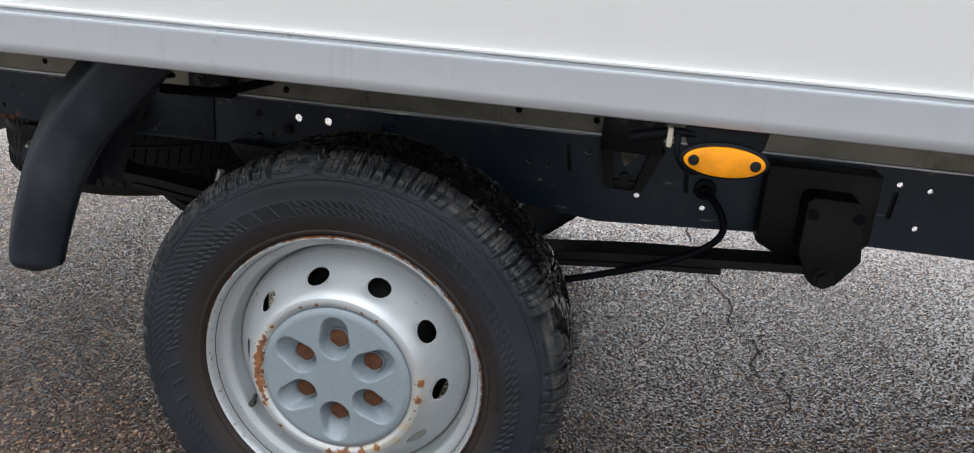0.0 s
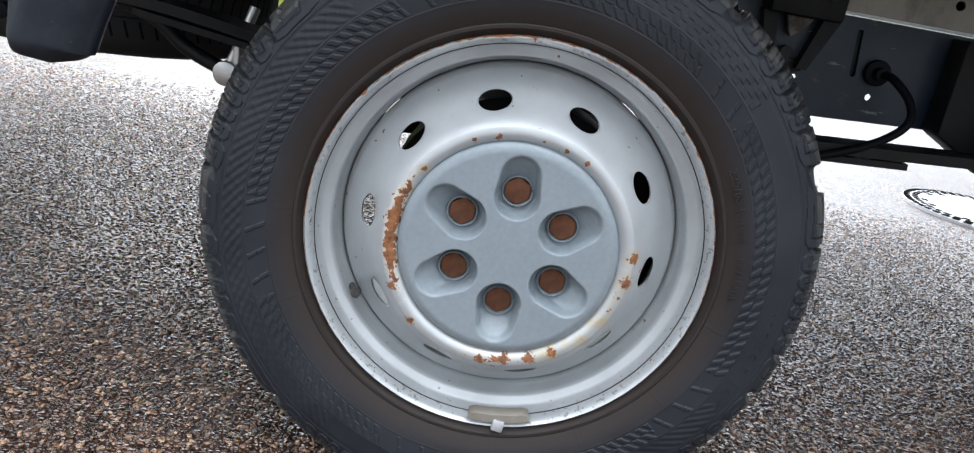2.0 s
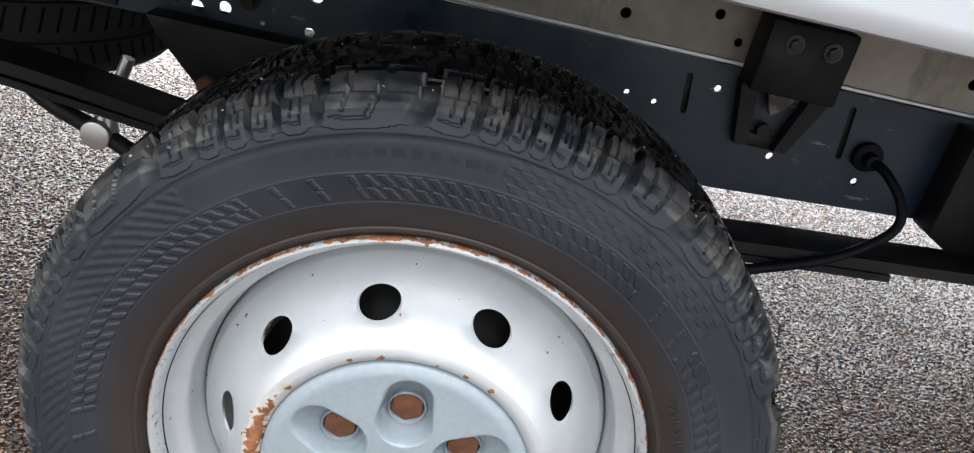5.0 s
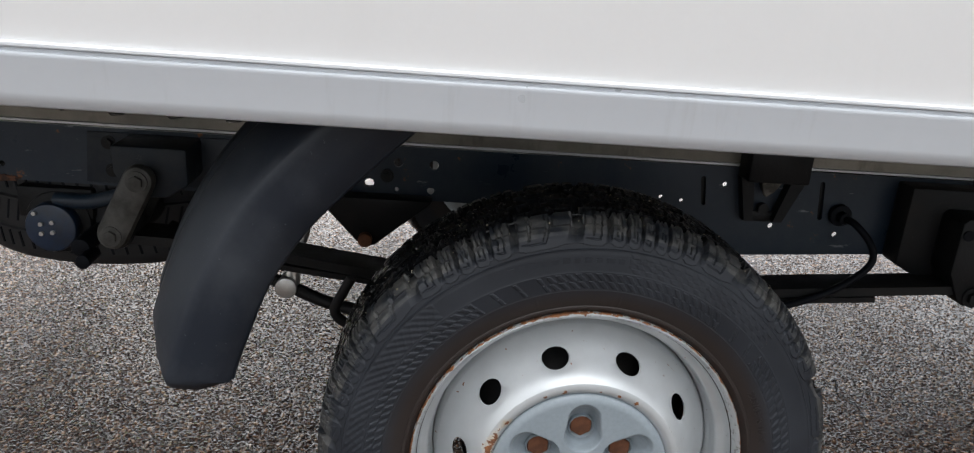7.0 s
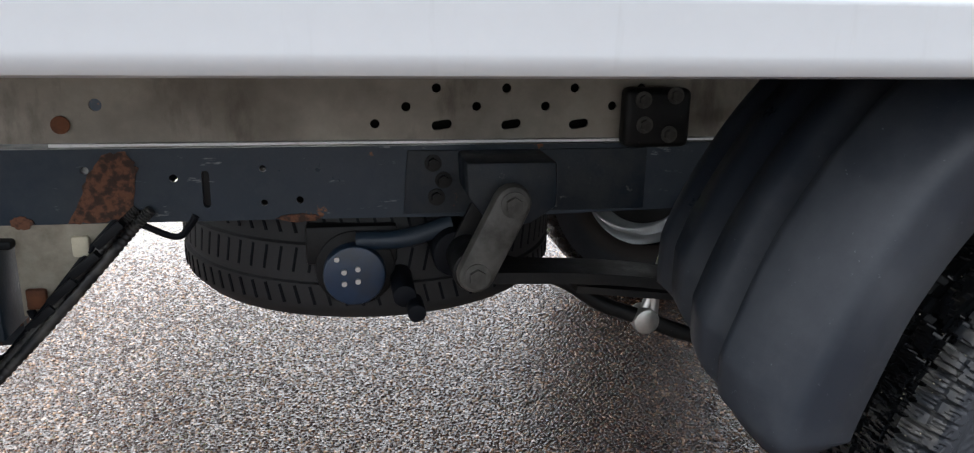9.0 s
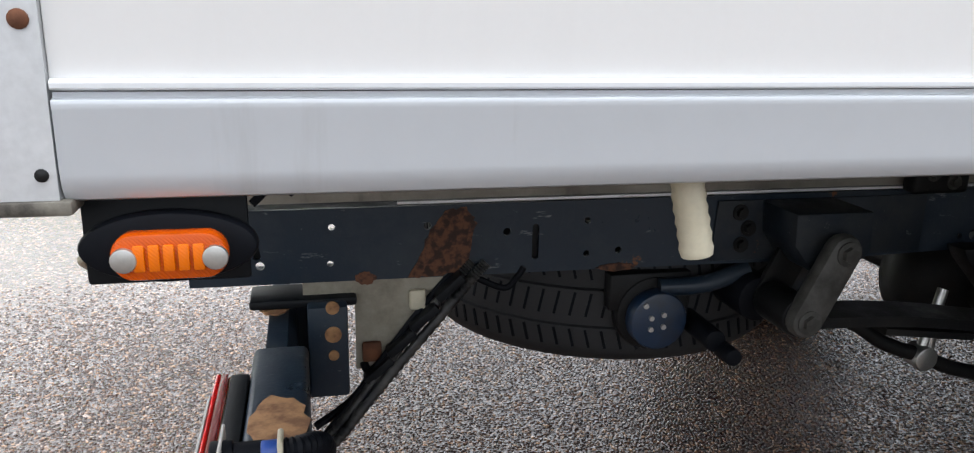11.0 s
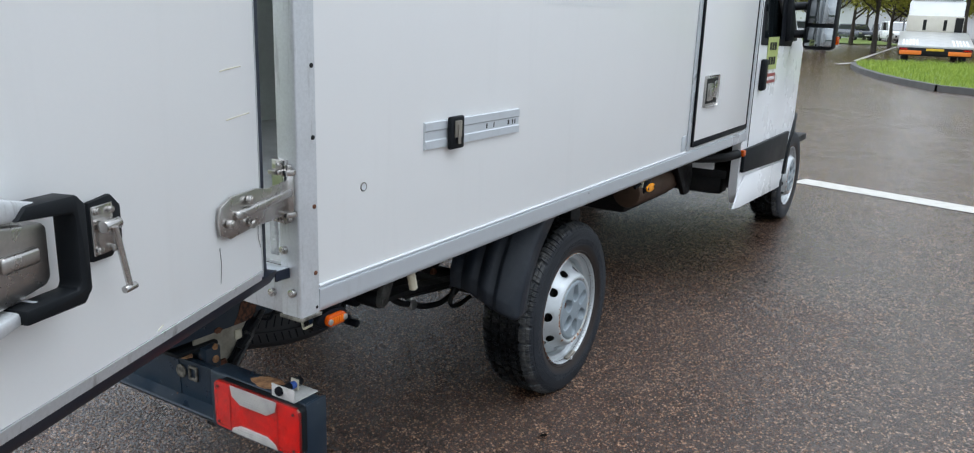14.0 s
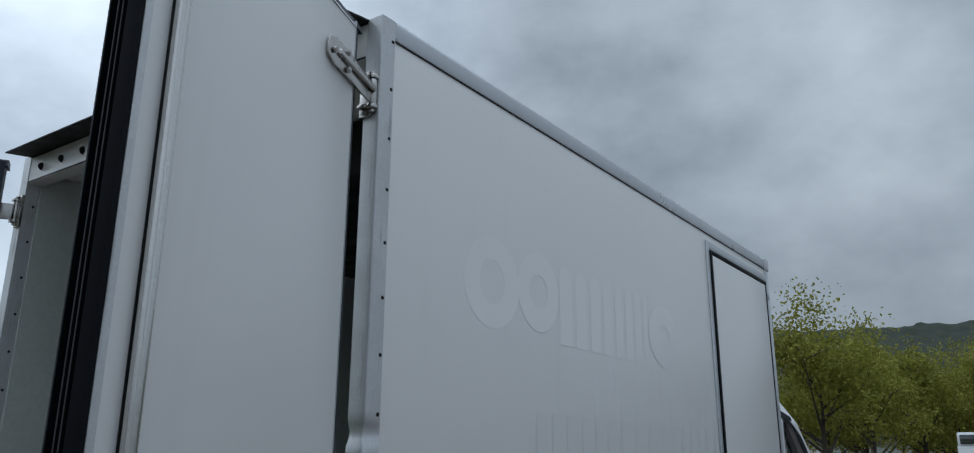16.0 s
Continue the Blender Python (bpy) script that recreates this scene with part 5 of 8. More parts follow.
# ---- open rear doors
def rear_door(mirror, name, label):
    """A door leaf in its own space: x runs to the hinge, y into the leaf, z up."""
    s = -1 if mirror else 1
    d = part(name, box(-0.800, 0.0, *sorted((0.0, s * 0.062)), 0.959, 2.857, 0.002), M_WHITE, van, label)
    if mirror:
        d.matrix_basis = pose(-1.727, W + 0.02, 0, 0, 0, -20 - 12)
    else:
        d.matrix_basis = pose(-1.727, -0.02, 0, 0, 0, 20)
    Y = lambda a, b: sorted((s * a, s * b))
    # aluminium edge strips, bevelled
    def strip(poly, axis, a, b):
        return prism([(u, s * v) if axis == 'z' else (s * u, v) for u, v in poly], axis, a, b)
    part("edge_profile", strip([(-0.002, 0.9585), (0.003, 0.938), (0.062, 0.938), (0.062, 0.9585)], 'x', -0.800, 0.0), M_ALU, d)
    part("edge_profile", strip([(0.0005, -0.002), (0.024, 0.012), (0.024, 0.062), (0.0005, 0.062)], 'z', 0.946, 2.878), M_ALU, d)
    part("edge_profile", strip([(-0.002, 2.8575), (0.012, 2.880), (0.062, 2.880), (0.062, 2.8575)], 'x', -0.800, 0.0), M_ALU, d)
    part("edge_profile", strip([(-0.8005, -0.002), (-0.809, 0.006), (-0.809, 0.062), (-0.8005, 0.062)], 'z', 0.93, 2.878), M_ALU, d)
    # rubber seals all round
    part("door_seal", strip([(0.005, 0.9375), (0.010, 0.923), (0.022, 0.907), (0.060, 0.901), (0.085, 0.915), (0.085, 0.932), (0.0625, 0.9375)], 'x', -0.825, 0.072), M_SEAL, d, "black rubber door seal")
    part("door_seal", strip([(0.0245, 0.014), (0.052, 0.018), (0.070, 0.05), (0.066, 0.085), (0.03, 0.085), (0.0245, 0.0625)], 'z', 0.941, 2.90), M_SEAL, d, "black rubber door seal")
    part("door_seal", strip([(0.014, 2.8805), (0.022, 2.905), (0.070, 2.91), (0.085, 2.88), (0.0625, 2.8805)], 'x', -0.825, 0.075), M_SEAL, d, "black rubber door seal")
    # leading edge: a flat rubber face, then three lips with deep grooves between
    ridge = [(-0.8095, 0.007), (-0.822, 0.007), (-0.824, 0.010), (-0.824, 0.031), (-0.816, 0.033), (-0.816, 0.036), (-0.8245, 0.0372), (-0.8245, 0.0388), (-0.815, 0.040), (-0.815, 0.044), (-0.826, 0.0452), (-0.826, 0.0468), (-0.815, 0.048), (-0.815, 0.058), (-0.829, 0.0595), (-0.829, 0.063), (-0.8095, 0.066)]
    part("door_seal", strip(ridge, 'z', 0.90, 2.91), M_RUBBER, d, "black ribbed rubber door seal")
    for a, v in ((-0.8247, 0.0372), (-0.8262, 0.0452), (-0.8292, 0.0597)):
        part("seal_lip", strip([(a - 0.0012, v), (a - 0.0012, v + 0.0022), (a, v + 0.0022), (a, v)], 'z', 0.902, 2.908), M_LIP, d, "worn grey lip of the seal")
    part("inner_face", box(-0.798, -0.003, *Y(0.0625, 0.075), 0.96, 2.85, 0.002), M_INSIDE, d)
    return d


door = rear_door(False, "rear_door", "white rear door swung open, with steel fittings")
door2 = rear_door(True, "rear_door", "white rear door on the far side, swung open")


def hinge(d, z, s=1):
    """A pressed stainless strap hinge, from the leaf round to the corner post."""
    y = lambda v: s * v
    leaf = [(-0.172, z + 0.002), (-0.165, z + 0.030), (-0.125, z + 0.042), (-0.030, z + 0.040), (0.020, z + 0.030), (0.112, z + 0.030), (0.112, z - 0.040), (0.030, z - 0.040), (-0.04, z - 0.034), (-0.135, z - 0.036), (-0.168, z - 0.022)]
    bm = prism(leaf, 'y', *sorted((y(-0.010), y(-0.004))), 0.0015)
    add_box(bm, -0.12, 0.11, *sorted((y(-0.021), y(-0.009))), z - 0.006, z + 0.014, 0.006, 3)
    h = part("hinge", bm, M_STEEL, d, "pressed stainless steel strap hinge")
    bm = bmesh.new()
    add_cyl(bm, (0.118, y(-0.006), z), 'z', 0.013, 0.078, 24, bevel=0.001)
    for k in (-1, 1):
        add_cyl(bm, (0.118, y(-0.006), z + k * 0.046), 'z', 0.017, 0.012, 20, bevel=0.002)
        add_cyl(bm, (0.118, y(-0.006), z + k * 0.056), 'z', 0.008, 0.012, 12, bevel=0.001)
    part("hinge_pin", bm, M_STEEL, h)
    sb = socket_bolt('y', 0.0085, M_STEEL)
    for x, zz in ((-0.070, z + 0.026), (-0.066, z - 0.022), (-0.146, z - 0.004)):
        o = part("hinge_bolt", sb, None, h)
        o.location = (x, y(-0.013), zz)
        o.rotation_euler = (0, 0, 0 if s > 0 else math.pi)


for z in (1.098, 2.716):
    hinge(door, z)
    hinge(door2, z, -1)
    # the hinge's foot on the post
    for yy, k in ((0.0, 1), (W, -1)):
        bm = bmesh.new()
        add_box(bm, -1.617, -1.6055, *sorted((yy + k * 0.022, yy + k * 0.062)), z - 0.07, z + 0.07, 0.002)
        for q in (-0.057, 0.057):
            add_cyl(bm, (-1.621, yy + k * 0.042, z + q), 'x', 0.009, 0.010, 16, bevel=0.001)
            add_cyl(bm, (-1.6265, yy + k * 0.042, z + q), 'x', 0.0055, 0.003, 6)
        for q in (-0.046, 0.046):
            add_box(bm, -1.640, -1.616, *sorted((yy + k * 0.020, yy + k * 0.050)), z + q - 0.005, z + q + 0.005, 0.002)
        part("hinge_foot", bm, M_STEEL, van)

# lock of the near door
part("lock_rod", cyl((-0.750, -0.0225, 2.06), 'z', 0.0130, 1.64, 28), M_ROD, door, "stainless steel lock rod")
# black strip that draws the shade between rod and door skin
part("rod_gap_shade", box(-0.752, -0.732, -0.0045, -0.0005, 1.255, 2.855, 0.001), M_UNDER, door, "dark strip for the shaded gap behind the lock rod")
bm = bmesh.new()
add_cyl(bm, (-0.752, -0.022, 1.235), 'z', 0.020, 0.012, 28, bevel=0.002)
add_cyl(bm, (-0.752, -0.022, 1.20), 'z', 0.0175, 0.06, 28, bevel=0.002)
add_box(bm, -0.79, -0.71, -0.006, -0.001, 1.09, 1.25, 0.002)
part("rod_bearing", bm, M_STEEL, door)
bm = prism([(-0.775, 1.115), (-0.627, 1.135), (-0.619, 1.143), (-0.619, 1.209), (-0.626, 1.216), (-0.775, 1.236)], 'y', -0.036, -0.004, 0.004)
add_box(bm, -0.700, -0.638, -0.043, -0.034, 1.168, 1.190, 0.006, 3)
add_box(bm, -0.722, -0.706, -0.041, -0.034, 1.150, 1.205, 0.004, 2)
part("lock_case", bm, M_STEEL, door, "embossed stainless lock case")
bm = prism([(-0.78, 1.240), (-0.640, 1.226), (-0.640, 1.245), (-0.70, 1.262), (-0.78, 1.268)], 'y', -0.052, -0.008, 0.006)
part("handle_arm", prism([(-0.78, 1.112), (-0.652, 1.124), (-0.652, 1.110), (-0.78, 1.086)], 'y', -0.048, -0.008, 0.005), M_ALU, door, "brushed aluminium handle arm")
part("handle_arm", bm, M_ALU, door, "brushed aluminium handle arm")
bm = bmesh.new()
prism([(-0.69, 1.232), (-0.672, 1.248), (-0.588, 1.245), (-0.572, 1.230), (-0.572, 1.114), (-0.588, 1.098), (-0.69, 1.104), (-0.69, 1.124), (-0.597, 1.121), (-0.593, 1.128), (-0.593, 1.216), (-0.597, 1.222)], 'y', -0.058, -0.022, 0.004, bm)
part("handle_grip", bm, M_PLASTIC, door, "black plastic handle grip")
bm = prism([(-0.508, 1.126), (-0.466, 1.124), (-0.440, 1.146), (-0.440, 1.196), (-0.460, 1.216), (-0.508, 1.212)], 'y', -0.0095, -0.001, 0.002)
part("keeper_base", bm, M_PLASTIC, door, "black plastic backing plate")
bm = bmesh.new()
add_box(bm, -0.506, -0.462, -0.013, -0.0085, 1.134, 1.206, 0.002)
for x, z in ((-0.499, 1.199), (-0.470, 1.196), (-0.499, 1.142), (-0.470, 1.139)):
    add_cyl(bm, (x, -0.016, z), 'y', 0.005, 0.006, 12, bevel=0.001)
add_cyl(bm, (-0.484, -0.024, 1.177), 'x', 0.009, 0.034, 16, bevel=0.001)
add_box(bm, -0.495, -0.472, -0.030, -0.013, 1.166, 1.186, 0.003)
tube([(-0.488, -0.034, 1.176), (-0.481, -0.037, 1.130), (-0.474, -0.040, 1.084)], 0.0048, 10, bm=bm)
add_cyl(bm, (-0.474, -0.040, 1.082), 'x', 0.0055, 0.026, 12, bevel=0.001)
part("lock_keeper", bm, M_STEEL, door, "steel lock keeper with hanging pin")
bm = tube([(-0.160, -0.0006, 1.050), (-0.1575, -0.0008, 1.02), (-0.161, -0.0001, 0.982)], 0.0006, 6)
part("scratch", tube([(-0.012, -0.0006, 1.062), (-0.014, -0.0008, 1.035), (-0.004, -0.0001, 1.01)], 0.0006, 6), M_UNDER, door)
part("scratch", bm, M_SHACKLE, door, "dark scratches in the white skin")
for x0, x1, z in ((-0.13, -0.055, 1.372), (-0.115, -0.03, 1.283), (-0.36, -0.345, 0.968)):
    part("tar_mark", tube([(x0, 0, z - 0.003), ((x0 + x1) / 2, -0.0002, z), (x1, 0, z + 0.002)], 0.0012, 6), M_CREAM, door)

# ---- side door of the box
SD0, SD1 = 0.985, 1.955
sd = part("side_door", box(SD0 + 0.028, SD1 - 0.028, -0.012, -0.002, 0.918, 2.79, 0.004), M_WHITE, van, "white insulated side door of the box")
bm = bmesh.new()
add_box(bm, SD0 - 0.045, SD0 - 0.001, -0.007, -0.001, 0.88, 2.86, 0.002)
add_box(bm, SD0 - 0.045, SD1 + 0.02, -0.0065, -0.0015, 2.818, 2.86, 0.002)
part("door_frame", bm, M_SKIRT, sd)
bm = bmesh.new()
add_box(bm, SD0, SD0 + 0.026, -0.014, -0.001, 0.895, 2.812, 0.003)
add_box(bm, SD1 - 0.026, SD1 - 0.008, -0.014, -0.001, 0.895, 2.812, 0.003)
add_box(bm, SD0 + 0.0265, SD1 - 0.0265, -0.014, -0.001, 0.890, 0.916, 0.003)
add_box(bm, SD0 + 0.0265, SD1 - 0.0265, -0.014, -0.001, 2.792, 2.812, 0.003)
part("door_seal", bm, M_RUBBER, sd, "black rubber seal round the side door")
lat = part("latch", box(1.090, 1.300, -0.018, -0.0125, 1.075, 1.228, 0.012, 3), M_STEEL, sd, "recessed bright metal paddle latch")
bm = box(1.108, 1.284, -0.0195, -0.0185, 1.092, 1.212, 0.0)
part("latch_recess", bm, M_UNDER, lat)
bm = box(1.120, 1.215, -0.024, -0.020, 1.105, 1.19, 0.003)
add_box(bm, 1.132, 1.205, -0.031, -0.0245, 1.125, 1.165, 0.005)
add_box(bm, 1.225, 1.272, -0.023, -0.020, 1.115, 1.20, 0.003)
part("paddle", bm, M_STEEL, lat)
many("door_hinge", mesh_of("door_hinge", box(-0.015, 0.015, -0.020, -0.006, -0.02, 0.02, 0.004), M_ALU), sd, [(SD1 + 0.003, 0, z) for z in (1.30, 2.05, 2.72)])
part("kick_plate", box(0.868, 0.928, -0.0035, -0.0005, 0.885, 0.955, 0.001), M_SKIRT, van, "small grey cover plate")

# ---- load-rail strip and hole on the side
strip = part("side_track", prism([(-0.0005, 1.136), (-0.008, 1.138), (-0.008, 1.158), (-0.005, 1.161), (-0.005, 1.183), (-0.008, 1.186), (-0.008, 1.206), (-0.0005, 1.208)], 'x', -1.155, -0.676), M_SKIRT, van, "grey aluminium track screwed to the side")
bm = box(-1.06, -0.995, -0.022, -0.0085, 1.128, 1.216, 0.005)
part("track_stop", bm, M_PLASTIC, strip, "black plastic stop on the track")
bm = box(-1.045, -1.012, -0.026, -0.0222, 1.16, 1.205, 0.003)
add_box(bm, -1.035, -1.022, -0.030, -0.0262, 1.142, 1.195, 0.002)
part("stop_lever", bm, M_ALU_DIRTY, strip)
for x, w_ in ((-0.86, 0.006), (-0.82, 0.004), (-0.74, 0.008), (-0.715, 0.005), (-0.70, 0.004)):
    part("track_mark", box(x, x + w_, -0.0056, -0.005, 1.165, 1.179, 0), M_UNDER, strip)
part("plug_hole", lathe([(0.0, -0.0008), (0.006, -0.0008), (0.0085, -0.0015), (0.0105, -0.0015), (0.0105, 0.001)], 20), M_BEAD, van).location = (-1.389, 0, 1.078)
part("hole_rim", lathe([(0.0085, -0.0017), (0.0105, -0.0020), (0.0112, -0.0012), (0.0112, 0.001)], 20), M_DIRTY_GREY, van).location = (-1.389, 0, 1.078)

# ---- under the box: sub-frame beam and chassis rail
def upright(name, outline, holes, y, thick, material, label="", parent=None):
    me = plate(name, outline, holes, thick, material, Matrix.Translation((0, y, 0)) @ UPRIGHT)
    me.flip_normals()
    return part(name, me, None, parent or van, label)


BEAM_HOLES = [(-1.524, 0.726, 0.0085), (-1.238, 0.713, 0.0085), (-0.31, 0.679, 0.0075), (-0.10, 0.70, 0.0075), (0.18, 0.69, 0.0075), (0.30, 0.715, 0.007), (0.335, 0.685, 0.006), (0.66, 0.70, 0.008), (0.72, 0.725, 0.006)]
for k in range(4):
    x = -0.827 + k * 0.1008
    BEAM_HOLES += [(x, 0.709, 0.0068), (x + 0.043, 0.735, 0.0068)]
    BEAM_HOLES += [(x - 0.044, 0.685, 0.0068)] if k == 0 else [(x - 0.052 + 0.002, 0.683, 0.0068, 0.016, 8)]
beam = upright("subframe_beam", [(-1.573, 0.662), (XF - 0.01, 0.662), (XF - 0.01, 0.806), (-1.573, 0.806)], BEAM_HOLES, 0.606, 0.005, M_ALU_DIRTY, "dirty aluminium sub-frame beam with drilled holes")
bm = box(-1.573, XF - 0.01, 0.6115, 0.665, 0.662, 0.667, 0.001)
add_box(bm, -1.573, XF - 0.01, 0.6115, 0.665, 0.801, 0.806, 0.001)
part("beam_flange", bm, M_ALU_DIRTY, beam)
bm = bmesh.new()
add_cyl(bm, (-1.283, 0.604, 0.687), 'y', 0.012, 0.004, 20)
part("rust_spot", bm, M_RUST, beam)
# dark sheet added behind the beam so that its holes look black
part("hole_backing", box(-0.92, 0.85, 0.660, 0.664, 0.668, 0.800, 0.001), M_UNDER, beam)
part("beam_edge", box(-1.30, XF - 0.01, 0.600, 0.606, 0.6575, 0.6615, 0.0005), M_ALU, beam, "bright bare edge of the beam")

FRAME_HOLES = [(-1.541, 0.602, 0.0110), (-1.557, 0.6285, 0.0048, 0.010, 0), (-1.490, 0.606, 0.0052, 0.028, 100), (-1.522, 0.580, 0.0048), (-1.484, 0.579, 0.0058), (-1.389, 0.629, 0.0046), (-1.392, 0.578, 0.0042), (-1.259, 0.626, 0.0055), (-1.257, 0.578, 0.0055),
               (-1.146, 0.613, 0.0058), (-1.104, 0.597, 0.0052, 0.042, 90), (-1.027, 0.625, 0.0048), (-1.027, 0.576, 0.0048), (-0.978, 0.579, 0.0052),
               (-0.368, 0.626, 0.0085), (-0.368, 0.577, 0.0085), (-0.332, 0.583, 0.0085), (-0.394, 0.576, 0.0045), (-0.281, 0.624, 0.0085), (-0.282, 0.574, 0.004), (-0.216, 0.623, 0.0085), (-0.22, 0.575, 0.0065),
               (0.289, 0.606, 0.0045, 0.048, 98), (0.328, 0.621, 0.005), (0.21, 0.59, 0.004), (0.519, 0.600, 0.0048, 0.066, 96), (0.43, 0.545, 0.0055), (0.559, 0.535, 0.0055), (0.25, 0.585, 0.004), (0.235, 0.555, 0.004),
               (0.906, 0.626, 0.0055), (0.900, 0.585, 0.0048, 0.045, 84), (0.96, 0.62, 0.005), (0.95, 0.545, 0.0055), (1.05, 0.60, 0.0055), (1.12, 0.55, 0.0055)]
low = [(-1.575, 0.553), (-1.0, 0.551), (-0.62, 0.548), (-0.3, 0.556), (0.05, 0.553), (0.20, 0.500), (0.36, 0.482), (0.66, 0.500), (1.3, 0.498), (3.3, 0.498), (4.3, 0.498)]
frame_rail = upright("chassis_rail", low + [(4.3, 0.655), (-1.575, 0.655)], FRAME_HOLES, 0.600, 0.006, M_CHASSIS, "dark blue painted chassis rail with holes and scratches")
bm = bmesh.new()
for (x0, z0), (x1, z1) in zip(low, low[1:]):
    v = [bm.verts.new(p) for p in ((x0, 0.6065, z0), (x1, 0.6065, z1), (x1, 0.665, z1), (x0, 0.665, z0), (x0, 0.6065, z0 + 0.006), (x1, 0.6065, z1 + 0.006), (x1, 0.665, z1 + 0.006), (x0, 0.665, z0 + 0.006))]
    for q in ((0, 1, 2, 3), (7, 6, 5, 4), (0, 4, 5, 1), (1, 5, 6, 2), (2, 6, 7, 3), (3, 7, 4, 0)):
        bm.faces.new([v[i] for i in q])
add_box(bm, -1.575, 4.3, 0.6065, 0.665, 0.649, 0.655)
part("rail_flange", bm, M_CHASSIS, frame_rail)
part("chassis_rail", box(-1.575, 4.3, W - 0.606, W - 0.600, 0.52, 0.655, 0.001), M_CHASSIS, van, "dark blue painted chassis rail on the far side")
for x in (-1.2, -0.45, 0.55, 1.7):
    part("cross_tube", box(x - 0.03, x + 0.03, 0.666, W - 0.607, 0.58, 0.645, 0.004), M_CHASSIS, van)
# dark plates added behind the slots to keep the bright ground from showing
for x, z0, z1 in ((-1.104, 0.56, 0.64), (-1.490, 0.585, 0.63), (0.289, 0.565, 0.645), (0.519, 0.56, 0.645), (0.900, 0.55, 0.62)):
    part("slot_backing", box(x - 0.016, x + 0.016, 0.6065, 0.612, z0, z1, 0.001), M_UNDER, frame_rail)
# flakes of rust on the rail
def blotch(cx, cz, rx, rz, seed, y=0.5985, n=26, skew=0.0):
    rnd = random.Random(seed)
    pts = []
    for i in range(n):
        a = 2 * math.pi * i / n
        k = 1 + rnd.uniform(-0.16, 0.16)
        pts.append((cx + rx * k * math.cos(a) + skew * rz * math.sin(a), cz + rz * k * math.sin(a)))
    return prism(pts, 'y', y - 0.0006, y + 0.0014)


def flake(corners, seed, y=0.5985, steps=9):
    """A patch with straight main edges, frayed."""
    rnd = random.Random(seed)
    pts = []
    for (x0, z0), (x1, z1) in zip(corners, corners[1:] + corners[:1]):
        for i in range(steps):
            t = i / steps
            pts.append((x0 + (x1 - x0) * t + rnd.uniform(-0.003, 0.003), min(z0 + (z1 - z0) * t + rnd.uniform(-0.002, 0.002), 0.6545)))
    return prism(pts, 'y', y - 0.0006, y + 0.0014)


part("rust_patch", flake([(-1.285, 0.553), (-1.245, 0.554), (-1.206, 0.560), (-1.191, 0.630), (-1.205, 0.650), (-1.236, 0.648), (-1.262, 0.605)], 3, steps=6), M_SCAB, frame_rail, "flaking brown rust patch")
part("rust_patch", blotch(-1.545, 0.612, 0.03, 0.022, 5), M_SCAB, frame_rail, "brown rust patch round the end holes")
part("rust_patch", blotch(-1.345, 0.5555, 0.014, 0.009, 6), M_SCAB, frame_rail)
part("rust_patch", blotch(-0.98, 0.553, 0.03, 0.006, 8), M_SCAB, frame_rail)
part("rail_overlap", prism([(-0.832, 0.5555), (-0.47, 0.5555), (-0.47, 0.648), (-0.826, 0.648)], 'y', 0.5955, 0.5992, 0.001), M_HANGER, frame_rail, "blue-black stiffening plate on the rail")
many("rail_bolt", hex_bolt(0.008, 0.009, M_UNDER), frame_rail, [(x, 0.5945, z) for x, z in ((-0.79, 0.63), (-0.775, 0.605), (-0.785, 0.58), (-0.30, 0.60))])

# hanger, shackle and leaf spring
part("spring_hanger", prism([(-0.755, 0.648), (-0.63, 0.648), (-0.628, 0.585), (-0.665, 0.560), (-0.72, 0.560), (-0.752, 0.60)], 'y', 0.505, 0.5985, 0.006), M_HANGER, van, "blue-black welded spring hanger")
sh_t, sh_b = Vector((-0.698, 0.482, 0.600)), Vector((-0.745, 0.482, 0.503))
d_ = (sh_b - sh_t).normalized()
nrm = Vector((-d_.z, 0, d_.x))
poly = []
for c, a0, a1 in ((sh_t, 180, 0), (sh_b, 360, 180)):
    for i in range(9):
        a = radians(a0 + (a1 - a0) * i / 8)
        p = c - d_ * 0.026 * math.sin(a) + nrm * 0.026 * math.cos(a) if c is sh_t else c + d_ * 0.026 * -math.sin(a) + nrm * 0.026 * math.cos(a)
        poly.append((p.x, p.z))
shackle = part("spring_shackle", prism(poly, 'y', 0.462, 0.490, 0.010), M_SHACKLE, van, "grey dirt-caked spring shackle")
part("spring_shackle", prism(poly, 'y', 0.565, 0.575, 0.002), M_UNDER, van)
many("shackle_bolt", hex_bolt(0.0115, 0.008, M_SHACKLE), shackle, [(c.x, 0.461, c.z) for c in (sh_t, sh_b)])
bm = cyl((sh_b.x, 0.522, sh_b.z), 'y', 0.030, 0.080, 24, bevel=0.003)
part("spring_eye", bm, M_UNDER, van)
bm = cyl((sh_b.x - 0.012, 0.620, sh_b.z - 0.004), 'y', 0.036, 0.10, 24, bevel=0.006)
part("rubber_bush", bm, M_RUBBER, van, "black rubber spring bush")


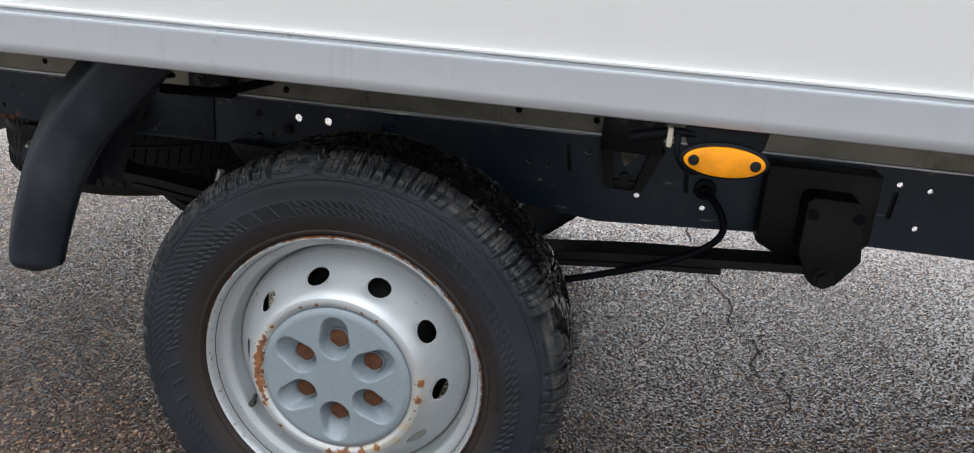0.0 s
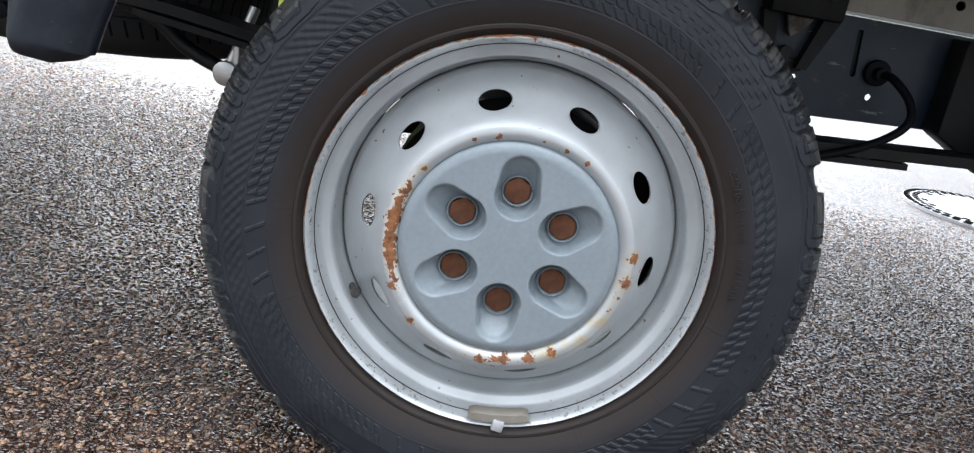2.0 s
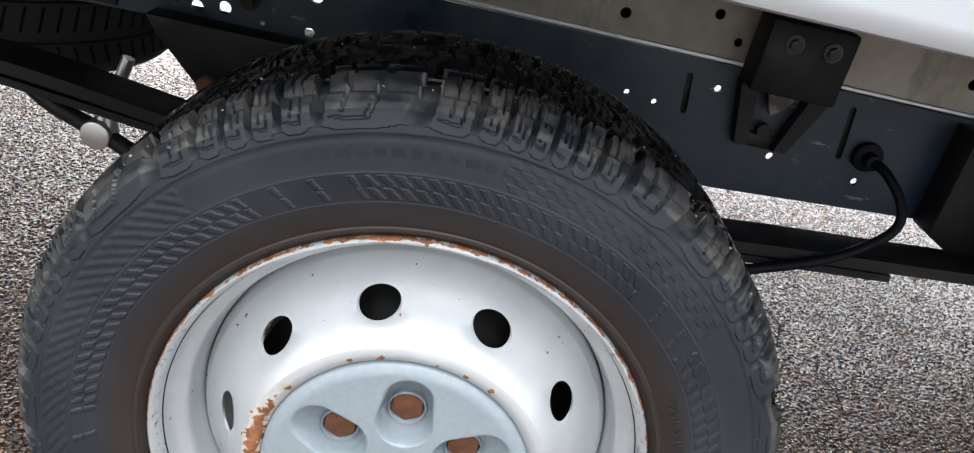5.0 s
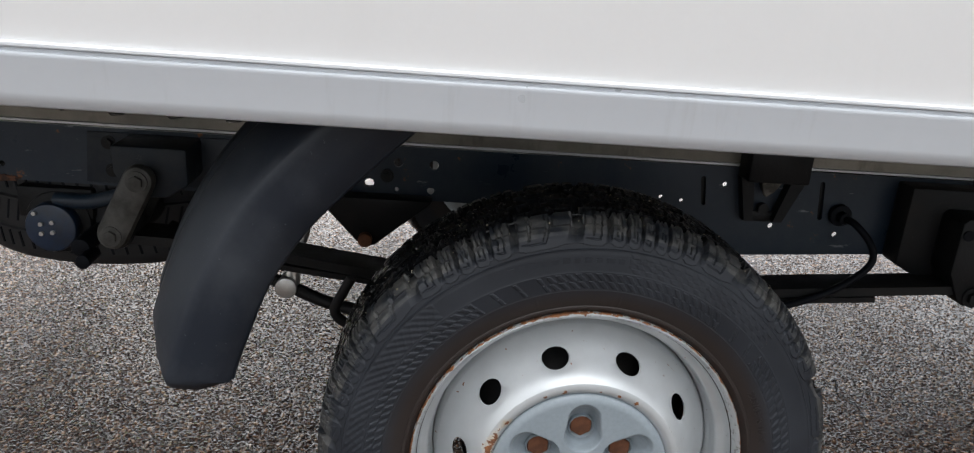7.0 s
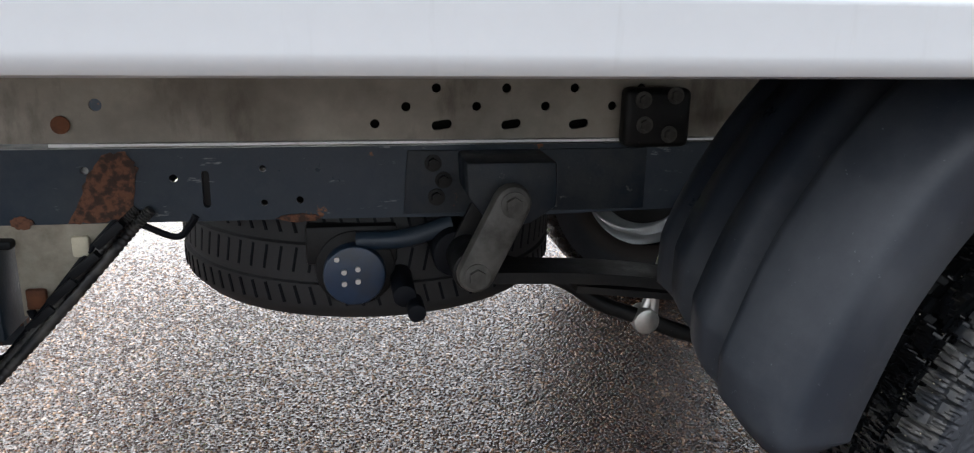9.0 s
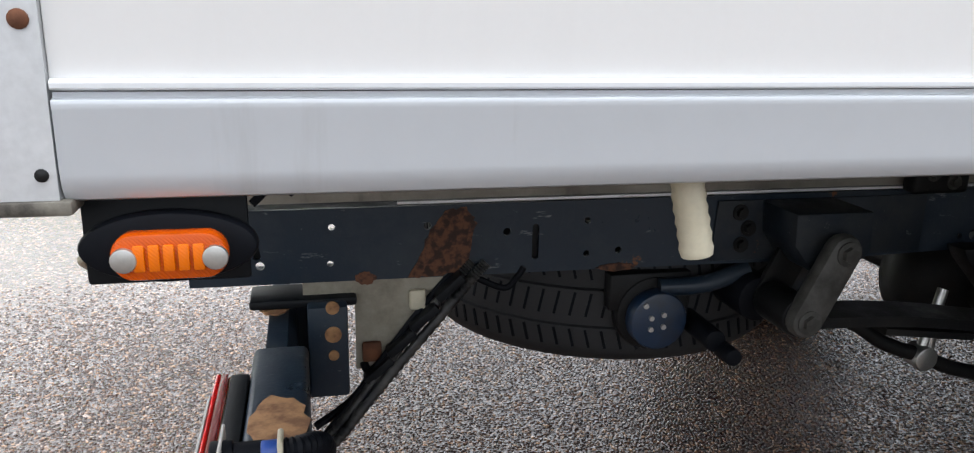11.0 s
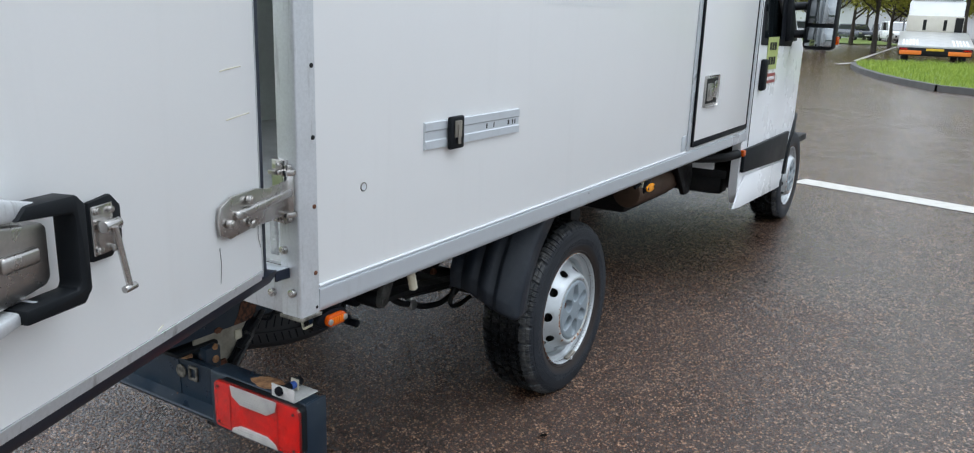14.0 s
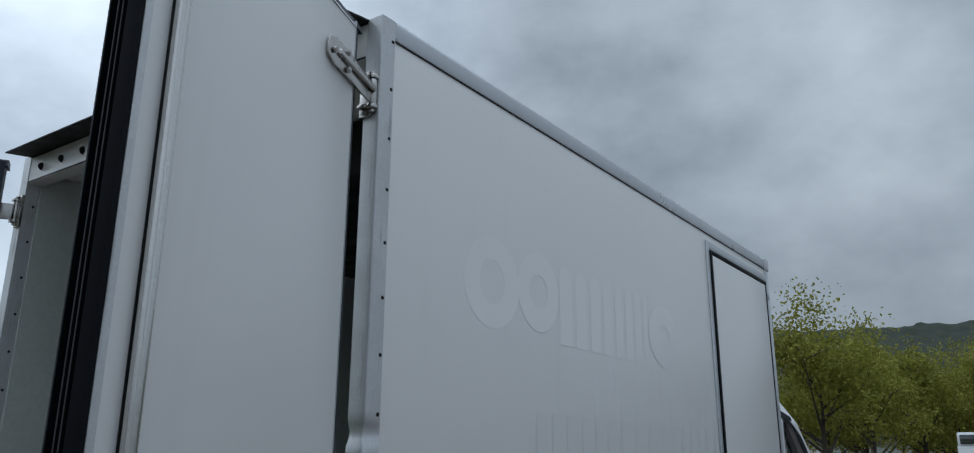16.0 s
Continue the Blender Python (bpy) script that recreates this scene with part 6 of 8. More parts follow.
def strap(pts, width, thick, y0, steps=10, bm=None):
    """A flat bar on edge-on line in x and z, width along y."""
    bm = bm or bmesh.new()
    line = smooth_line([(x, 0, z) for x, z in pts], steps)
    rows_ = []
    for i, c in enumerate(line):
        d = (line[min(i + 1, len(line) - 1)] - line[max(i - 1, 0)]).normalized()
        nn = Vector((-d.z, 0, d.x)) * thick / 2
        rows_.append([bm.verts.new((c.x + s * nn.x, y, c.z + s * nn.z)) for s, y in ((1, y0), (1, y0 + width), (-1, y0 + width), (-1, y0))])
    for a, b in zip(rows_, rows_[1:]):
        for k in range(4):
            bm.faces.new((a[k], a[(k + 1) % 4], b[(k + 1) % 4], b[k]))
    bm.faces.new(rows_[0])
    bm.faces.new(list(reversed(rows_[-1])))
    return bm


spring = part("leaf_spring", strap([(-0.74, 0.492), (-0.55, 0.482), (-0.33, 0.452), (-0.1, 0.425), (0.12, 0.425), (0.40, 0.452), (0.60, 0.466), (0.765, 0.478)], 0.07, 0.016, 0.485), M_UNDER, van, "dark curved leaf spring")
bm = strap([(-0.60, 0.470), (-0.33, 0.437), (-0.1, 0.410), (0.12, 0.410), (0.40, 0.436), (0.60, 0.450)], 0.07, 0.010, 0.485)
part("second_leaf", bm, M_UNDER, spring)
part("rear_axle", cyl((0, W / 2, 0.345), 'y', 0.045, W - 0.6, 24), M_UNDER, van, "black rear axle tube")
bm = bmesh.new()
bmesh.ops.create_uvsphere(bm, u_segments=24, v_segments=14, radius=0.15, matrix=Matrix.Translation((0, W / 2, 0.345)) @ Matrix.Diagonal((1, 0.8, 1, 1)))
part("differential", bm, M_UNDER, van, "black differential housing")

# dark block added ahead of the axle for brake parts, to darken the wheel's holes
arc = [(0.255 * math.cos(radians(a)), 0.336 + 0.255 * math.sin(radians(a))) for a in range(-32, 45, 7)]
arc += [(0.145 * math.cos(radians(a)), 0.336 + 0.145 * math.sin(radians(a))) for a in range(44, -33, -7)]
cal = part("brake_blocker", prism(arc, 'y', 0.262, 0.345, 0.006), M_UNDER, van, "grimy black block behind the holes of the wheel")
part("blocker_bolt", cyl((0.20, 0.258, 0.336), 'y', 0.012, 0.012, 16, bevel=0.002), M_RUST, cal)

# front bracket of the spring
fb = part("spring_bracket", prism([(0.66, 0.65), (0.86, 0.65), (0.86, 0.52), (0.845, 0.50), (0.80, 0.452), (0.765, 0.445), (0.745, 0.455), (0.66, 0.50)], 'y', 0.545, 0.5985, 0.004), M_UNDER, van, "black pressed front spring bracket")
bm = prism([(0.725, 0.606), (0.735, 0.615), (0.81, 0.615), (0.82, 0.606), (0.835, 0.505), (0.80, 0.455), (0.765, 0.448), (0.75, 0.46), (0.725, 0.51)], 'y', 0.478, 0.546, 0.004)
part("bracket_cheek", bm, M_UNDER, fb)
many("bracket_plug", mesh_of("bracket_plug", cyl((0, 0, 0), 'y', 0.010, 0.003, 16), M_RUBBER), fb, [(0.738, 0.4765, 0.585), (0.815, 0.4765, 0.585)])
bm = bmesh.new()
bolt_head(bm, (0.777, 0.476, 0.468), 'y', 0.0125, 0.010)
part("bracket_bolt", bm, M_UNDER, fb)

# body mount on the beam with its V brace
mount = part("body_mount", box(0.350, 0.465, 0.548, 0.6055, 0.640, 0.735, 0.005), M_UNDER, van, "black steel body mount with dusty bolts")
ME_MOUNT_BOLT = hex_bolt(0.008, 0.008, M_SHACKLE)
many("mount_bolt", ME_MOUNT_BOLT, mount, [(0.385, 0.547, 0.708), (0.435, 0.547, 0.708)])
part("mount_nut", prism([(0.385, 0.640), (0.43, 0.640), (0.415, 0.618), (0.40, 0.606), (0.393, 0.618)], 'y', 0.575, 0.59, 0.003), M_DIRTY_GREY, mount)
bm = prism([(0.348, 0.642), (0.372, 0.642), (0.383, 0.560), (0.366, 0.560)], 'y', 0.575, 0.5985)
prism([(0.445, 0.642), (0.472, 0.642), (0.438, 0.560), (0.421, 0.560)], 'y', 0.575, 0.5985, 0, bm)
add_box(bm, 0.368, 0.436, 0.590, 0.5985, 0.556, 0.575, 0.002)
add_cyl(bm, (0.402, 0.586, 0.583), 'y', 0.010, 0.012, 16)
part("v_brace", bm, M_UNDER, mount)
mount2 = part("body_mount", box(-0.515, -0.415, 0.572, 0.6055, 0.652, 0.738, 0.010, 3), M_UNDER, van, "black steel body mount with dusty bolts")
many("mount_bolt", ME_MOUNT_BOLT, mount2, [(x, 0.571, z) for x, z in ((-0.490, 0.722), (-0.442, 0.728), (-0.486, 0.686), (-0.448, 0.672))])
# bump-stop plate behind the tyre, with a hanging link
part("bump_stop_bracket", prism([(-0.420, 0.566), (-0.215, 0.566), (-0.222, 0.556), (-0.276, 0.512), (-0.318, 0.476), (-0.340, 0.476), (-0.353, 0.487), (-0.408, 0.545)], 'y', 0.558, 0.598, 0.004), M_UNDER, van, "black folded bump-stop bracket")
bm = cyl((-0.333, 0.553, 0.490), 'y', 0.013, 0.02, 16, bevel=0.003)
part("bump_bolt", bm, M_RUST, van)
bar = part("anti_roll_bar", tube([(-0.69, 0.60, 0.478), (-0.60, 0.57, 0.455), (-0.54, 0.56, 0.418), (-0.47, 0.555, 0.392), (-0.40, 0.55, 0.365), (-0.30, 0.54, 0.352), (-0.16, 0.56, 0.36), (-0.05, 0.62, 0.35)], 0.012, 14), M_UNDER, van, "black anti-roll bar")
bm = cyl((-0.472, 0.556, 0.392), 'y', 0.020, 0.036, 20, bevel=0.003)
add_cyl(bm, (-0.458, 0.556, 0.428), 'z', 0.009, 0.07, 14, m=None)
tube([(-0.472, 0.556, 0.40), (-0.455, 0.56, 0.45), (-0.44, 0.565, 0.50)], 0.0085, 12, bm=bm)
part("drop_link", bm, M_ZINC, bar, "zinc plated drop link")
bm = tube([(-0.345, 0.44, 0.46), (-0.36, 0.44, 0.43), (-0.372, 0.44, 0.40), (-0.355, 0.44, 0.378), (-0.31, 0.44, 0.372), (-0.22, 0.45, 0.375)], 0.009, 12)
part("brake_hose", bm, M_UNDER, van, "black hose to the axle")
# cable from the plug
bm = cyl((0.558, 0.5935, 0.576), 'y', 0.021, 0.013, 24, bevel=0.003)
add_cyl(bm, (0.558, 0.580, 0.575), 'y', 0.011, 0.022, 16, bevel=0.002)
plug = part("cable_plug", bm, M_RUBBER, van, "black rubber cable grommet")
part("cable", tube([(0.558, 0.578, 0.575), (0.568, 0.550, 0.572), (0.590, 0.525, 0.545), (0.592, 0.51, 0.515), (0.56, 0.50, 0.485), (0.49, 0.478, 0.456), (0.397, 0.474, 0.424), (0.30, 0.47, 0.398), (0.15, 0.47, 0.38)], 0.0068, 12), M_RUBBER, plug, "thick black cable")

# ---- side marker in front of the wheel (reflector) and at the rear corner
def ellipse(cx, cz, rx, rz, n=40):
    return [(cx + rx * math.cos(2 * math.pi * i / n), cz + rz * math.sin(2 * math.pi * i / n)) for i in range(n)]


refl = part("side_reflector", prism(ellipse(0.517, 0.7705, 0.053, 0.0225), 'y', 0.004, 0.016, 0.002), M_PLASTIC, van, "amber oval side reflector on a black base")
part("lens", prism(ellipse(0.517, 0.7705, 0.048, 0.0185), 'y', -0.003, 0.0045, 0.003), M_AMBER, refl, "amber ribbed lens")
many("screw", mesh_of("screw", cyl((0, 0, 0), 'y', 0.0065, 0.003, 16, bevel=0.001), M_UNDER), refl, [(0.481, -0.0035, 0.7705), (0.553, -0.0035, 0.7705)])
bm = prism([(0.468, 0.795), (0.476, 0.776), (0.49, 0.770), (0.545, 0.770), (0.562, 0.786), (0.566, 0.8075), (0.468, 0.8075)], 'y', 0.016, 0.026, 0.002)
part("reflector_bracket", bm, M_PLASTIC, refl)
part("tie_wrap", box(0.447, 0.454, 0.010, 0.036, 0.779, 0.803, 0.002), M_CREAM, refl)
bm = tube([(0.405, 0.03, 0.783), (0.425, 0.025, 0.789), (0.447, 0.022, 0.795)], 0.0075, 12)
tube([(0.447, 0.022, 0.796), (0.463, 0.018, 0.798), (0.480, 0.020, 0.797)], 0.0055, 10, bm=bm)
part("cable_connector", bm, M_RUBBER, refl)
part("marker_cable", tube([(0.460, 0.016, 0.795), (0.461, 0.012, 0.778), (0.466, 0.012, 0.764), (0.478, 0.016, 0.752), (0.49, 0.02, 0.750)], 0.0042, 10), M_RUBBER, refl)

mk = part("side_marker_lamp", prism(ellipse(-1.496, 0.780, 0.050, 0.0215), 'y', 0.004, 0.018, 0.004), M_RUBBER, van, "amber side marker lamp in an oval black rubber base")
part("marker_backing", box(-1.545, -1.452, 0.0185, 0.022, 0.755, 0.8075, 0.002), M_PLASTIC, mk)
stadium = [(-1.494 + s * (0.0195 + 0.0125 * math.cos(a)), 0.7785 + 0.0138 * math.sin(a)) for s, rng in ((1, range(-90, 91, 12)), (-1, range(90, -91, -12))) for a in [radians(q) for q in rng]]
lens = part("lens", prism(stadium, 'y', -0.009, 0.0042, 0.003), M_MARKER, mk, "amber lens with raised bars")
many("lens_bar", mesh_of("lens_bar", box(-0.0032, 0.0032, -0.0115, -0.0085, -0.0078, 0.0078, 0.0012), lens_material("bright_orange_lens", (0.85, 0.17, 0.001), depth=0.0002)), mk, [(-1.510 + i * 0.008, 0, 0.7785) for i in range(5)])
many("screw", mesh_of("screw", cyl((0, 0, 0), 'y', 0.0072, 0.004, 20, bevel=0.001), M_ZINC), mk, [(-1.518, -0.0105, 0.778), (-1.469, -0.0105, 0.778)], "bright screw head")
bm = tube([(-1.535, 0.02, 0.775), (-1.55, 0.03, 0.768), (-1.545, 0.05, 0.757), (-1.52, 0.08, 0.76)], 0.0028, 8)
part("marker_cable", bm, M_CREAM, mk, "yellow cable end")
bm = tube([(-1.45, 0.024, 0.80), (-1.435, 0.03, 0.812), (-1.425, 0.025, 0.806)], 0.0028, 8)
part("marker_cable", bm, M_RUBBER, mk)

# drain hose
bm = bmesh.new()
tube([(-1.161, 0.034, 0.81), (-1.158, 0.032, 0.79), (-1.154, 0.031, 0.772), (-1.150, 0.030, 0.752)], 0.0112, 20, 4, rib=0.0011, bm=bm)
part("drain_hose", bm, M_CREAM, van, "yellowed white ribbed drain hose")

# ---- mudguard behind the rear wheel
guard_line = [(-0.290, 0.862), (-0.360, 0.793), (-0.428, 0.718), (-0.480, 0.634), (-0.513, 0.548), (-0.530, 0.494), (-0.535, 0.460)]
SECT = [(-0.074, 0.084), (-0.078, 0.070), (-0.074, 0.059), (-0.045, 0.0535), (-0.018, 0.0505), (-0.009, 0.0505), (-0.003, 0.054), (0.006, 0.063), (0.026, 0.089), (0.042, 0.116), (0.044, 0.124), (0.034, 0.134), (0.034, 0.141), (0.050, 0.152), (0.056, 0.170), (0.056, 0.192), (0.042, 0.202), (0.042, 0.209), (0.058, 0.221), (0.060, 0.262), (0.046, 0.272), (0.046, 0.279), (0.058, 0.290), (0.052, 0.322), (0.0, 0.328)]


def guard_bm(line, inner=0.004):
    bm = bmesh.new()
    pts = smooth_line([(x, 0, z) for x, z in line], 10)
    rows_ = []
    for off in (0.0, inner):
        rr = []
        for i, c in enumerate(pts):
            d = (pts[min(i + 1, len(pts) - 1)] - pts[max(i - 1, 0)]).normalized()
            out = Vector((d.z, 0, -d.x))
            if out.x > 0:
                out = -out
            f = i / (len(pts) - 1)
            taper = 1 - 0.55 * max(0, (f - 0.78) / 0.22)
            foot = max(0, (f - 0.88) / 0.12)
            ring = []
            for nn, y in SECT:
                # the inner part ends higher than the outer tip
                g = f * (1 - 0.24 * min(max((y - 0.075) / 0.17, 0), 1)) * (len(pts) - 1)
                g0 = min(int(g), len(pts) - 2)
                c = pts[g0].lerp(pts[g0 + 1], g - g0)
                # the foot is rounded off at both edges
                k = (1 - 0.14 * foot * foot) if nn < 0 else taper
                lift = 0.020 * foot ** 2 * abs((nn * k + 0.024) / 0.05) ** 3
                ring.append(bm.verts.new((c.x + out.x * (nn * k - off), y + off * 0.6 + 0.010 * foot ** 3, c.z + out.z * (nn * k - off) + lift)))
            rr.append(ring)
        rows_.append(rr)
    for rr in rows_:
        for a, b in zip(rr, rr[1:]):
            for k in range(len(SECT) - 1):
                bm.faces.new((a[k], a[k + 1], b[k + 1], b[k]))
    a, b = rows_
    for i in range(len(a) - 1):
        bm.faces.new((a[i][0], a[i + 1][0], b[i + 1][0], b[i][0]))
        bm.faces.new((a[i][-1], b[i][-1], b[i + 1][-1], a[i + 1][-1]))
    for e in (0, -1):
        for k in range(len(SECT) - 1):
            bm.faces.new((a[e][k], b[e][k], b[e][k + 1], a[e][k + 1]))
    return bm


guard = part("mudguard", guard_bm(guard_line), M_GUARD, van, "dark grey plastic mudguard behind the rear wheel", angle=60)
part("guard_stay", tube([(-0.40, 0.30, 0.72), (-0.36, 0.42, 0.70), (-0.33, 0.58, 0.70)], 0.009, 10), M_UNDER, guard)

# ---- spare wheel under the tail
ME_SPARE = mesh_of("spare_tyre", lathe([(0.212, 0.0), (0.24, -0.012), (0.285, -0.012), (0.315, 0.0), (0.334, 0.02), (0.338, 0.03), (0.338, 0.062), (0.331, 0.064), (0.331, 0.074), (0.339, 0.076), (0.339, 0.125), (0.332, 0.127), (0.332, 0.137), (0.338, 0.139), (0.338, 0.17), (0.334, 0.18), (0.315, 0.2), (0.285, 0.212), (0.24, 0.212), (0.212, 0.20)], 96), M_TYRE_DUSTY)
spare = part("spare_wheel", mesh_of("spare_rim", lathe([(0.0, 0.09), (0.12, 0.09), (0.16, 0.11), (0.18, 0.14), (0.19, 0.18), (0.20, 0.01), (0.218, 0.0), (0.218, 0.2), (0.19, 0.2)], 64), M_RIM), None, van, "spare wheel hung flat under the tail")
spare.matrix_basis = Matrix.Translation((-0.87, 0.985, 0.568)) @ Matrix.Rotation(radians(-90), 4, 'X')
part("spare_tyre", ME_SPARE, None, spare, "dusty black spare tyre")
bm = bmesh.new()
for i in range(84):
    a = 2 * math.pi * i / 84
    for y0, y1, s in ((0.028, 0.058, 0.25), (0.08, 0.12, -0.2), (0.142, 0.172, 0.25)):
        add_box(bm, -0.0022, 0.0022, -0.5 * (y1 - y0), 0.5 * (y1 - y0), -0.003, 0.0012, 0, 1,
                Matrix.Rotation(a, 4, 'Y') @ Matrix.Translation((0, (y0 + y1) / 2, 0.3385)) @ Matrix.Rotation(s, 4, 'Z'))
part("tread_sipe", bm, M_RUBBER, spare)["kind"] = "stuff"
# winch of the spare wheel
bm = cyl((-0.905, 0.612, 0.462), 'y', 0.046, 0.03, 28, bevel=0.006)
M_WINCH = worn("deep_blue_paint", (0.008, 0.026, 0.060), (0.016, 0.020, 0.026), 0.38, 0, 24, 160, 0.8, 0.4, lo=0.45, hi=0.68)
winch = part("spare_winch", bm, M_WINCH, van, "blue-black spare wheel winch")
bm = cyl((-0.903, 0.640, 0.464), 'y', 0.060, 0.028, 28, bevel=0.006)
add_box(bm, -0.975, -0.84, 0.63, 0.66, 0.47, 0.53, 0.006)
part("winch_housing", bm, M_UNDER, winch, "black winch housing")
bm = cyl((-0.835, 0.600, 0.445), 'y', 0.017, 0.10, 18, bevel=0.003)
add_cyl(bm, (-0.82, 0.545, 0.430), 'y', 0.013, 0.05, 18, bevel=0.002)
part("winch_socket", bm, M_RUBBER, winch)
bm = tube([(-0.90, 0.62, 0.51), (-0.83, 0.61, 0.515), (-0.76, 0.61, 0.535)], 0.014, 12)
part("winch_tube", bm, M_CHASSIS, winch)
many("winch_screw", mesh_of("winch_screw", cyl((0, 0, 0), 'y', 0.004, 0.005, 10), M_ZINC), winch, [(x, 0.595, z) for x, z in ((-0.920, 0.470), (-0.900, 0.474), (-0.920, 0.452), (-0.900, 0.455), (-0.93, 0.49))])

# ---- rear bumper
bump_arm = part("bumper_arm", box(-1.488, -1.424, 0.112, 0.468, 0.350, 0.520, 0.008, 3), M_CHASSIS, van, "dark blue bumper arm with orange rust")
part("bumper_arm", box(-1.488, -1.424, W - 0.66, W - 0.112, 0.350, 0.520, 0.008, 3), M_CHASSIS, van, "dark blue bumper arm")
part("arm_end_plate", box(-1.492, -1.420, 0.100, 0.1115, 0.340, 0.524, 0.006, 2), M_CHASSIS, bump_arm, "blue-black end plate")
bm = prism([(-1.440, 0.372), (-1.440, 0.495), (-1.450, 0.510), (-1.475, 0.512), (-1.475, 0.506), (-1.455, 0.504), (-1.447, 0.494), (-1.447, 0.380), (-1.478, 0.364), (-1.486, 0.372), (-1.489, 0.368), (-1.480, 0.355)], 'y', 0.46, W - 0.46)
bumper = part("bumper_beam", bm, M_CHASSIS, van, "dark blue folded bumper beam with a lower lip")
bm = bmesh.new()
add_cyl(bm, (-1.452, 0.638, 0.456), 'x', 0.020, 0.006, 24, bevel=0.002)
part("bumper_hole", bm, M_DIRTY_GREY, bumper)
bm = bmesh.new()
for k in (0.572, 0.602):
    add_box(bm, -1.454, -1.447, k - 0.0035, k + 0.0035, 0.440, 0.480, 0.001)
for k in (0.442, 0.478):
    add_box(bm, -1.454, -1.447, 0.569, 0.605, k - 0.0035, k + 0.0035, 0.001)
part("tow_loop", bm, M_DIRTY_GREY, bumper)
part("bumper_step", box(-1.50, -1.358, 0.585, 0.655, 0.521, 0.534, 0.004), M_PLASTIC, bumper, "bent black cover strip")
def rust_top(cx, cy, rx, ry, z, seed):
    rnd = random.Random(seed)
    pts = [(cx + rx * (1 + rnd.uniform(-.12, .12)) * math.cos(2 * math.pi * i / 24), cy + ry * (1 + rnd.uniform(-.12, .12)) * math.sin(2 * math.pi * i / 24)) for i in range(24)]
    return prism(pts, 'z', z - 0.001, z + 0.0008)


part("rust_patch", rust_top(-1.455, 0.275, 0.029, 0.055, 0.5202, 2), M_SURFACE_RUST, bump_arm, "orange surface rust on the bumper arm")
part("rust_patch", rust_top(-1.468, 0.60, 0.02, 0.03, 0.5203, 4), M_SURFACE_RUST, bump_arm)
bm = prism([(0.645, 0.36), (0.652, 0.515), (0.672, 0.515), (0.672, 0.37)], 'x', -1.45, -1.38)
part("arm_bracket", bm, M_CHASSIS, bump_arm)
part("arm_plate", box(-1.425, -1.372, 0.56, 0.655, 0.40, 0.530, 0.004), M_CHASSIS, bump_arm, "blue-black bracket plate")
for z, r in ((0.492, 0.011), (0.462, 0.007), (0.530, 0.009)):
    part("rust_dot", cyl((-1.392, 0.5585, z), 'y', r, 0.004, 18), M_SURFACE_RUST, bump_arm)
gus = upright("gusset_plate", [(-1.43, 0.5525), (-1.215, 0.5525), (-1.235, 0.520), (-1.325, 0.42), (-1.36, 0.42), (-1.36, 0.532), (-1.43, 0.532)], [], 0.603, 0.006, M_GUSSET, "mud-crusted beige gusset plate below the rail")
part("clip_nut", box(-1.285, -1.262, 0.592, 0.6025, 0.506, 0.536, 0.004), M_CREAM, gus)
part("clip_nut", box(-1.352, -1.325, 0.592, 0.6025, 0.432, 0.462, 0.004), M_RUST, gus)
# tail lamp
def round_rect(y0, y1, z0, z1, r, n=5):
    out = []
    for cy, cz, a in ((y1 - r, z1 - r, 0), (y0 + r, z1 - r, 90), (y0 + r, z0 + r, 180), (y1 - r, z0 + r, 270)):
        out += [(cy + r * math.cos(radians(a + 90 * i / n)), cz + r * math.sin(radians(a + 90 * i / n))) for i in range(n + 1)]
    return out


LY0, LY1, LZ0, LZ1 = 0.100, 0.408, 0.389, 0.521
lamp = part("tail_lamp", prism(round_rect(LY0 + 0.002, LY1 - 0.002, LZ0 + 0.002, LZ1 - 0.002, 0.014), 'x', -1.5085, -1.489, 0.002), M_PLASTIC, van, "glossy red and clear tail lamp on the bumper arm")
# mirror bowls for the bulbs behind the red lens, on a dull backing
part("lamp_backing", prism(round_rect(LY0 + 0.006, LY1 - 0.006, LZ0 + 0.006, LZ1 - 0.006, 0.010), 'x', -1.5105, -1.5086), M_CREAM, lamp, "dull backing inside the lamp")
for yc in (LY0 + 0.050, LY1 - 0.050):
    bowl = part("bulb_bowl", lathe([(0.0, 0.0045), (0.016, 0.0035), (0.030, 0.0010), (0.036, -0.0010), (0.038, -0.0010), (0.038, 0.003)], 28), M_PAINT, lamp, "bright reflector bowl")
    bowl.matrix_basis = Matrix.Translation((-1.5125, yc, 0.452)) @ Matrix.Rotation(radians(-90), 4, 'Z')
red = part("red_lens", prism(round_rect(LY0, LY1, LZ0, LZ1, 0.015), 'x', -1.5245, -1.5185, 0.0025), M_RED, lamp, "glossy deep red lens")
red.visible_shadow = False
bm = bmesh.new()
for y0, y1, z0, z1 in ((LY0 + 0.012, LY1 - 0.012, LZ1 - 0.004, LZ1 - 0.0002), (LY0 + 0.012, LY1 - 0.012, LZ0 + 0.0002, LZ0 + 0.004), (LY0 + 0.0002, LY0 + 0.004, LZ0 + 0.010, LZ1 - 0.010), (LY1 - 0.004, LY1 - 0.0002, LZ0 + 0.010, LZ1 - 0.010)):
    add_box(bm, -1.5184, -1.5110, y0, y1, z0, z1, 0.001)
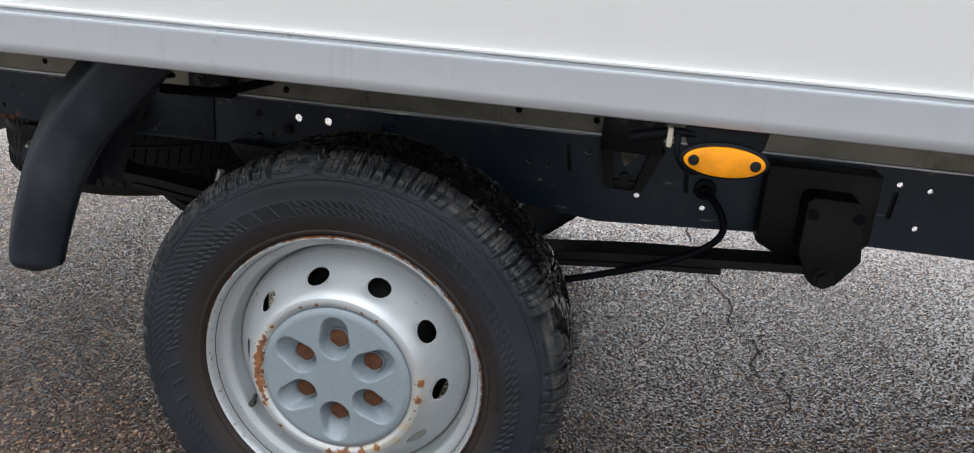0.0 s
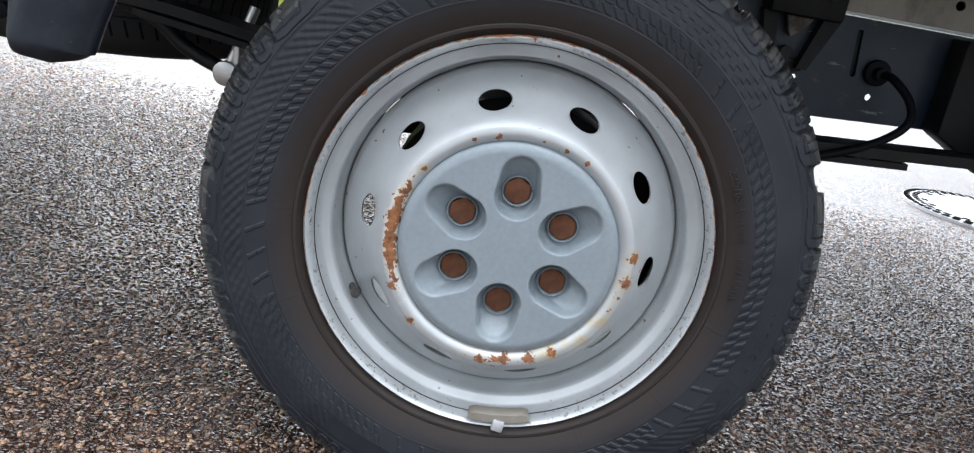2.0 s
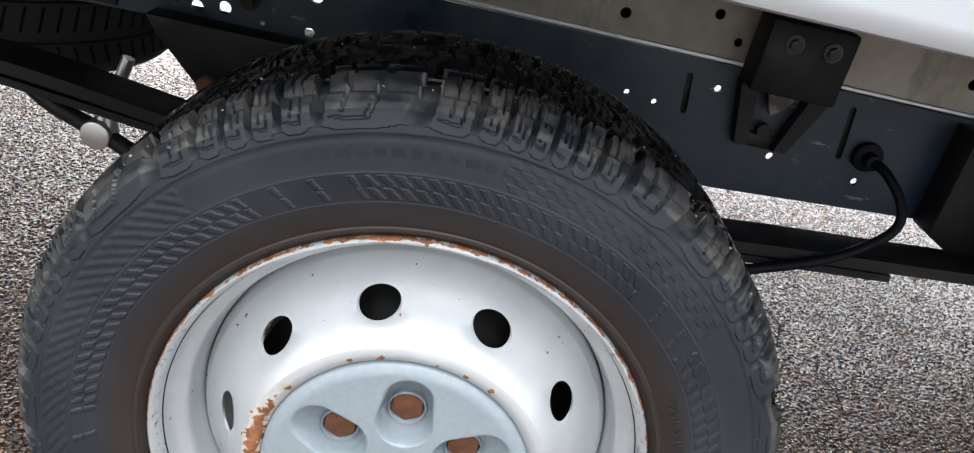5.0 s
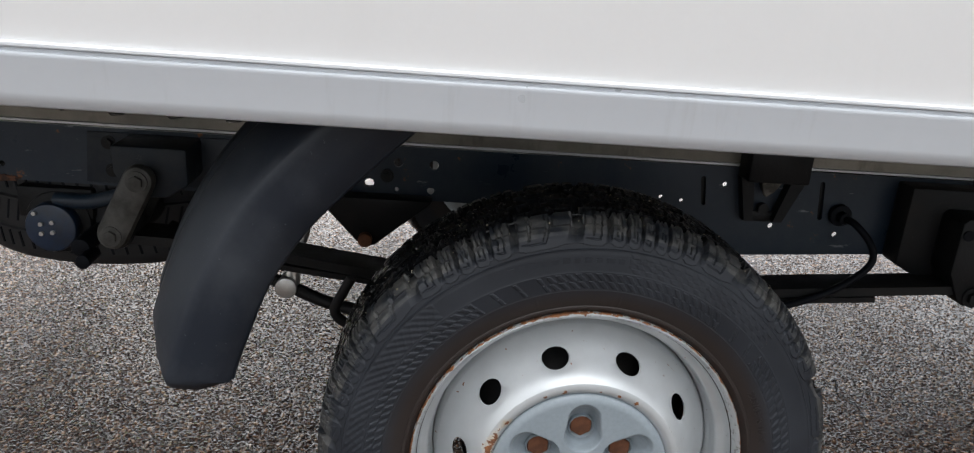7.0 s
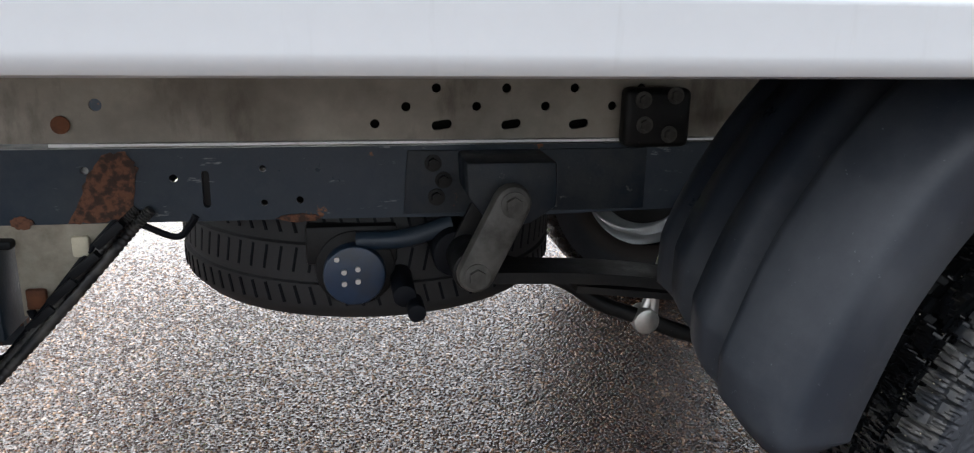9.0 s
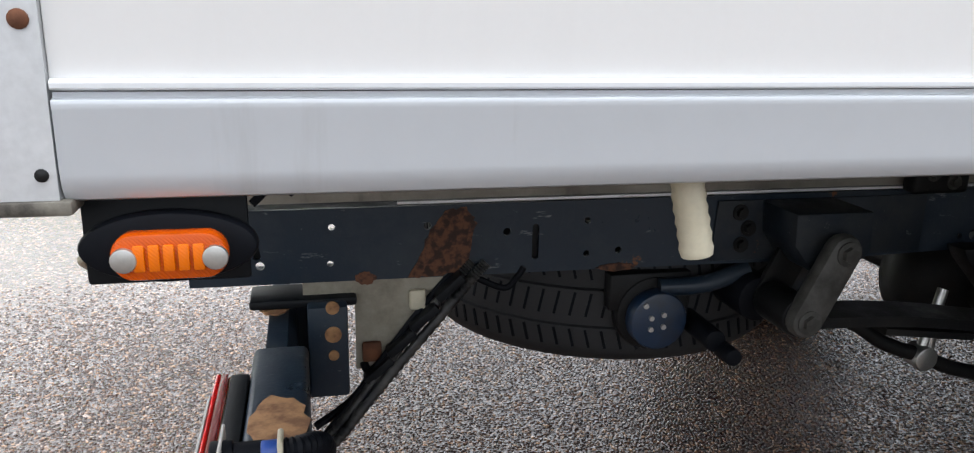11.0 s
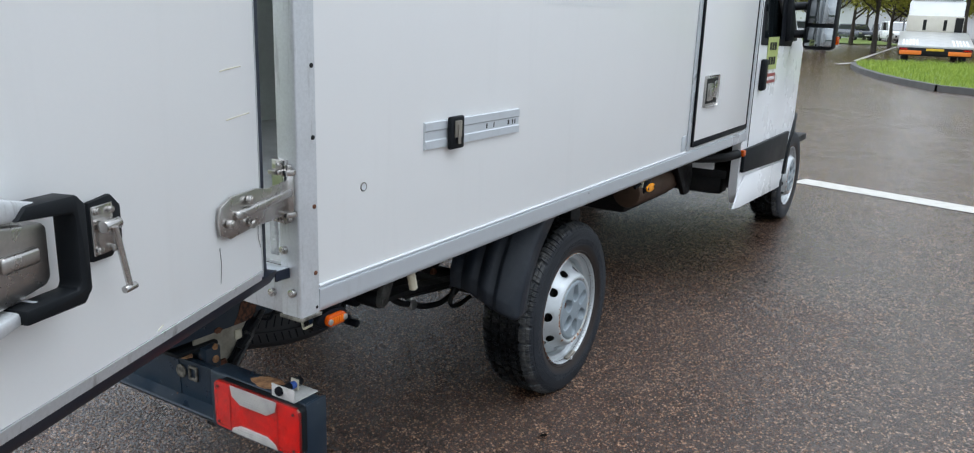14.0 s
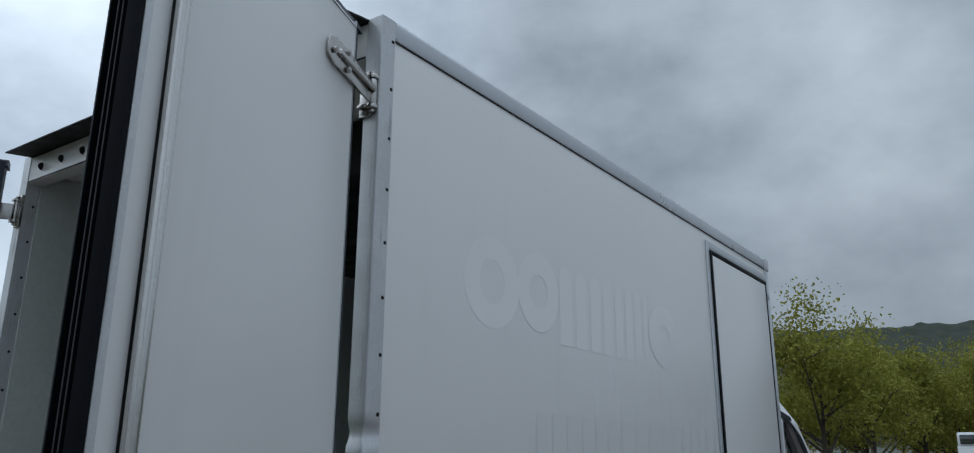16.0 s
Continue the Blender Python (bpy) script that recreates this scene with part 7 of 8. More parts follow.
part("lens_rim", bm, M_RED_RIM, lamp, "dark red rim of the lens")
for za, zb, zc in ((LZ1 + 0.0008, LZ1 - 0.028, LZ1 - 0.046), (LZ0 - 0.0008, LZ0 + 0.012, LZ0 + 0.026)):
    ya, yb = LY0 + 0.073, LY1 - 0.064
    part("clear_lens", prism([(ya, za), (yb, za), (yb - 0.006, zb), (yb - 0.036, zc), (ya + 0.036, zc), (ya + 0.006, zb)], 'x', -1.5262, -1.5240, 0.0008), M_CLEAR, lamp, "clear ribbed lens")
    n_rib = 7 if za > zc else 4
    for i in range(n_rib):
        z = min(za, zc) + (i + 0.5) * abs(za - zc) / n_rib
        k = 0.034 * max(0.0, (zb - z) / (zb - zc))
        part("lens_rib", box(-1.5276, -1.5263, ya + 0.008 + k, yb - 0.008 - k, z - 0.0013, z + 0.0013, 0.0004), M_CLEAR, lamp)
for y in (LY0 + 0.071, LY1 - 0.062):
    part("lens_seam", box(-1.5253, -1.5242, y - 0.0012, y + 0.0012, LZ0 + 0.003, LZ1 - 0.003, 0.0), M_RED_RIM, lamp)
many("screw", mesh_of("screw", cyl((0, 0, 0), 'x', 0.0040, 0.003, 12), M_UNDER), lamp, [(-1.5250, y, z) for y, z in ((LY0 + 0.016, LZ1 - 0.016), (LY1 - 0.016, LZ1 - 0.016), (LY0 + 0.016, LZ0 + 0.016), (LY1 - 0.016, LZ0 + 0.016))])
# far tail lamp
M_RED_FAR = lens_material("solid_red_lens", (0.5, 0.015, 0.012))
part("tail_lamp", box(-1.524, -1.489, W - 0.466, W - 0.122, 0.362, 0.512, 0.008, 2), M_RED_FAR, van, "red tail lamp on the far bumper arm")
# lamp bracket with its plug and hose
bm = prism([(-1.500, 0.5205), (-1.415, 0.5205), (-1.415, 0.5235), (-1.497, 0.5235), (-1.497, 0.555), (-1.500, 0.555)], 'y', 0.135, 0.215, 0.001)
br = part("lamp_bracket", bm, worn("scuffed_white_bracket", (0.56, 0.55, 0.53), (0.34, 0.32, 0.29), 0.4, 0, 30, 200, 0.6, 0.2), van, "white bent bracket with a cable plug")
bm = cyl((-1.498, 0.185, 0.541), 'x', 0.0125, 0.02, 20, bevel=0.002)
add_cyl(bm, (-1.478, 0.185, 0.541), 'x', 0.010, 0.03, 16)
part("plug", bm, M_RUBBER, br)
part("plug_collar", cyl((-1.458, 0.183, 0.541), 'x', 0.0105, 0.014, 16, bevel=0.001), M_BLUE, br, "blue plug collar")
part("tie_wrap", box(-1.451, -1.446, 0.170, 0.197, 0.526, 0.556, 0.002), M_CREAM, br)
part("corrugated_hose", tube([(-1.45, 0.183, 0.541), (-1.432, 0.186, 0.541), (-1.418, 0.205, 0.533), (-1.411, 0.235, 0.512), (-1.411, 0.275, 0.475), (-1.413, 0.32, 0.43), (-1.415, 0.38, 0.40)], 0.0095, 14, 8, rib=0.0016), M_RUBBER, br, "black corrugated hose")
# looms down from the rail to the bumper
for k, (dx, dy, r) in enumerate(((0, 0, 0.0062), (0.019, -0.008, 0.0066), (0.009, 0.012, 0.0050), (-0.014, 0.004, 0.0045))):
    bm = tube([(-1.196 + dx, 0.60 + dy, 0.572), (-1.218 + dx, 0.598 + dy, 0.549), (-1.259 + dx, 0.592 + dy, 0.503), (-1.315 + dx * 0.8, 0.585 + dy, 0.437), (-1.362 + dx * 0.6, 0.57 + dy, 0.384), (-1.407 + dx * 0.5, 0.55 + dy * 1.2, 0.340), (-1.45, 0.52 + dy, 0.322)], r, 12, 14, rib=0.0016 if k < 2 else 0.0)
    part("cable", bm, M_HOSE if k < 2 else M_RUBBER, van, "black corrugated hose" if k < 2 else "black cable down to the bumper")
for x, z, rot in ((-1.232, 0.540, 48), (-1.268, 0.498, 50), (-1.300, 0.462, 50), (-1.332, 0.424, 50)):
    part("cable_clip", box(-0.022, 0.026, -0.016, 0.010, -0.006, 0.006, 0.002, 2, Matrix.Translation((x, 0.589, z)) @ Matrix.Rotation(radians(rot - 90), 4, 'Y')), M_PLASTIC, van)
part("cable", tube([(-1.35, 0.60, 0.43), (-1.345, 0.60, 0.405), (-1.372, 0.59, 0.375), (-1.42, 0.57, 0.352)], 0.006, 10), M_RUBBER, van, "black cable along the gusset")
part("cable_clip_arm", tube([(-1.20, 0.60, 0.552), (-1.15, 0.60, 0.53), (-1.13, 0.60, 0.545), (-1.12, 0.60, 0.56)], 0.005, 8), M_RUBBER, van)

# ---- faint ghost of removed lettering: plain rounded shapes in the sheen of the side
M_GHOST = worn("clean_gelcoat_ghost", (0.92, 0.92, 0.92), (0.895, 0.895, 0.895), 0.18, 0, 3, 90, 0.4, 0.004, 0.03, grain=0.02)
M_GHOST_DULL = worn("dull_gelcoat_ghost", (0.775, 0.777, 0.775), (0.735, 0.737, 0.735), 0.30, 0, 3, 90, 0.4, 0.004, 0.05, grain=0.02)


def ring_poly(cx, cz, rx, rz, wx, wz, a0=0, a1=360, n=28):
    out = [(cx + rx * math.cos(radians(a0 + (a1 - a0) * i / n)), cz + rz * math.sin(radians(a0 + (a1 - a0) * i / n))) for i in range(n + 1)]
    inn = [(cx + (rx - wx) * math.cos(radians(a0 + (a1 - a0) * i / n)), cz + (rz - wz) * math.sin(radians(a0 + (a1 - a0) * i / n))) for i in range(n + 1)]
    return out, inn


def flat_arc(bm, cx, cz, rx, rz, wx, wz, a0, a1, y=-0.0008, n=28):
    o, q = ring_poly(cx, cz, rx, rz, wx, wz, a0, a1, n)
    vo = [bm.verts.new((x, y, z)) for x, z in o]
    vi = [bm.verts.new((x, y, z)) for x, z in q]
    for i in range(n):
        bm.faces.new((vo[i], vo[i + 1], vi[i + 1], vi[i]))


def flat_bar(bm, x0, x1, z0, z1, y=-0.0013):
    bm.faces.new([bm.verts.new((x, y, z)) for x, z in ((x0, z0), (x1, z0), (x1, z1), (x0, z1))])


for k, (cx, cz, rx, rz, wx, wz) in enumerate(((-1.037, 2.270, 0.158, 0.152, 0.088, 0.078), (-0.752, 2.285, 0.135, 0.142, 0.075, 0.082), (0.325, 2.262, 0.165, 0.138, 0.10, 0.085))):
    bm = bmesh.new()
    flat_arc(bm, cx, cz, rx, rz, wx, wz, 0, 360, -0.0008 - 0.0003 * k)
    part("ghost_shape", bm, M_GHOST, side, "faint cleaner ring where a large mark was", smooth=False)
for x0, x1 in ((-0.607, -0.515), (-0.487, -0.405), (-0.372, -0.292), (-0.262, -0.192), (-0.160, -0.092), (-0.064, 0.000), (0.026, 0.088), (0.110, 0.150)):
    bm = bmesh.new()
    r_ = (x1 - x0) / 2
    ends = [(x0 + r_ + r_ * math.cos(radians(a)), 2.375 + 0.04 * math.sin(radians(a))) for a in range(0, 181, 15)]
    bm.faces.new([bm.verts.new((x, -0.0009, z)) for x, z in [(x0, 2.118), (x1, 2.118)] + ends])
    part("ghost_shape", bm, M_GHOST, side, "faint cleaner bar where a large mark was", smooth=False)
rnd = random.Random(4)
for z0, z1, x, x_end in ((1.738, 1.872, -0.78, 0.93), (1.625, 1.675, -0.58, 0.93), (1.52, 1.555, -0.55, 0.1)):
    while x < x_end:
        w_ = (z1 - z0) * rnd.uniform(0.5, 0.8)
        bm = bmesh.new()
        flat_bar(bm, x, min(x + w_, 0.932), z0, z1)
        part("ghost_bar", bm, M_GHOST_DULL, side, smooth=False)
        x += w_ + (z1 - z0) * 0.22
# streaks of run-off below the marks
for i in range(14):
    bm = bmesh.new()
    x = -0.35 + i * 0.09 + rnd.uniform(-0.03, 0.03)
    z1 = rnd.uniform(2.02, 2.11)
    flat_bar(bm, x, x + rnd.uniform(0.008, 0.03), z1 - rnd.uniform(0.1, 0.45), z1, -0.0006)
    part("run_mark", bm, M_GHOST, side, smooth=False)

# ---- cab
def cab_in(x, z):
    """How far the cab's skin stands in from its widest line: a slight lean above, the bonnet rounded in ahead."""
    lean = 0.05 * max(z - 1.30, 0) + 0.35 * max(z - 1.98, 0)
    return lean + 0.27 * max(x - 3.3, 0) ** 2


def cab_side(y, s):
    """The side of the cab with the wheel arch cut out."""
    arch = [(3.75 + 0.46 * math.cos(radians(a)), 0.36 + 0.44 * math.sin(radians(a))) for a in range(176, 3, -8)]
    out = [(2.10, 0.47), (2.16, 0.40), (3.20, 0.36)] + arch + [(4.35, 0.42), (4.62, 0.46), (4.66, 0.80), (4.52, 1.02), (4.25, 1.16), (3.86, 1.28), (3.30, 1.42), (2.90, 1.80), (2.62, 2.03), (2.50, 2.12), (2.30, 2.17), (2.10, 2.17)]
    win = [(2.34, 1.38), (3.06, 1.36), (3.12, 1.42), (2.72, 1.84), (2.56, 1.98), (2.36, 2.03)]
    me = plate("cab_side", out, [list(reversed(win))], 0.05, M_PAINT, Matrix.Translation((0, y, 0)) @ UPRIGHT)
    me.flip_normals()
    # cut into bands, then curved: the upper part leans in, the bonnet rounds off
    bm = bmesh.new()
    bm.from_mesh(me)
    for nrm_, cuts in (((1, 0, 0), [3.3 + 0.15 * i for i in range(10)]), ((0, 0, 1), [1.3, 1.65, 1.98, 2.07])):
        for c_ in cuts:
            bmesh.ops.bisect_plane(bm, geom=bm.verts[:] + bm.edges[:] + bm.faces[:], plane_co=Vector(nrm_) * c_, plane_no=nrm_)
    bm.to_mesh(me)
    bm.free()
    for v in me.vertices:
        v.co.y += s * cab_in(v.co.x, v.co.z)
    c = part("cab_side", me, None, van, "white cab side with door and wheel arch")
    me = plate("window", win, [], 0.006, M_GLASS, Matrix.Translation((0, y + s * 0.02 + (0.02 if s > 0 else 0.02), 0)) @ UPRIGHT)
    for v in me.vertices:
        v.co.y += s * cab_in(v.co.x, v.co.z)
    part("window", me, None, c, "dark cab door window")
    # broad black surround with the division at its front
    ring = [(2.30, 1.355), (3.08, 1.335), (3.20, 1.42), (2.76, 1.87), (2.58, 2.02), (2.33, 2.07)]
    me = plate("window_surround", ring, [[(2.36, 1.395), (2.80, 1.385), (2.80, 1.74), (2.56, 1.955), (2.38, 2.01)]], 0.004, M_RUBBER, Matrix.Translation((0, y - 0.004 if s > 0 else y + 0.05, 0)) @ UPRIGHT)
    for v in me.vertices:
        v.co.y += s * cab_in(v.co.x, v.co.z)
    part("window_surround", me, None, c, "black rubber window surround")
    return c


CY = 0.045
cab = cab_side(CY, 1)
cab_side(W - CY - 0.05, -1)
bm = bmesh.new()
top = [(2.10, 2.17), (2.30, 2.17), (2.50, 2.12), (2.62, 2.03), (2.90, 1.80), (3.30, 1.42), (3.86, 1.28), (4.25, 1.16), (4.52, 1.02), (4.66, 0.80), (4.62, 0.46)]
ya = [CY + 0.05 + cab_in(x, z) for x, z in top]
top_fine = []
for (x0, z0), (x1, z1) in zip(top, top[1:]):
    top_fine += [(x0 + (x1 - x0) * i / 5, z0 + (z1 - z0) * i / 5) for i in range(5)]
top = top_fine + [top[-1]]
ya = [CY + 0.05 + cab_in(x, z) for x, z in top]
va = [bm.verts.new((x, y, z)) for (x, z), y in zip(top, ya)]
vb = [bm.verts.new((x, W - y, z)) for (x, z), y in zip(top, ya)]
for i in range(len(top) - 1):
    bm.faces.new((va[i], va[i + 1], vb[i + 1], vb[i]))
part("cab_shell", bm, M_PAINT, van, "white cab roof, bonnet and front")
part("cab_rear_wall", box(2.10, 2.13, 0.2, W - 0.2, 0.6, 2.10, 0.002), M_PAINT, van)
part("cab_floor", box(2.12, 4.4, 0.12, W - 0.12, 0.55, 0.60, 0.002), M_UNDER, van)
part("engine_tray", prism([(2.75, 0.55), (2.80, 0.36), (2.95, 0.27), (3.95, 0.24), (4.35, 0.30), (4.40, 0.55)], 'y', 0.42, W - 0.42, 0.03), M_UNDER, van, "black engine tray and gearbox below the cab")
part("front_subframe", prism([(3.45, 0.44), (3.50, 0.22), (3.62, 0.20), (3.88, 0.22), (3.95, 0.44)], 'y', 0.26, W - 0.26, 0.02), M_UNDER, van, "black front cross member")
part("floor_beam", box(2.16, 2.30, 0.16, W - 0.16, 0.44, 0.55, 0.012), M_UNDER, van)
bm = prism([(2.12, 0.60), (3.22, 0.545), (3.27, 0.74), (2.12, 0.74)], 'y', CY - 0.024, CY - 0.001, 0.006)
part("rub_strip", bm, M_PLASTIC, cab, "wide dark grey rubbing strip")
bm = bmesh.new()
o, q = ring_poly(3.75, 0.36, 0.475, 0.465, 0.065, 0.06, 58, 172, 30)
va = [bm.verts.new((x, CY - 0.03, z)) for x, z in o]
vb = [bm.verts.new((x, CY - 0.03, z)) for x, z in q]
vc = [bm.verts.new((x, CY + 0.06, z)) for x, z in o]
vd = [bm.verts.new((x, CY + 0.10, z)) for x, z in q]
for i in range(30):
    bm.faces.new((va[i], va[i + 1], vb[i + 1], vb[i]))
    bm.faces.new((va[i], va[i + 1], vc[i + 1], vc[i]))
    bm.faces.new((vb[i], vb[i + 1], vd[i + 1], vd[i]))
for v in bm.verts:
    v.co.y += 0.012 + cab_in(v.co.x, v.co.z) + 0.5 * max(v.co.x - 3.8, 0) ** 2
part("arch_trim", bm, M_PLASTIC, cab, "dark plastic wheel arch trim")
bm = bmesh.new()
vi = [bm.verts.new((x, CY + 0.09, z)) for x, z in q]
vj = [bm.verts.new((x, CY + 0.5, z)) for x, z in q]
for i in range(30):
    bm.faces.new((vi[i], vi[i + 1], vj[i + 1], vj[i]))
part("arch_liner", bm, M_UNDER, cab)
part("door_handle", box(2.33, 2.40, CY - 0.035, CY - 0.001, 1.08, 1.27, 0.012, 3), M_PLASTIC, cab, "black upright door handle")
part("door_seam", box(2.235, 2.243, CY - 0.003, CY - 0.0005, 0.745, 1.95, 0.0), M_UNDER, cab)
part("step_skirt", prism([(2.10, 0.465), (2.02, 0.39), (2.16, 0.375), (3.20, 0.34), (3.22, 0.53), (2.22, 0.57)], 'y', CY - 0.012, CY - 0.001, 0.004), M_PAINT, cab, "white lower skirt of the cab")
st = part("sticker", box(2.46, 2.72, CY - 0.0045, CY - 0.001, 1.20, 1.40, 0), worn("green_sticker", (0.42, 0.48, 0.16), (0.35, 0.4, 0.14), 0.4, 0, 8, 90, 0.3), cab, "pale green sticker with dark bars")
for x, z in ((2.50, 1.34), (2.56, 1.34), (2.62, 1.34), (2.50, 1.25), (2.56, 1.25), (2.62, 1.25)):
    part("sticker_bar", box(x, x + 0.045, CY - 0.006, CY - 0.0046, z - 0.02, z + 0.028, 0), M_UNDER, st)
st2 = part("sticker", box(2.46, 2.72, CY - 0.0045, CY - 0.001, 1.115, 1.175, 0), worn("red_sticker", (0.30, 0.05, 0.05), (0.22, 0.04, 0.04), 0.4, 0, 8, 90, 0.3), cab, "dark red sticker with pale bars")
for i in range(6):
    part("sticker_bar", box(2.48 + i * 0.038, 2.507 + i * 0.038, CY - 0.006, CY - 0.0046, 1.135, 1.156, 0), M_PAINT, st2)
mir = part("door_mirror", box(3.02, 3.16, -0.235, -0.035, 1.32, 1.69, 0.035, 4), M_PLASTIC, van, "large black door mirror with two glasses")
part("mirror_glass", box(-0.0035, 0.0, -0.225, -0.055, -0.0875, 0.0875, 0.002, 2, Matrix.Translation((3.016, 0, 1.578)) @ Matrix.Rotation(radians(5), 4, 'Y')), M_MIRROR, mir, "upper mirror glass")
part("mirror_glass", box(-0.0035, 0.0, -0.225, -0.055, -0.0600, 0.0600, 0.002, 2, Matrix.Translation((3.016, 0, 1.405)) @ Matrix.Rotation(radians(5), 4, 'Y')), M_MIRROR, mir, "lower wide-angle glass")
bm = tube([(3.10, -0.06, 1.60), (3.05, 0.02, 1.60), (3.0, 0.09, 1.58)], 0.028, 12)
tube([(3.10, -0.06, 1.42), (3.05, 0.02, 1.42), (3.0, 0.09, 1.42)], 0.028, 12, bm=bm)
prism([(2.90, 1.37), (3.16, 1.37), (3.10, 1.45), (2.90, 1.66)], 'y', 0.02, 0.085, 0.01, bm)
part("mirror_arm", bm, M_PLASTIC, mir, "black mirror arms")
part("indicator", box(3.10, 3.14, -0.252, -0.22, 1.36, 1.41, 0.004), M_MARKER, mir)
# marker at the cab's rear foot, filler pipe, wheel flap
part("cab_marker", box(2.10, 2.14, 0.02, 0.05, 0.70, 0.74, 0.008), M_MARKER, van, "small amber lamp")
part("filler_pipe", tube([(1.78, 0.35, 0.70), (1.95, 0.14, 0.70), (2.10, 0.06, 0.715)], 0.028, 14), M_UNDER, van, "black filler pipe")
bm = prism([(1.60, 0.80), (1.98, 0.80), (2.02, 0.55), (1.98, 0.46), (1.90, 0.46), (1.78, 0.60)], 'y', 0.30, 0.33, 0.004)
part("splash_plate", bm, M_UNDER, van, "grey-black splash plate behind the cab")
bm = cyl((1.58, 0.42, 0.56), 'x', 0.085, 0.62, 32, bevel=0.02)
part("silencer", bm, worn("brown_exhaust_steel", (0.12, 0.075, 0.05), (0.06, 0.04, 0.03), 0.6, 0.5, 9, 120, 0.6), van, "rusty brown exhaust silencer")
part("underbody", box(1.35, 2.08, 0.45, W - 0.45, 0.42, 0.64, 0.03), M_UNDER, van, "dark tank and gearbox under the van")

# ---------------------------------------------------------------- ground markings and surroundings
def strip_on_ground(a, b, w, lift, n=24):
    bm = bmesh.new()
    a, b = Vector(a), Vector(b)
    d = (b - a).normalized()
    q = Vector((-d.y, d.x)) * w / 2
    prev = None
    for i in range(n + 1):
        p = a + (b - a) * i / n
        pair = [bm.verts.new((*(p + s * q), ground_z(*(p + s * q)) + lift)) for s in (1, -1)]
        if prev:
            bm.faces.new((prev[0], prev[1], pair[1], pair[0]))
        prev = pair
    return bm


setting("road_line", strip_on_ground((5.46, 0.33), (4.2, -5.0), 0.28, 0.004), M_LINE, "worn white painted bay line", "road marking")
# drain cover: a pale disc with two rings of slots near its edge
M_COVER = worn("wet_pale_concrete", (0.42, 0.43, 0.44), (0.30, 0.305, 0.31), 0.25, 0, 6, 90, 0.4, 0.3)
cover = setting("drain_cover", lathe([(0.0, 0.0), (0.40, 0.0), (0.425, 0.004), (0.43, 0.02)], 72), M_COVER, "pale round drain cover with slotted rim", "drain cover")
cover.matrix_basis = Matrix.Translation((2.22, 2.66, 0.014)) @ Matrix.Rotation(radians(-90), 4, 'X')
M_SLOT = worn("dark_slot", (0.004, 0.004, 0.004), (0.010, 0.009, 0.008), 0.9, 0, 30, 200, 0.5, 0.3, spec=0.02)
ME_SLOT = mesh_of("slot", box(-0.016, 0.016, -0.0020, 0.002, -0.013, 0.013, 0.003, 1), M_SLOT)
for r_, cnt in ((0.405, 56), (0.37, 48), (0.335, 22)):
    for i in range(cnt):
        if cnt == 22 and i % 3 == 0:
            continue
        a = 2 * math.pi * i / cnt
        o = part("slot", ME_SLOT, None, cover)
        o.location = (r_ * math.cos(a), 0, r_ * math.sin(a))
        o.rotation_euler = (0, -a + math.pi / 2, 0)

# grass verge beyond the car park: it rises from a ragged edge, and on up a low bank
def verge_edge(x):
    return 3.80 + 0.07 * noise.noise((x * 1.1, 0.3, 0)) + 0.035 * noise.noise((x * 4.3, 0.7, 0))


def verge_z(x, y):
    d = y - verge_edge(x)
    return ground_z(x, y) - 0.012 + 0.06 * min(max(d / 0.5, 0), 1) + 0.055 * max(d - 0.5, 0) * (1 if d < 30 else 30 / d) + 0.02 * min(max(d, 0), 1) * noise.noise((x * 1.7, y * 1.7, 0))


bm = bmesh.new()
cols = []
for x in [-60, -40, -25, -15] + [-10 + 0.15 * k for k in range(62)]:
    e_ = verge_edge(x)
    cols.append([bm.verts.new((x, e_ + d, verge_z(x, e_ + d))) for d in (-0.06, 0.0, 0.12, 0.3, 0.5, 0.8, 1.2, 1.8, 2.6, 4, 7, 14, 30, 56)])
for u, v in zip(cols, cols[1:]):
    for k in range(len(u) - 1):
        bm.faces.new((u[k], v[k], v[k + 1], u[k + 1]))
setting("grass_verge", bm, M_GRASS, "bright green spring grass verge beside the asphalt", "grass")


def blade_mesh(name, spots, material, rnd):
    """spots: x, y, z, height, half width, how far it bends over."""
    verts, faces = [], []
    for x, y, z, h, w, lean in spots:
        a, b = rnd.uniform(0, 2 * math.pi), rnd.uniform(0, 2 * math.pi)
        dx, dy = w * math.cos(a), w * math.sin(a)
        lx, ly = lean * math.cos(b), lean * math.sin(b)
        k = len(verts)
        verts += [(x - dx, y - dy, z), (x + dx, y + dy, z), (x + lx * 0.35 + dx * 0.75, y + ly * 0.35 + dy * 0.75, z + h * 0.65), (x + lx * 0.35 - dx * 0.75, y + ly * 0.35 - dy * 0.75, z + h * 0.65), (x + lx, y + ly, z + h)]
        faces += [(k, k + 1, k + 2, k + 3), (k + 3, k + 2, k + 4)]
    me = bpy.data.meshes.new(name)
    me.from_pydata(verts, [], faces)
    me.materials.append(material)
    return me


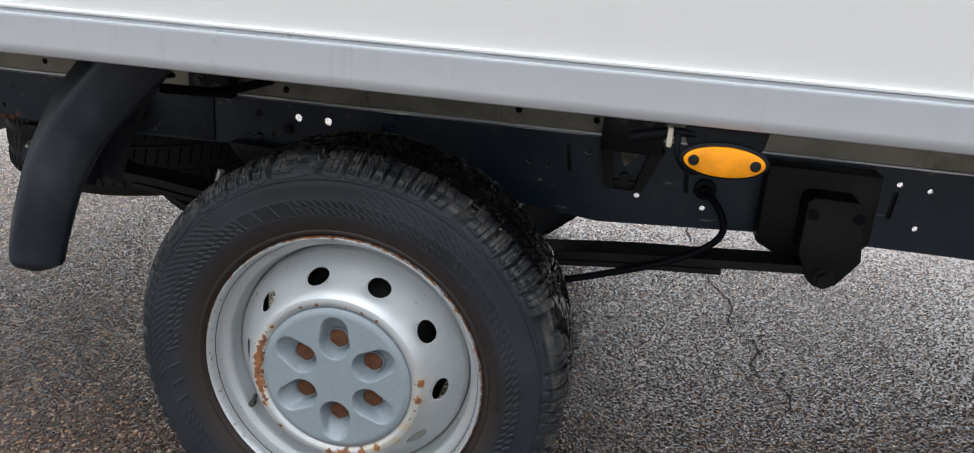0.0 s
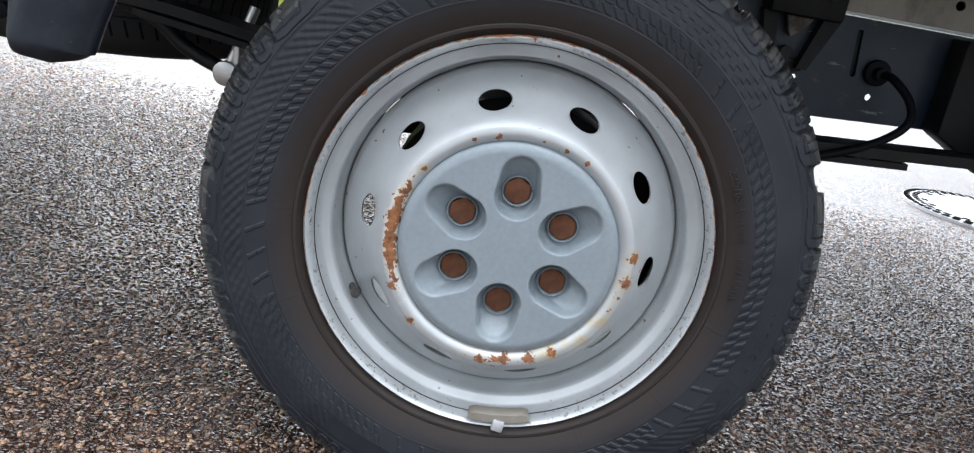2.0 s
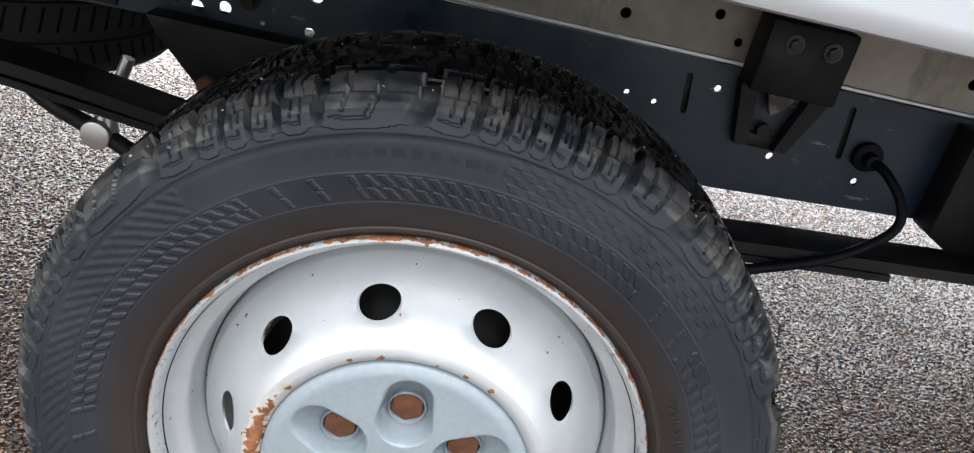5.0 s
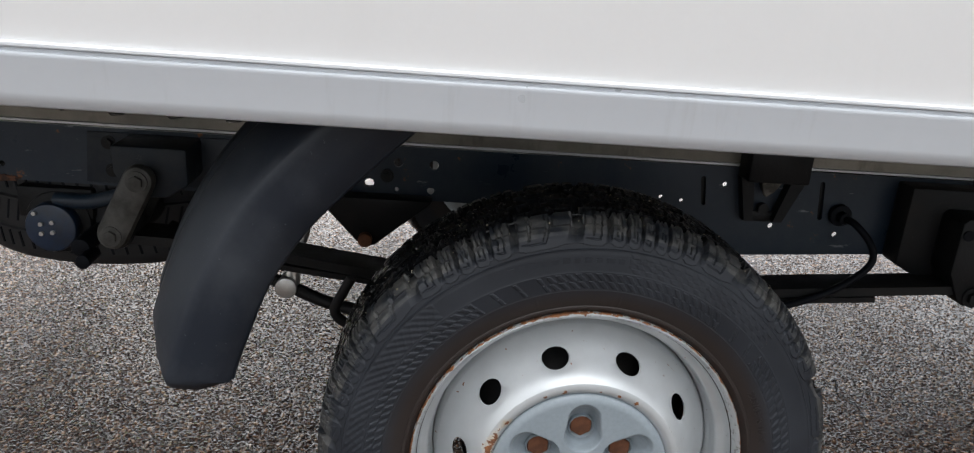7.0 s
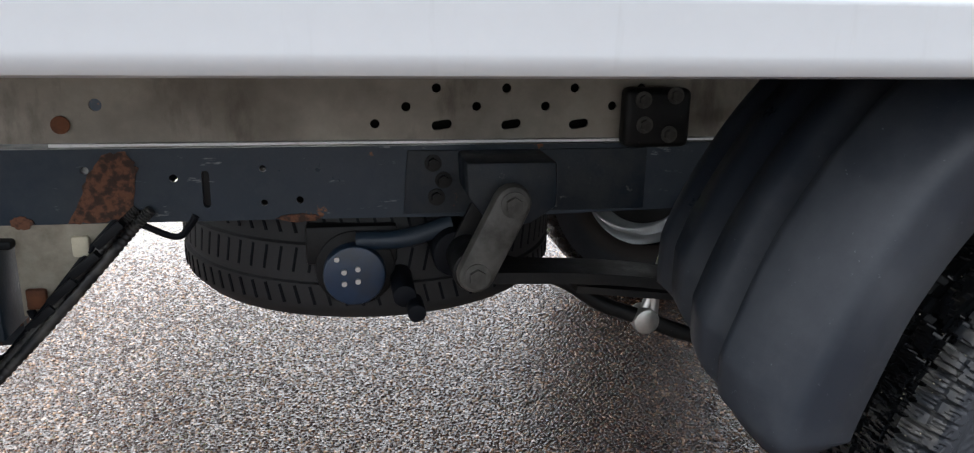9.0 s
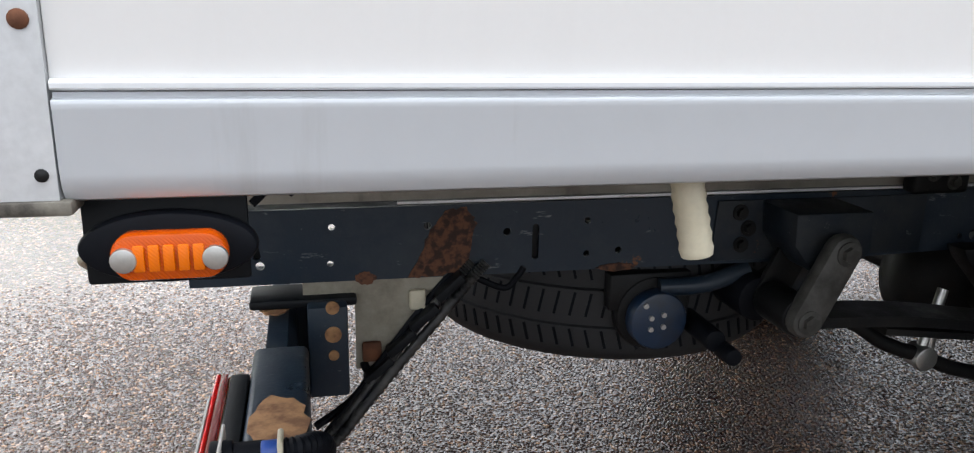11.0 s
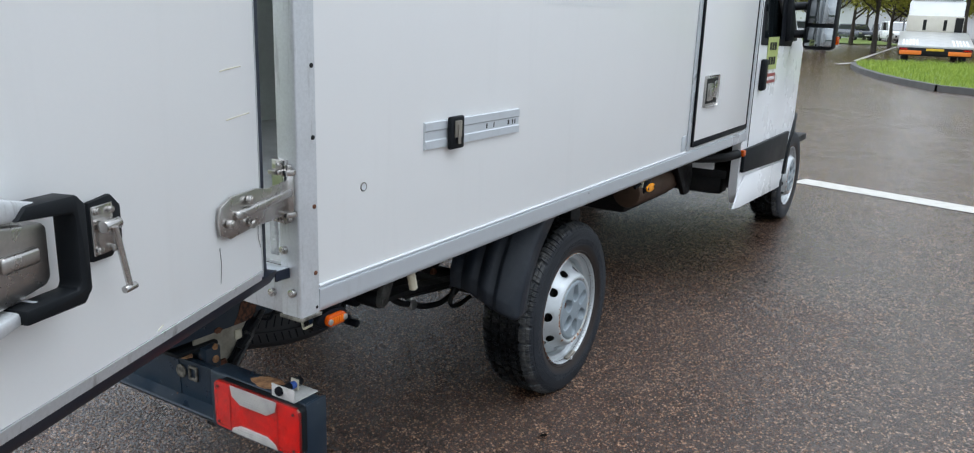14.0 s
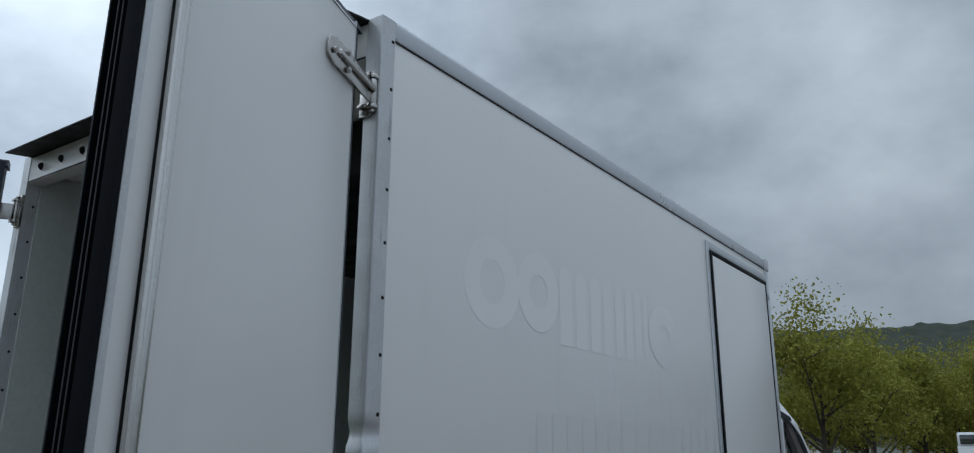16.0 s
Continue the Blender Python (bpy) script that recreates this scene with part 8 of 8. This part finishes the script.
def verge_spots(count, h0, h1, w0, w1, reach, power, seed, patch=0.0, sprawl=0.7):
    rnd = random.Random(seed)
    out = []
    while len(out) < count:
        x = -7.8 + 6.9 * rnd.random()
        y = verge_edge(x) - 0.015 + reach * rnd.random() ** power
        c = noise.noise((x * 1.6, y * 1.6, 5)) + 0.5 * noise.noise((x * 5, y * 5, 2))
        if c < patch and rnd.random() < 0.75:
            continue
        edge = min(1.0, 0.35 + (y - verge_edge(x)) / 0.35)
        h = rnd.uniform(h0, h1) * (0.75 + 0.7 * max(c, -0.6)) * edge
        out.append((x, y, verge_z(x, y) - 0.005, h, rnd.uniform(w0, w1), rnd.uniform(0.2, 1.0) * sprawl * h))
    return out, rnd


M_DRY = worn("dry_grass", (0.42, 0.36, 0.16), (0.24, 0.17, 0.07), 0.7, 0, 8, 60, 0.6, 0.1)
M_PETAL = worn("white_petal", (0.78, 0.78, 0.74), (0.66, 0.64, 0.50), 0.6, 0, 30, 90, 0.4, 0.05)
sp_, rnd = verge_spots(110000, 0.06, 0.19, 0.0016, 0.0045, 6.0, 1.8, 7, -0.45, 1.0)
tagged(new("grass_blades", blade_mesh("grass_blades", sp_, M_BLADE, rnd)), "thick uneven spring grass in clumps", "grass", kind="stuff")
sp_, rnd = verge_spots(9000, 0.02, 0.06, 0.006, 0.015, 1.6, 1.7, 8, -0.4, 1.8)
tagged(new("verge_weeds", blade_mesh("verge_weeds", sp_, M_BLADE, rnd)), "low broad-leaved weeds along the edge of the grass", "weeds", kind="stuff")
sp_, rnd = verge_spots(2600, 0.05, 0.20, 0.0012, 0.003, 3.5, 1.5, 9, 0.25, 1.6)
tagged(new("dry_stalks", blade_mesh("dry_stalks", sp_, M_DRY, rnd)), "pale dry stalks among the green grass", "grass", kind="stuff")
sp_, rnd = verge_spots(260, 0.07, 0.13, 0.004, 0.006, 2.6, 1.0, 10, 0.2)
bm = bmesh.new()
for x, y, z, h, w, lean in sp_:
    add_cyl(bm, (x, y, z + h), 'z', w, 0.003, 6)
tagged(new("daisies", mesh_of("daisies", bm, M_PETAL)), "scattered small white daisies in the grass", "flowers", kind="stuff")

# ---------------------------------------------------------------- the far side of the car park
EYE0, FWD, RGT = Vector((-2.98, -1.34)), Vector((0.849, 0.528)), Vector((0.528, -0.849))


def afar(right, depth):
    """A place on the ground, by how far to the right of the long view along the van, and its depth."""
    p = EYE0 + depth * (FWD + right * RGT)
    return Vector((p.x, p.y, ground_z(p.x, p.y)))


def leaf_cloud(rnd, centres, per, spread, size):
    verts, faces = [], []
    for c in centres:
        for _ in range(per):
            p = c + Vector((rnd.gauss(0, spread), rnd.gauss(0, spread), rnd.gauss(0, spread * 0.8)))
            n = Vector((rnd.gauss(0, 1), rnd.gauss(0, 1), rnd.gauss(0.4, 1))).normalized()
            u = n.orthogonal().normalized()
            u.rotate(Matrix.Rotation(rnd.uniform(0, 6.28), 3, n))
            v = n.cross(u)
            s = size * rnd.uniform(0.6, 1.4)
            k = len(verts)
            verts += [p - u * s, p - v * s * 0.55, p + u * s, p + v * s * 0.55]
            faces.append((k, k + 1, k + 2, k + 3))
    me = bpy.data.meshes.new("crown")
    me.from_pydata([tuple(v) for v in verts], [], faces)
    me.materials.append(M_LEAF)
    return me


def make_tree(seed, height, at, label):
    rnd = random.Random(seed)
    t = thing("plane_tree", label, "tree", "trees along the road", at)
    bm = bmesh.new()
    hb = height * 0.22
    tube([(0, 0, -0.1), (0.03, 0.02, hb * 0.5), (0.0, 0.05, hb), (0.1, 0.0, height * 0.5), (0.05, 0.1, height * 0.8)], lambda f: 0.16 * (1 - 0.86 * f), 10, 4, bm=bm)
    ends = []
    for i in range(11):
        a = 2 * math.pi * i / 11 * 1.7 + rnd.uniform(-0.3, 0.3)
        z0 = hb * rnd.uniform(0.85, 1.0) + (height * 0.45) * (i / 11)
        ln = height * rnd.uniform(0.26, 0.40) * (1 - 0.35 * i / 11)
        d = Vector((math.cos(a), math.sin(a), rnd.uniform(0.45, 0.9))).normalized()
        p0 = Vector((0.03, 0.03, z0))
        p1 = p0 + d * ln * 0.5 + Vector((0, 0, ln * 0.04))
        p2 = p0 + d * ln + Vector((0, 0, ln * 0.22))
        tube([p0, p1, p2], lambda f: 0.065 * (1 - 0.85 * f), 6, 3, bm=bm)
        for k in range(5):
            f = rnd.uniform(0.35, 1.0)
            b0 = p0 + (p2 - p0) * f
            dd = Vector((rnd.gauss(0, 1), rnd.gauss(0, 1), rnd.uniform(0.1, 1.3))).normalized()
            b1 = b0 + dd * ln * rnd.uniform(0.25, 0.5)
            tube([b0, (b0 + b1) / 2 + Vector((0, 0, 0.05)), b1], lambda f: 0.024 * (1 - 0.8 * f), 5, 2, bm=bm)
            ends += [b1, (b0 + b1) / 2]
    for k in range(5):
        ends.append(Vector((rnd.gauss(0, 0.4), rnd.gauss(0, 0.4), height * rnd.uniform(0.8, 0.98))))
    part("trunk", bm, M_BARK, t, "dark trunk and limbs")
    part("crown", leaf_cloud(rnd, ends, 115, 0.46, 0.078), None, t, "loose yellow-green spring leaves")
    return t


T_LABEL = "young roadside plane tree with thin yellow-green spring leaves"
base = [make_tree(21, 8.3, afar(0.338, 33), "taller roadside tree with a loose yellow-green crown"), make_tree(22, 8.2, afar(0.452, 44), T_LABEL), make_tree(23, 8.4, afar(0.556, 40), T_LABEL)]
for i, (r, dep) in enumerate(((0.372, 50), (0.490, 50), (0.530, 52), (0.575, 62), (0.635, 62), (0.470, 55), (0.500, 68), (0.520, 60), (0.610, 52), (0.424, 60), (0.340, 44), (0.660, 38), (0.585, 78), (0.30, 60), (0.545, 95), (0.48, 100), (0.70, 60), (0.40, 90), (0.62, 100), (0.44, 78), (0.392, 40), (0.60, 44), (0.385, 46))):
    src = base[(i + 1) % 3]
    p = afar(r, dep)
    sc = 0.92 + 0.05 * ((i * 7) % 5)
    src.scale = (sc, sc, sc)
    copy_thing(src, pose(p.x, p.y, p.z, 0, 0, 67 * i))
    src.scale = (1, 1, 1)

# wooded hill all round the valley, highest ahead
def hill(name, r0, r1, top, steps, rings, seed, label, a0=-180, a1=180):
    bm = bmesh.new()
    grid = []
    for j in range(rings + 1):
        f = j / rings
        row = []
        for i in range(steps + 1):
            a = radians(a0 + (a1 - a0) * i / steps)
            r = r0 + (r1 - r0) * f
            x, y = r * math.cos(a), r * math.sin(a)
            h = top(math.degrees(a)) * (f ** 0.8) * (1 + 0.05 * noise.noise((x * 0.003, y * 0.003, 3)))
            h += 2.5 * f * noise.noise((x * 0.05, y * 0.05, seed)) + 3 * f * noise.noise((x * 0.14, y * 0.14, seed))
            row.append(bm.verts.new((x, y, h)))
        grid.append(row)
    for j in range(rings):
        for i in range(steps):
            bm.faces.new((grid[j][i], grid[j][i + 1], grid[j + 1][i + 1], grid[j + 1][i]))
    return setting(name, bm, M_FOREST, label, "hill")


hill("wooded_hill", 330, 620, lambda a: 34 + 60 * math.exp(-((a - 5) / 42) ** 4), 1500, 26, 2, "dark wooded hill along the valley")

# grass island with its kerb, and the bay beyond
isl = [(15.8, -14.0), (15.7, -4.0), (16.1, -1.15), (16.8, -0.10), (18.2, 0.65), (19.9, 1.38), (22.3, 2.16), (24.5, 2.72), (26.3, 3.02), (27.6, 2.95), (28.6, 2.3), (29.2, 0.2), (30.5, -2.2), (40.0, -5.0), (60, -6.5), (60, -16.0)]


def poly_sheet(pts, z_add):
    bm = bmesh.new()
    vs = [bm.verts.new((x, y, ground_z(x, y) + z_add)) for x, y in pts]
    f = bm.faces.new(vs)
    bmesh.ops.triangulate(bm, faces=[f])
    return bm


setting("grass_island", poly_sheet(isl, 0.10), M_GRASS, "kerbed grass island beside the road", "grass")
bm = bmesh.new()
for i in range(len(isl)):
    a, b = Vector(isl[i]), Vector(isl[(i + 1) % len(isl)])
    d = (b - a).normalized()
    q = Vector((d.y, -d.x)) * 0.0
    o = Vector((-d.y, d.x)) * 0.16
    za, zb = ground_z(*a), ground_z(*b)
    v = [bm.verts.new(p) for p in ((a.x, a.y, za), (b.x, b.y, zb), (b.x, b.y, zb + 0.13), (a.x, a.y, za + 0.13), (a.x + o.x, a.y + o.y, za + 0.13), (b.x + o.x, b.y + o.y, zb + 0.13), (b.x + o.x, b.y + o.y, zb), (a.x + o.x, a.y + o.y, za))]
    for w_ in ((0, 1, 2, 3), (3, 2, 5, 4), (4, 5, 6, 7)):
        bm.faces.new([v[k] for k in w_])
setting("kerb", bm, M_KERB, "dark wet concrete kerb round the grass island", "kerb")


def in_poly(x, y, pts):
    c = False
    for i in range(len(pts)):
        (x0, y0), (x1, y1) = pts[i - 1], pts[i]
        if (y0 > y) != (y1 > y) and x < (x1 - x0) * (y - y0) / (y1 - y0) + x0:
            c = not c
    return c


def island_spot(r):
    while True:
        x, y = r.uniform(15.7, 36), r.uniform(-7, 3.1)
        if in_poly(x, y, isl):
            return x, y


rnd = random.Random(9)
sp_ = []
for _ in range(26000):
    x, y = island_spot(rnd)
    h = rnd.uniform(0.07, 0.20) * (1 + 0.5 * noise.noise((x * 1.5, y * 1.5, 0)))
    sp_.append((x, y, ground_z(x, y) + 0.09, h, rnd.uniform(0.004, 0.009), rnd.uniform(0.2, 0.9) * h))
tagged(new("grass_blades", blade_mesh("grass_blades", sp_, M_BLADE, rnd)), "short green grass on the island", "grass", kind="stuff")
setting("road_line", strip_on_ground((27.2, 3.75), (29.6, 3.45), 0.2, 0.006), M_LINE, "short white dash on the road", "road marking")
setting("road_line", strip_on_ground((31, 3.75), (75, 6.5), 0.16, 0.006), M_LINE, "long white edge line of the road", "road marking")
setting("pavement", strip_on_ground((31, -1.9), (110, 3.0), 2.4, 0.05), M_KERB, "grey footway beside the road", "pavement")
setting("verge", strip_on_ground((60, 12), (160, 34), 14, 0.05), M_GRASS, "grass strip under the trees", "grass")

# ---- recovery truck seen from behind
def car_wheel(parent, x, y, z, r, w):
    o = part("wheel", mesh_of("car_wheel", lathe([(r * 0.55, -w / 2 + 0.02), (r * 0.62, -w / 2), (r * 0.93, -w / 2), (r, -w / 2 + 0.03), (r, w / 2 - 0.03), (r * 0.93, w / 2), (r * 0.62, w / 2)], 28), M_TYRE), None, parent)
    o.location = (x, y, z)
    part("rim", mesh_of("car_rim", lathe([(0.0, -w / 2 + 0.03), (r * 0.4, -w / 2 + 0.04), (r * 0.58, -w / 2 + 0.01), (r * 0.58, w / 2)], 20), M_RIM), None, o)
    return o


M_FLATBED = worn("wet_aluminium_bed", (0.55, 0.55, 0.54), (0.35, 0.34, 0.33), 0.35, 0.7, 3, 60, 0.5)
M_ORANGE = worn("orange_reflector_board", (0.75, 0.20, 0.02), (0.6, 0.13, 0.02), 0.4, 0, 6, 90, 0.4)
p = afar(0.524, 29.5)
truck = thing("recovery_truck", "white recovery truck with an empty aluminium flatbed, parked on the road", "truck", "", p)
truck.rotation_euler = (0, 0, radians(6))
bed = part("flatbed", prism([(0, 0.56), (0, 0.68), (4.6, 1.14), (4.6, 1.02)], 'y', -1.2, 1.2, 0.02), M_FLATBED, truck, "sloping aluminium flatbed with pale tread strips")
for y0 in (-1.05, 0.55):
    for i in range(5):
        part("tread_strip", prism([(0.1, 0.692), (1.7, 0.852), (1.7, 0.866), (0.1, 0.706)], 'y', y0 + i * 0.11, y0 + i * 0.11 + 0.06), M_PAINT, bed)
part("rear_board", box(-0.06, -0.005, -1.15, 1.15, 0.32, 0.60, 0.01), M_UNDER, truck, "dark rear underrun board")
for y0 in (-1.12, 0.42):
    part("warning_board", box(-0.08, -0.061, y0, y0 + 0.70, 0.36, 0.50, 0.005), M_ORANGE, truck, "orange striped warning board")
    part("tail_lamp", box(-0.085, -0.061, y0 + (0.0 if y0 < 0 else 0.45), y0 + (0.25 if y0 < 0 else 0.70), 0.51, 0.575, 0.005), M_RED, truck)
part("plate_bar", box(-0.075, -0.061, -0.28, 0.28, 0.50, 0.58, 0.003), worn("yellow_plate", (0.65, 0.42, 0.03), (0.5, 0.3, 0.03), 0.4, 0, 9, 90, 0.3), truck)
part("truck_cab", prism([(4.7, 0.75), (7.2, 0.75), (7.35, 1.3), (6.7, 1.45), (6.1, 2.2), (5.5, 2.32), (4.75, 2.32)], 'y', -0.98, 0.98, 0.06), M_PAINT, truck, "white truck cab")
part("headboard", box(4.62, 4.69, -1.0, 1.0, 1.02, 1.75, 0.01), worn("cream_headboard", (0.55, 0.52, 0.45), (0.4, 0.37, 0.3), 0.5, 0, 3, 60, 0.4), truck, "cream headboard behind the cab")
part("spoiler", prism([(4.75, 2.325), (5.9, 2.325), (5.6, 2.75), (4.85, 2.82)], 'y', -0.95, 0.95, 0.05), M_PAINT, truck, "white roof spoiler, dark inside")
part("spoiler_back", box(4.72, 4.86, -0.86, 0.86, 2.36, 2.72, 0.02), M_GLASS, truck)
for y0 in (-0.42, 0.30):
    part("slot", box(4.600, 4.619, y0, y0 + 0.12, 1.2, 1.6, 0.01), M_UNDER, truck)
part("tool_box", box(4.58, 4.619, -0.98, -0.7, 1.1, 1.7, 0.02), M_UNDER, truck)
for x in (1.2, 6.3):
    for y in (-0.92, 0.92):
        car_wheel(truck, x, y, 0.36, 0.36, 0.24)

# ---- parked cars
def car(at, turn, paint, label, tall=1.45, length=4.1, group="parked cars"):
    c = thing("car", label, "car", group, at)
    c.rotation_euler = (0, 0, radians(turn))
    h = tall
    L2 = length / 2
    body = part("body", prism([(-L2, 0.35), (-L2 - 0.05, 0.6), (-L2 + 0.05, 0.85), (-L2 + 0.9, 0.95), (L2 - 0.2, 0.98), (L2, 0.8), (L2 + 0.03, 0.45), (L2 - 0.05, 0.28), (-L2 + 0.1, 0.28)], 'y', -0.84, 0.84, 0.06), paint, c)
    cabin = part("cabin", prism([(-L2 + 0.8, 0.94), (-L2 + 1.45, h), (L2 - 0.6, h), (L2 - 0.15, 0.96)], 'y', -0.74, 0.74, 0.06), paint, c)
    part("windscreen", prism([(-L2 + 0.86, 1.0), (-L2 + 0.80, 1.0), (-L2 + 1.36, h - 0.07), (-L2 + 1.42, h - 0.07)], 'y', -0.66, 0.66, 0), M_GLASS, c)
    for s in (-1, 1):
        part("side_window", prism([(-L2 + 1.1, 1.0), (-L2 + 1.5, h - 0.08), (L2 - 0.75, h - 0.08), (L2 - 0.45, 1.0)], 'y', *sorted((s * 0.735, s * 0.748)), 0), M_GLASS, c)
        part("headlight", box(-L2 - 0.05, -L2 + 0.12, *sorted((s * 0.50, s * 0.78)), 0.62, 0.76, 0.03), M_CLEAR, c)
        for x in (-L2 + 0.75, L2 - 0.75):
            car_wheel(c, x, s * 0.76, 0.31, 0.31, 0.2)
    part("grille", box(-L2 - 0.06, -L2 - 0.02, -0.4, 0.4, 0.42, 0.6, 0.01), M_UNDER, c)
    part("plate_bar", box(-L2 - 0.075, -L2 - 0.061, -0.26, 0.26, 0.44, 0.54, 0.003), M_PAINT, c)
    return c


M_NAVY = worn("dark_car_paint", (0.03, 0.035, 0.05), (0.05, 0.055, 0.065), 0.25, 0.2, 2, 30, 0.2, coat=0.6)
M_SILVER = worn("silver_car_paint", (0.40, 0.41, 0.42), (0.34, 0.35, 0.36), 0.3, 0.5, 2, 30, 0.2, coat=0.6)
car(afar(0.428, 76), 38, M_NAVY, "dark blue hatchback facing the car park", 1.45)
car(afar(0.474, 74), 20, M_PAINT, "white van-like car parked under the trees", 1.75, 4.4)
car(afar(0.462, 84), 20, M_NAVY, "dark estate car parked under the trees", 1.5, 4.4)
car(afar(0.362, 62), 70, M_SILVER, "silver pickup parked by the low hall", 1.55, 4.6)
car(afar(0.40, 92), 80, M_PAINT, "white car parked in front of the hall", 1.5)
car(afar(0.598, 58), 8, M_PAINT, "white car parked beyond the recovery truck", 1.6)
car(afar(0.606, 75), 8, M_SILVER, "silver van parked further along the road", 2.2, 4.8)


# ---- low buildings
def building(name, at, turn, w, d, h, wall, label, rows_, cols, roof_over=0.4, gable=0.0, win=(1.3, 1.0)):
    b = thing(name, label, "building", "", at)
    b.rotation_euler = (0, 0, radians(turn))
    part("wall", box(-w / 2, w / 2, -d / 2, d / 2, -0.4, h, 0.02), wall, b)
    if gable:
        part("roof", prism([(-d / 2 - roof_over, h), (d / 2 + roof_over, h), (0, h + gable)], 'x', -w / 2 - roof_over, w / 2 + roof_over), M_ROOF, b, "grey pitched roof")
    else:
        part("roof", box(-w / 2 - roof_over, w / 2 + roof_over, -d / 2 - roof_over, d / 2 + roof_over, h + 0.005, h + 0.3, 0.02), M_ROOF, b, "flat grey roof edge")
    for r in range(rows_):
        for c in range(cols):
            x = -w / 2 + (c + 0.5) * w / cols
            z = 1.0 + r * 2.9
            wdw = part("window", box(x - win[0] / 2, x + win[0] / 2, -d / 2 - 0.03, -d / 2 - 0.005, z, z + win[1], 0.01), M_GLASS, b)
            part("frame", box(x - win[0] / 2 - 0.06, x + win[0] / 2 + 0.06, -d / 2 - 0.05, -d / 2 - 0.031, z - 0.08, z - 0.005, 0.005), M_PAINT, wdw)
    return b


M_ROOF = worn("grey_roof_sheet", (0.20, 0.205, 0.215), (0.13, 0.13, 0.135), 0.6, 0, 2, 30, 0.5)
M_CREAM_WALL = worn("cream_render", (0.62, 0.50, 0.30), (0.5, 0.4, 0.24), 0.8, 0, 1, 20, 0.3)
M_WHITE_WALL = worn("white_render", (0.66, 0.67, 0.68), (0.5, 0.51, 0.52), 0.8, 0, 1, 20, 0.3)
building("office_building", afar(0.368, 128), 38, 16, 10, 6.6, M_CREAM_WALL, "cream two-storey office building beyond the car park", 2, 6)
building("workshop_hall", afar(0.352, 100), 30, 26, 12, 3.6, M_WHITE_WALL, "long low white hall with a grey roof", 1, 6, 0.5, 1.3)
building("workshop_hall", afar(0.420, 112), 20, 13, 9, 4.2, M_WHITE_WALL, "low white workshop with dark windows", 1, 5, 0.5)
building("market_hall", afar(0.50, 135), 15, 22, 12, 3.6, M_WHITE_WALL, "white hall far down the road", 1, 5, 0.8)
aw = thing("awning", "dark violet awning stretched before a hall", "awning", "", afar(0.462, 106))
aw.rotation_euler = (0, 0, radians(20))
part("canvas", prism([(-1.8, 2.5), (1.8, 3.1), (1.8, 3.2), (-1.8, 2.65)], 'x', -5.5, 5.5, 0.02), worn("violet_canvas", (0.05, 0.035, 0.06), (0.035, 0.025, 0.04), 0.8, 0, 1, 20, 0.3), aw)
many("post", mesh_of("post", cyl((0, 0, 1.25), 'z', 0.05, 2.5, 10), M_UNDER), aw, [(x, -1.7, 0) for x in (-5.3, 0, 5.3)])
dish = thing("satellite_dish", "white satellite dish on a workshop roof", "dish", "", afar(0.415, 106) + Vector((0, 0, 4.5)))
part("reflector", lathe([(0.0, 0.35), (0.5, 0.28), (0.9, 0.08), (1.1, -0.1), (1.08, -0.12)], 28), M_PAINT, dish).rotation_euler = (radians(20), 0, radians(-55))
part("stand", cyl((0, 0, -0.1), 'z', 0.06, 1.0, 10), M_UNDER, dish)
pole = thing("lamp_post", "thin grey lamp post beside the road", "street lamp", "lamp posts", afar(0.388, 60))
part("post", tube([(0, 0, 0), (0, 0, 3), (0, 0, 6.2)], lambda f: 0.07 * (1 - 0.4 * f), 10, 3), M_ROOF, pole)
part("head", box(-0.5, 0.05, -0.09, 0.09, 6.2, 6.3, 0.03), M_ROOF, pole)
for r, dep in ((0.470, 90), (0.484, 72), (0.512, 86)):
    q = afar(r, dep)
    copy_thing(pole, pose(q.x, q.y, q.z, 0, 0, 30))
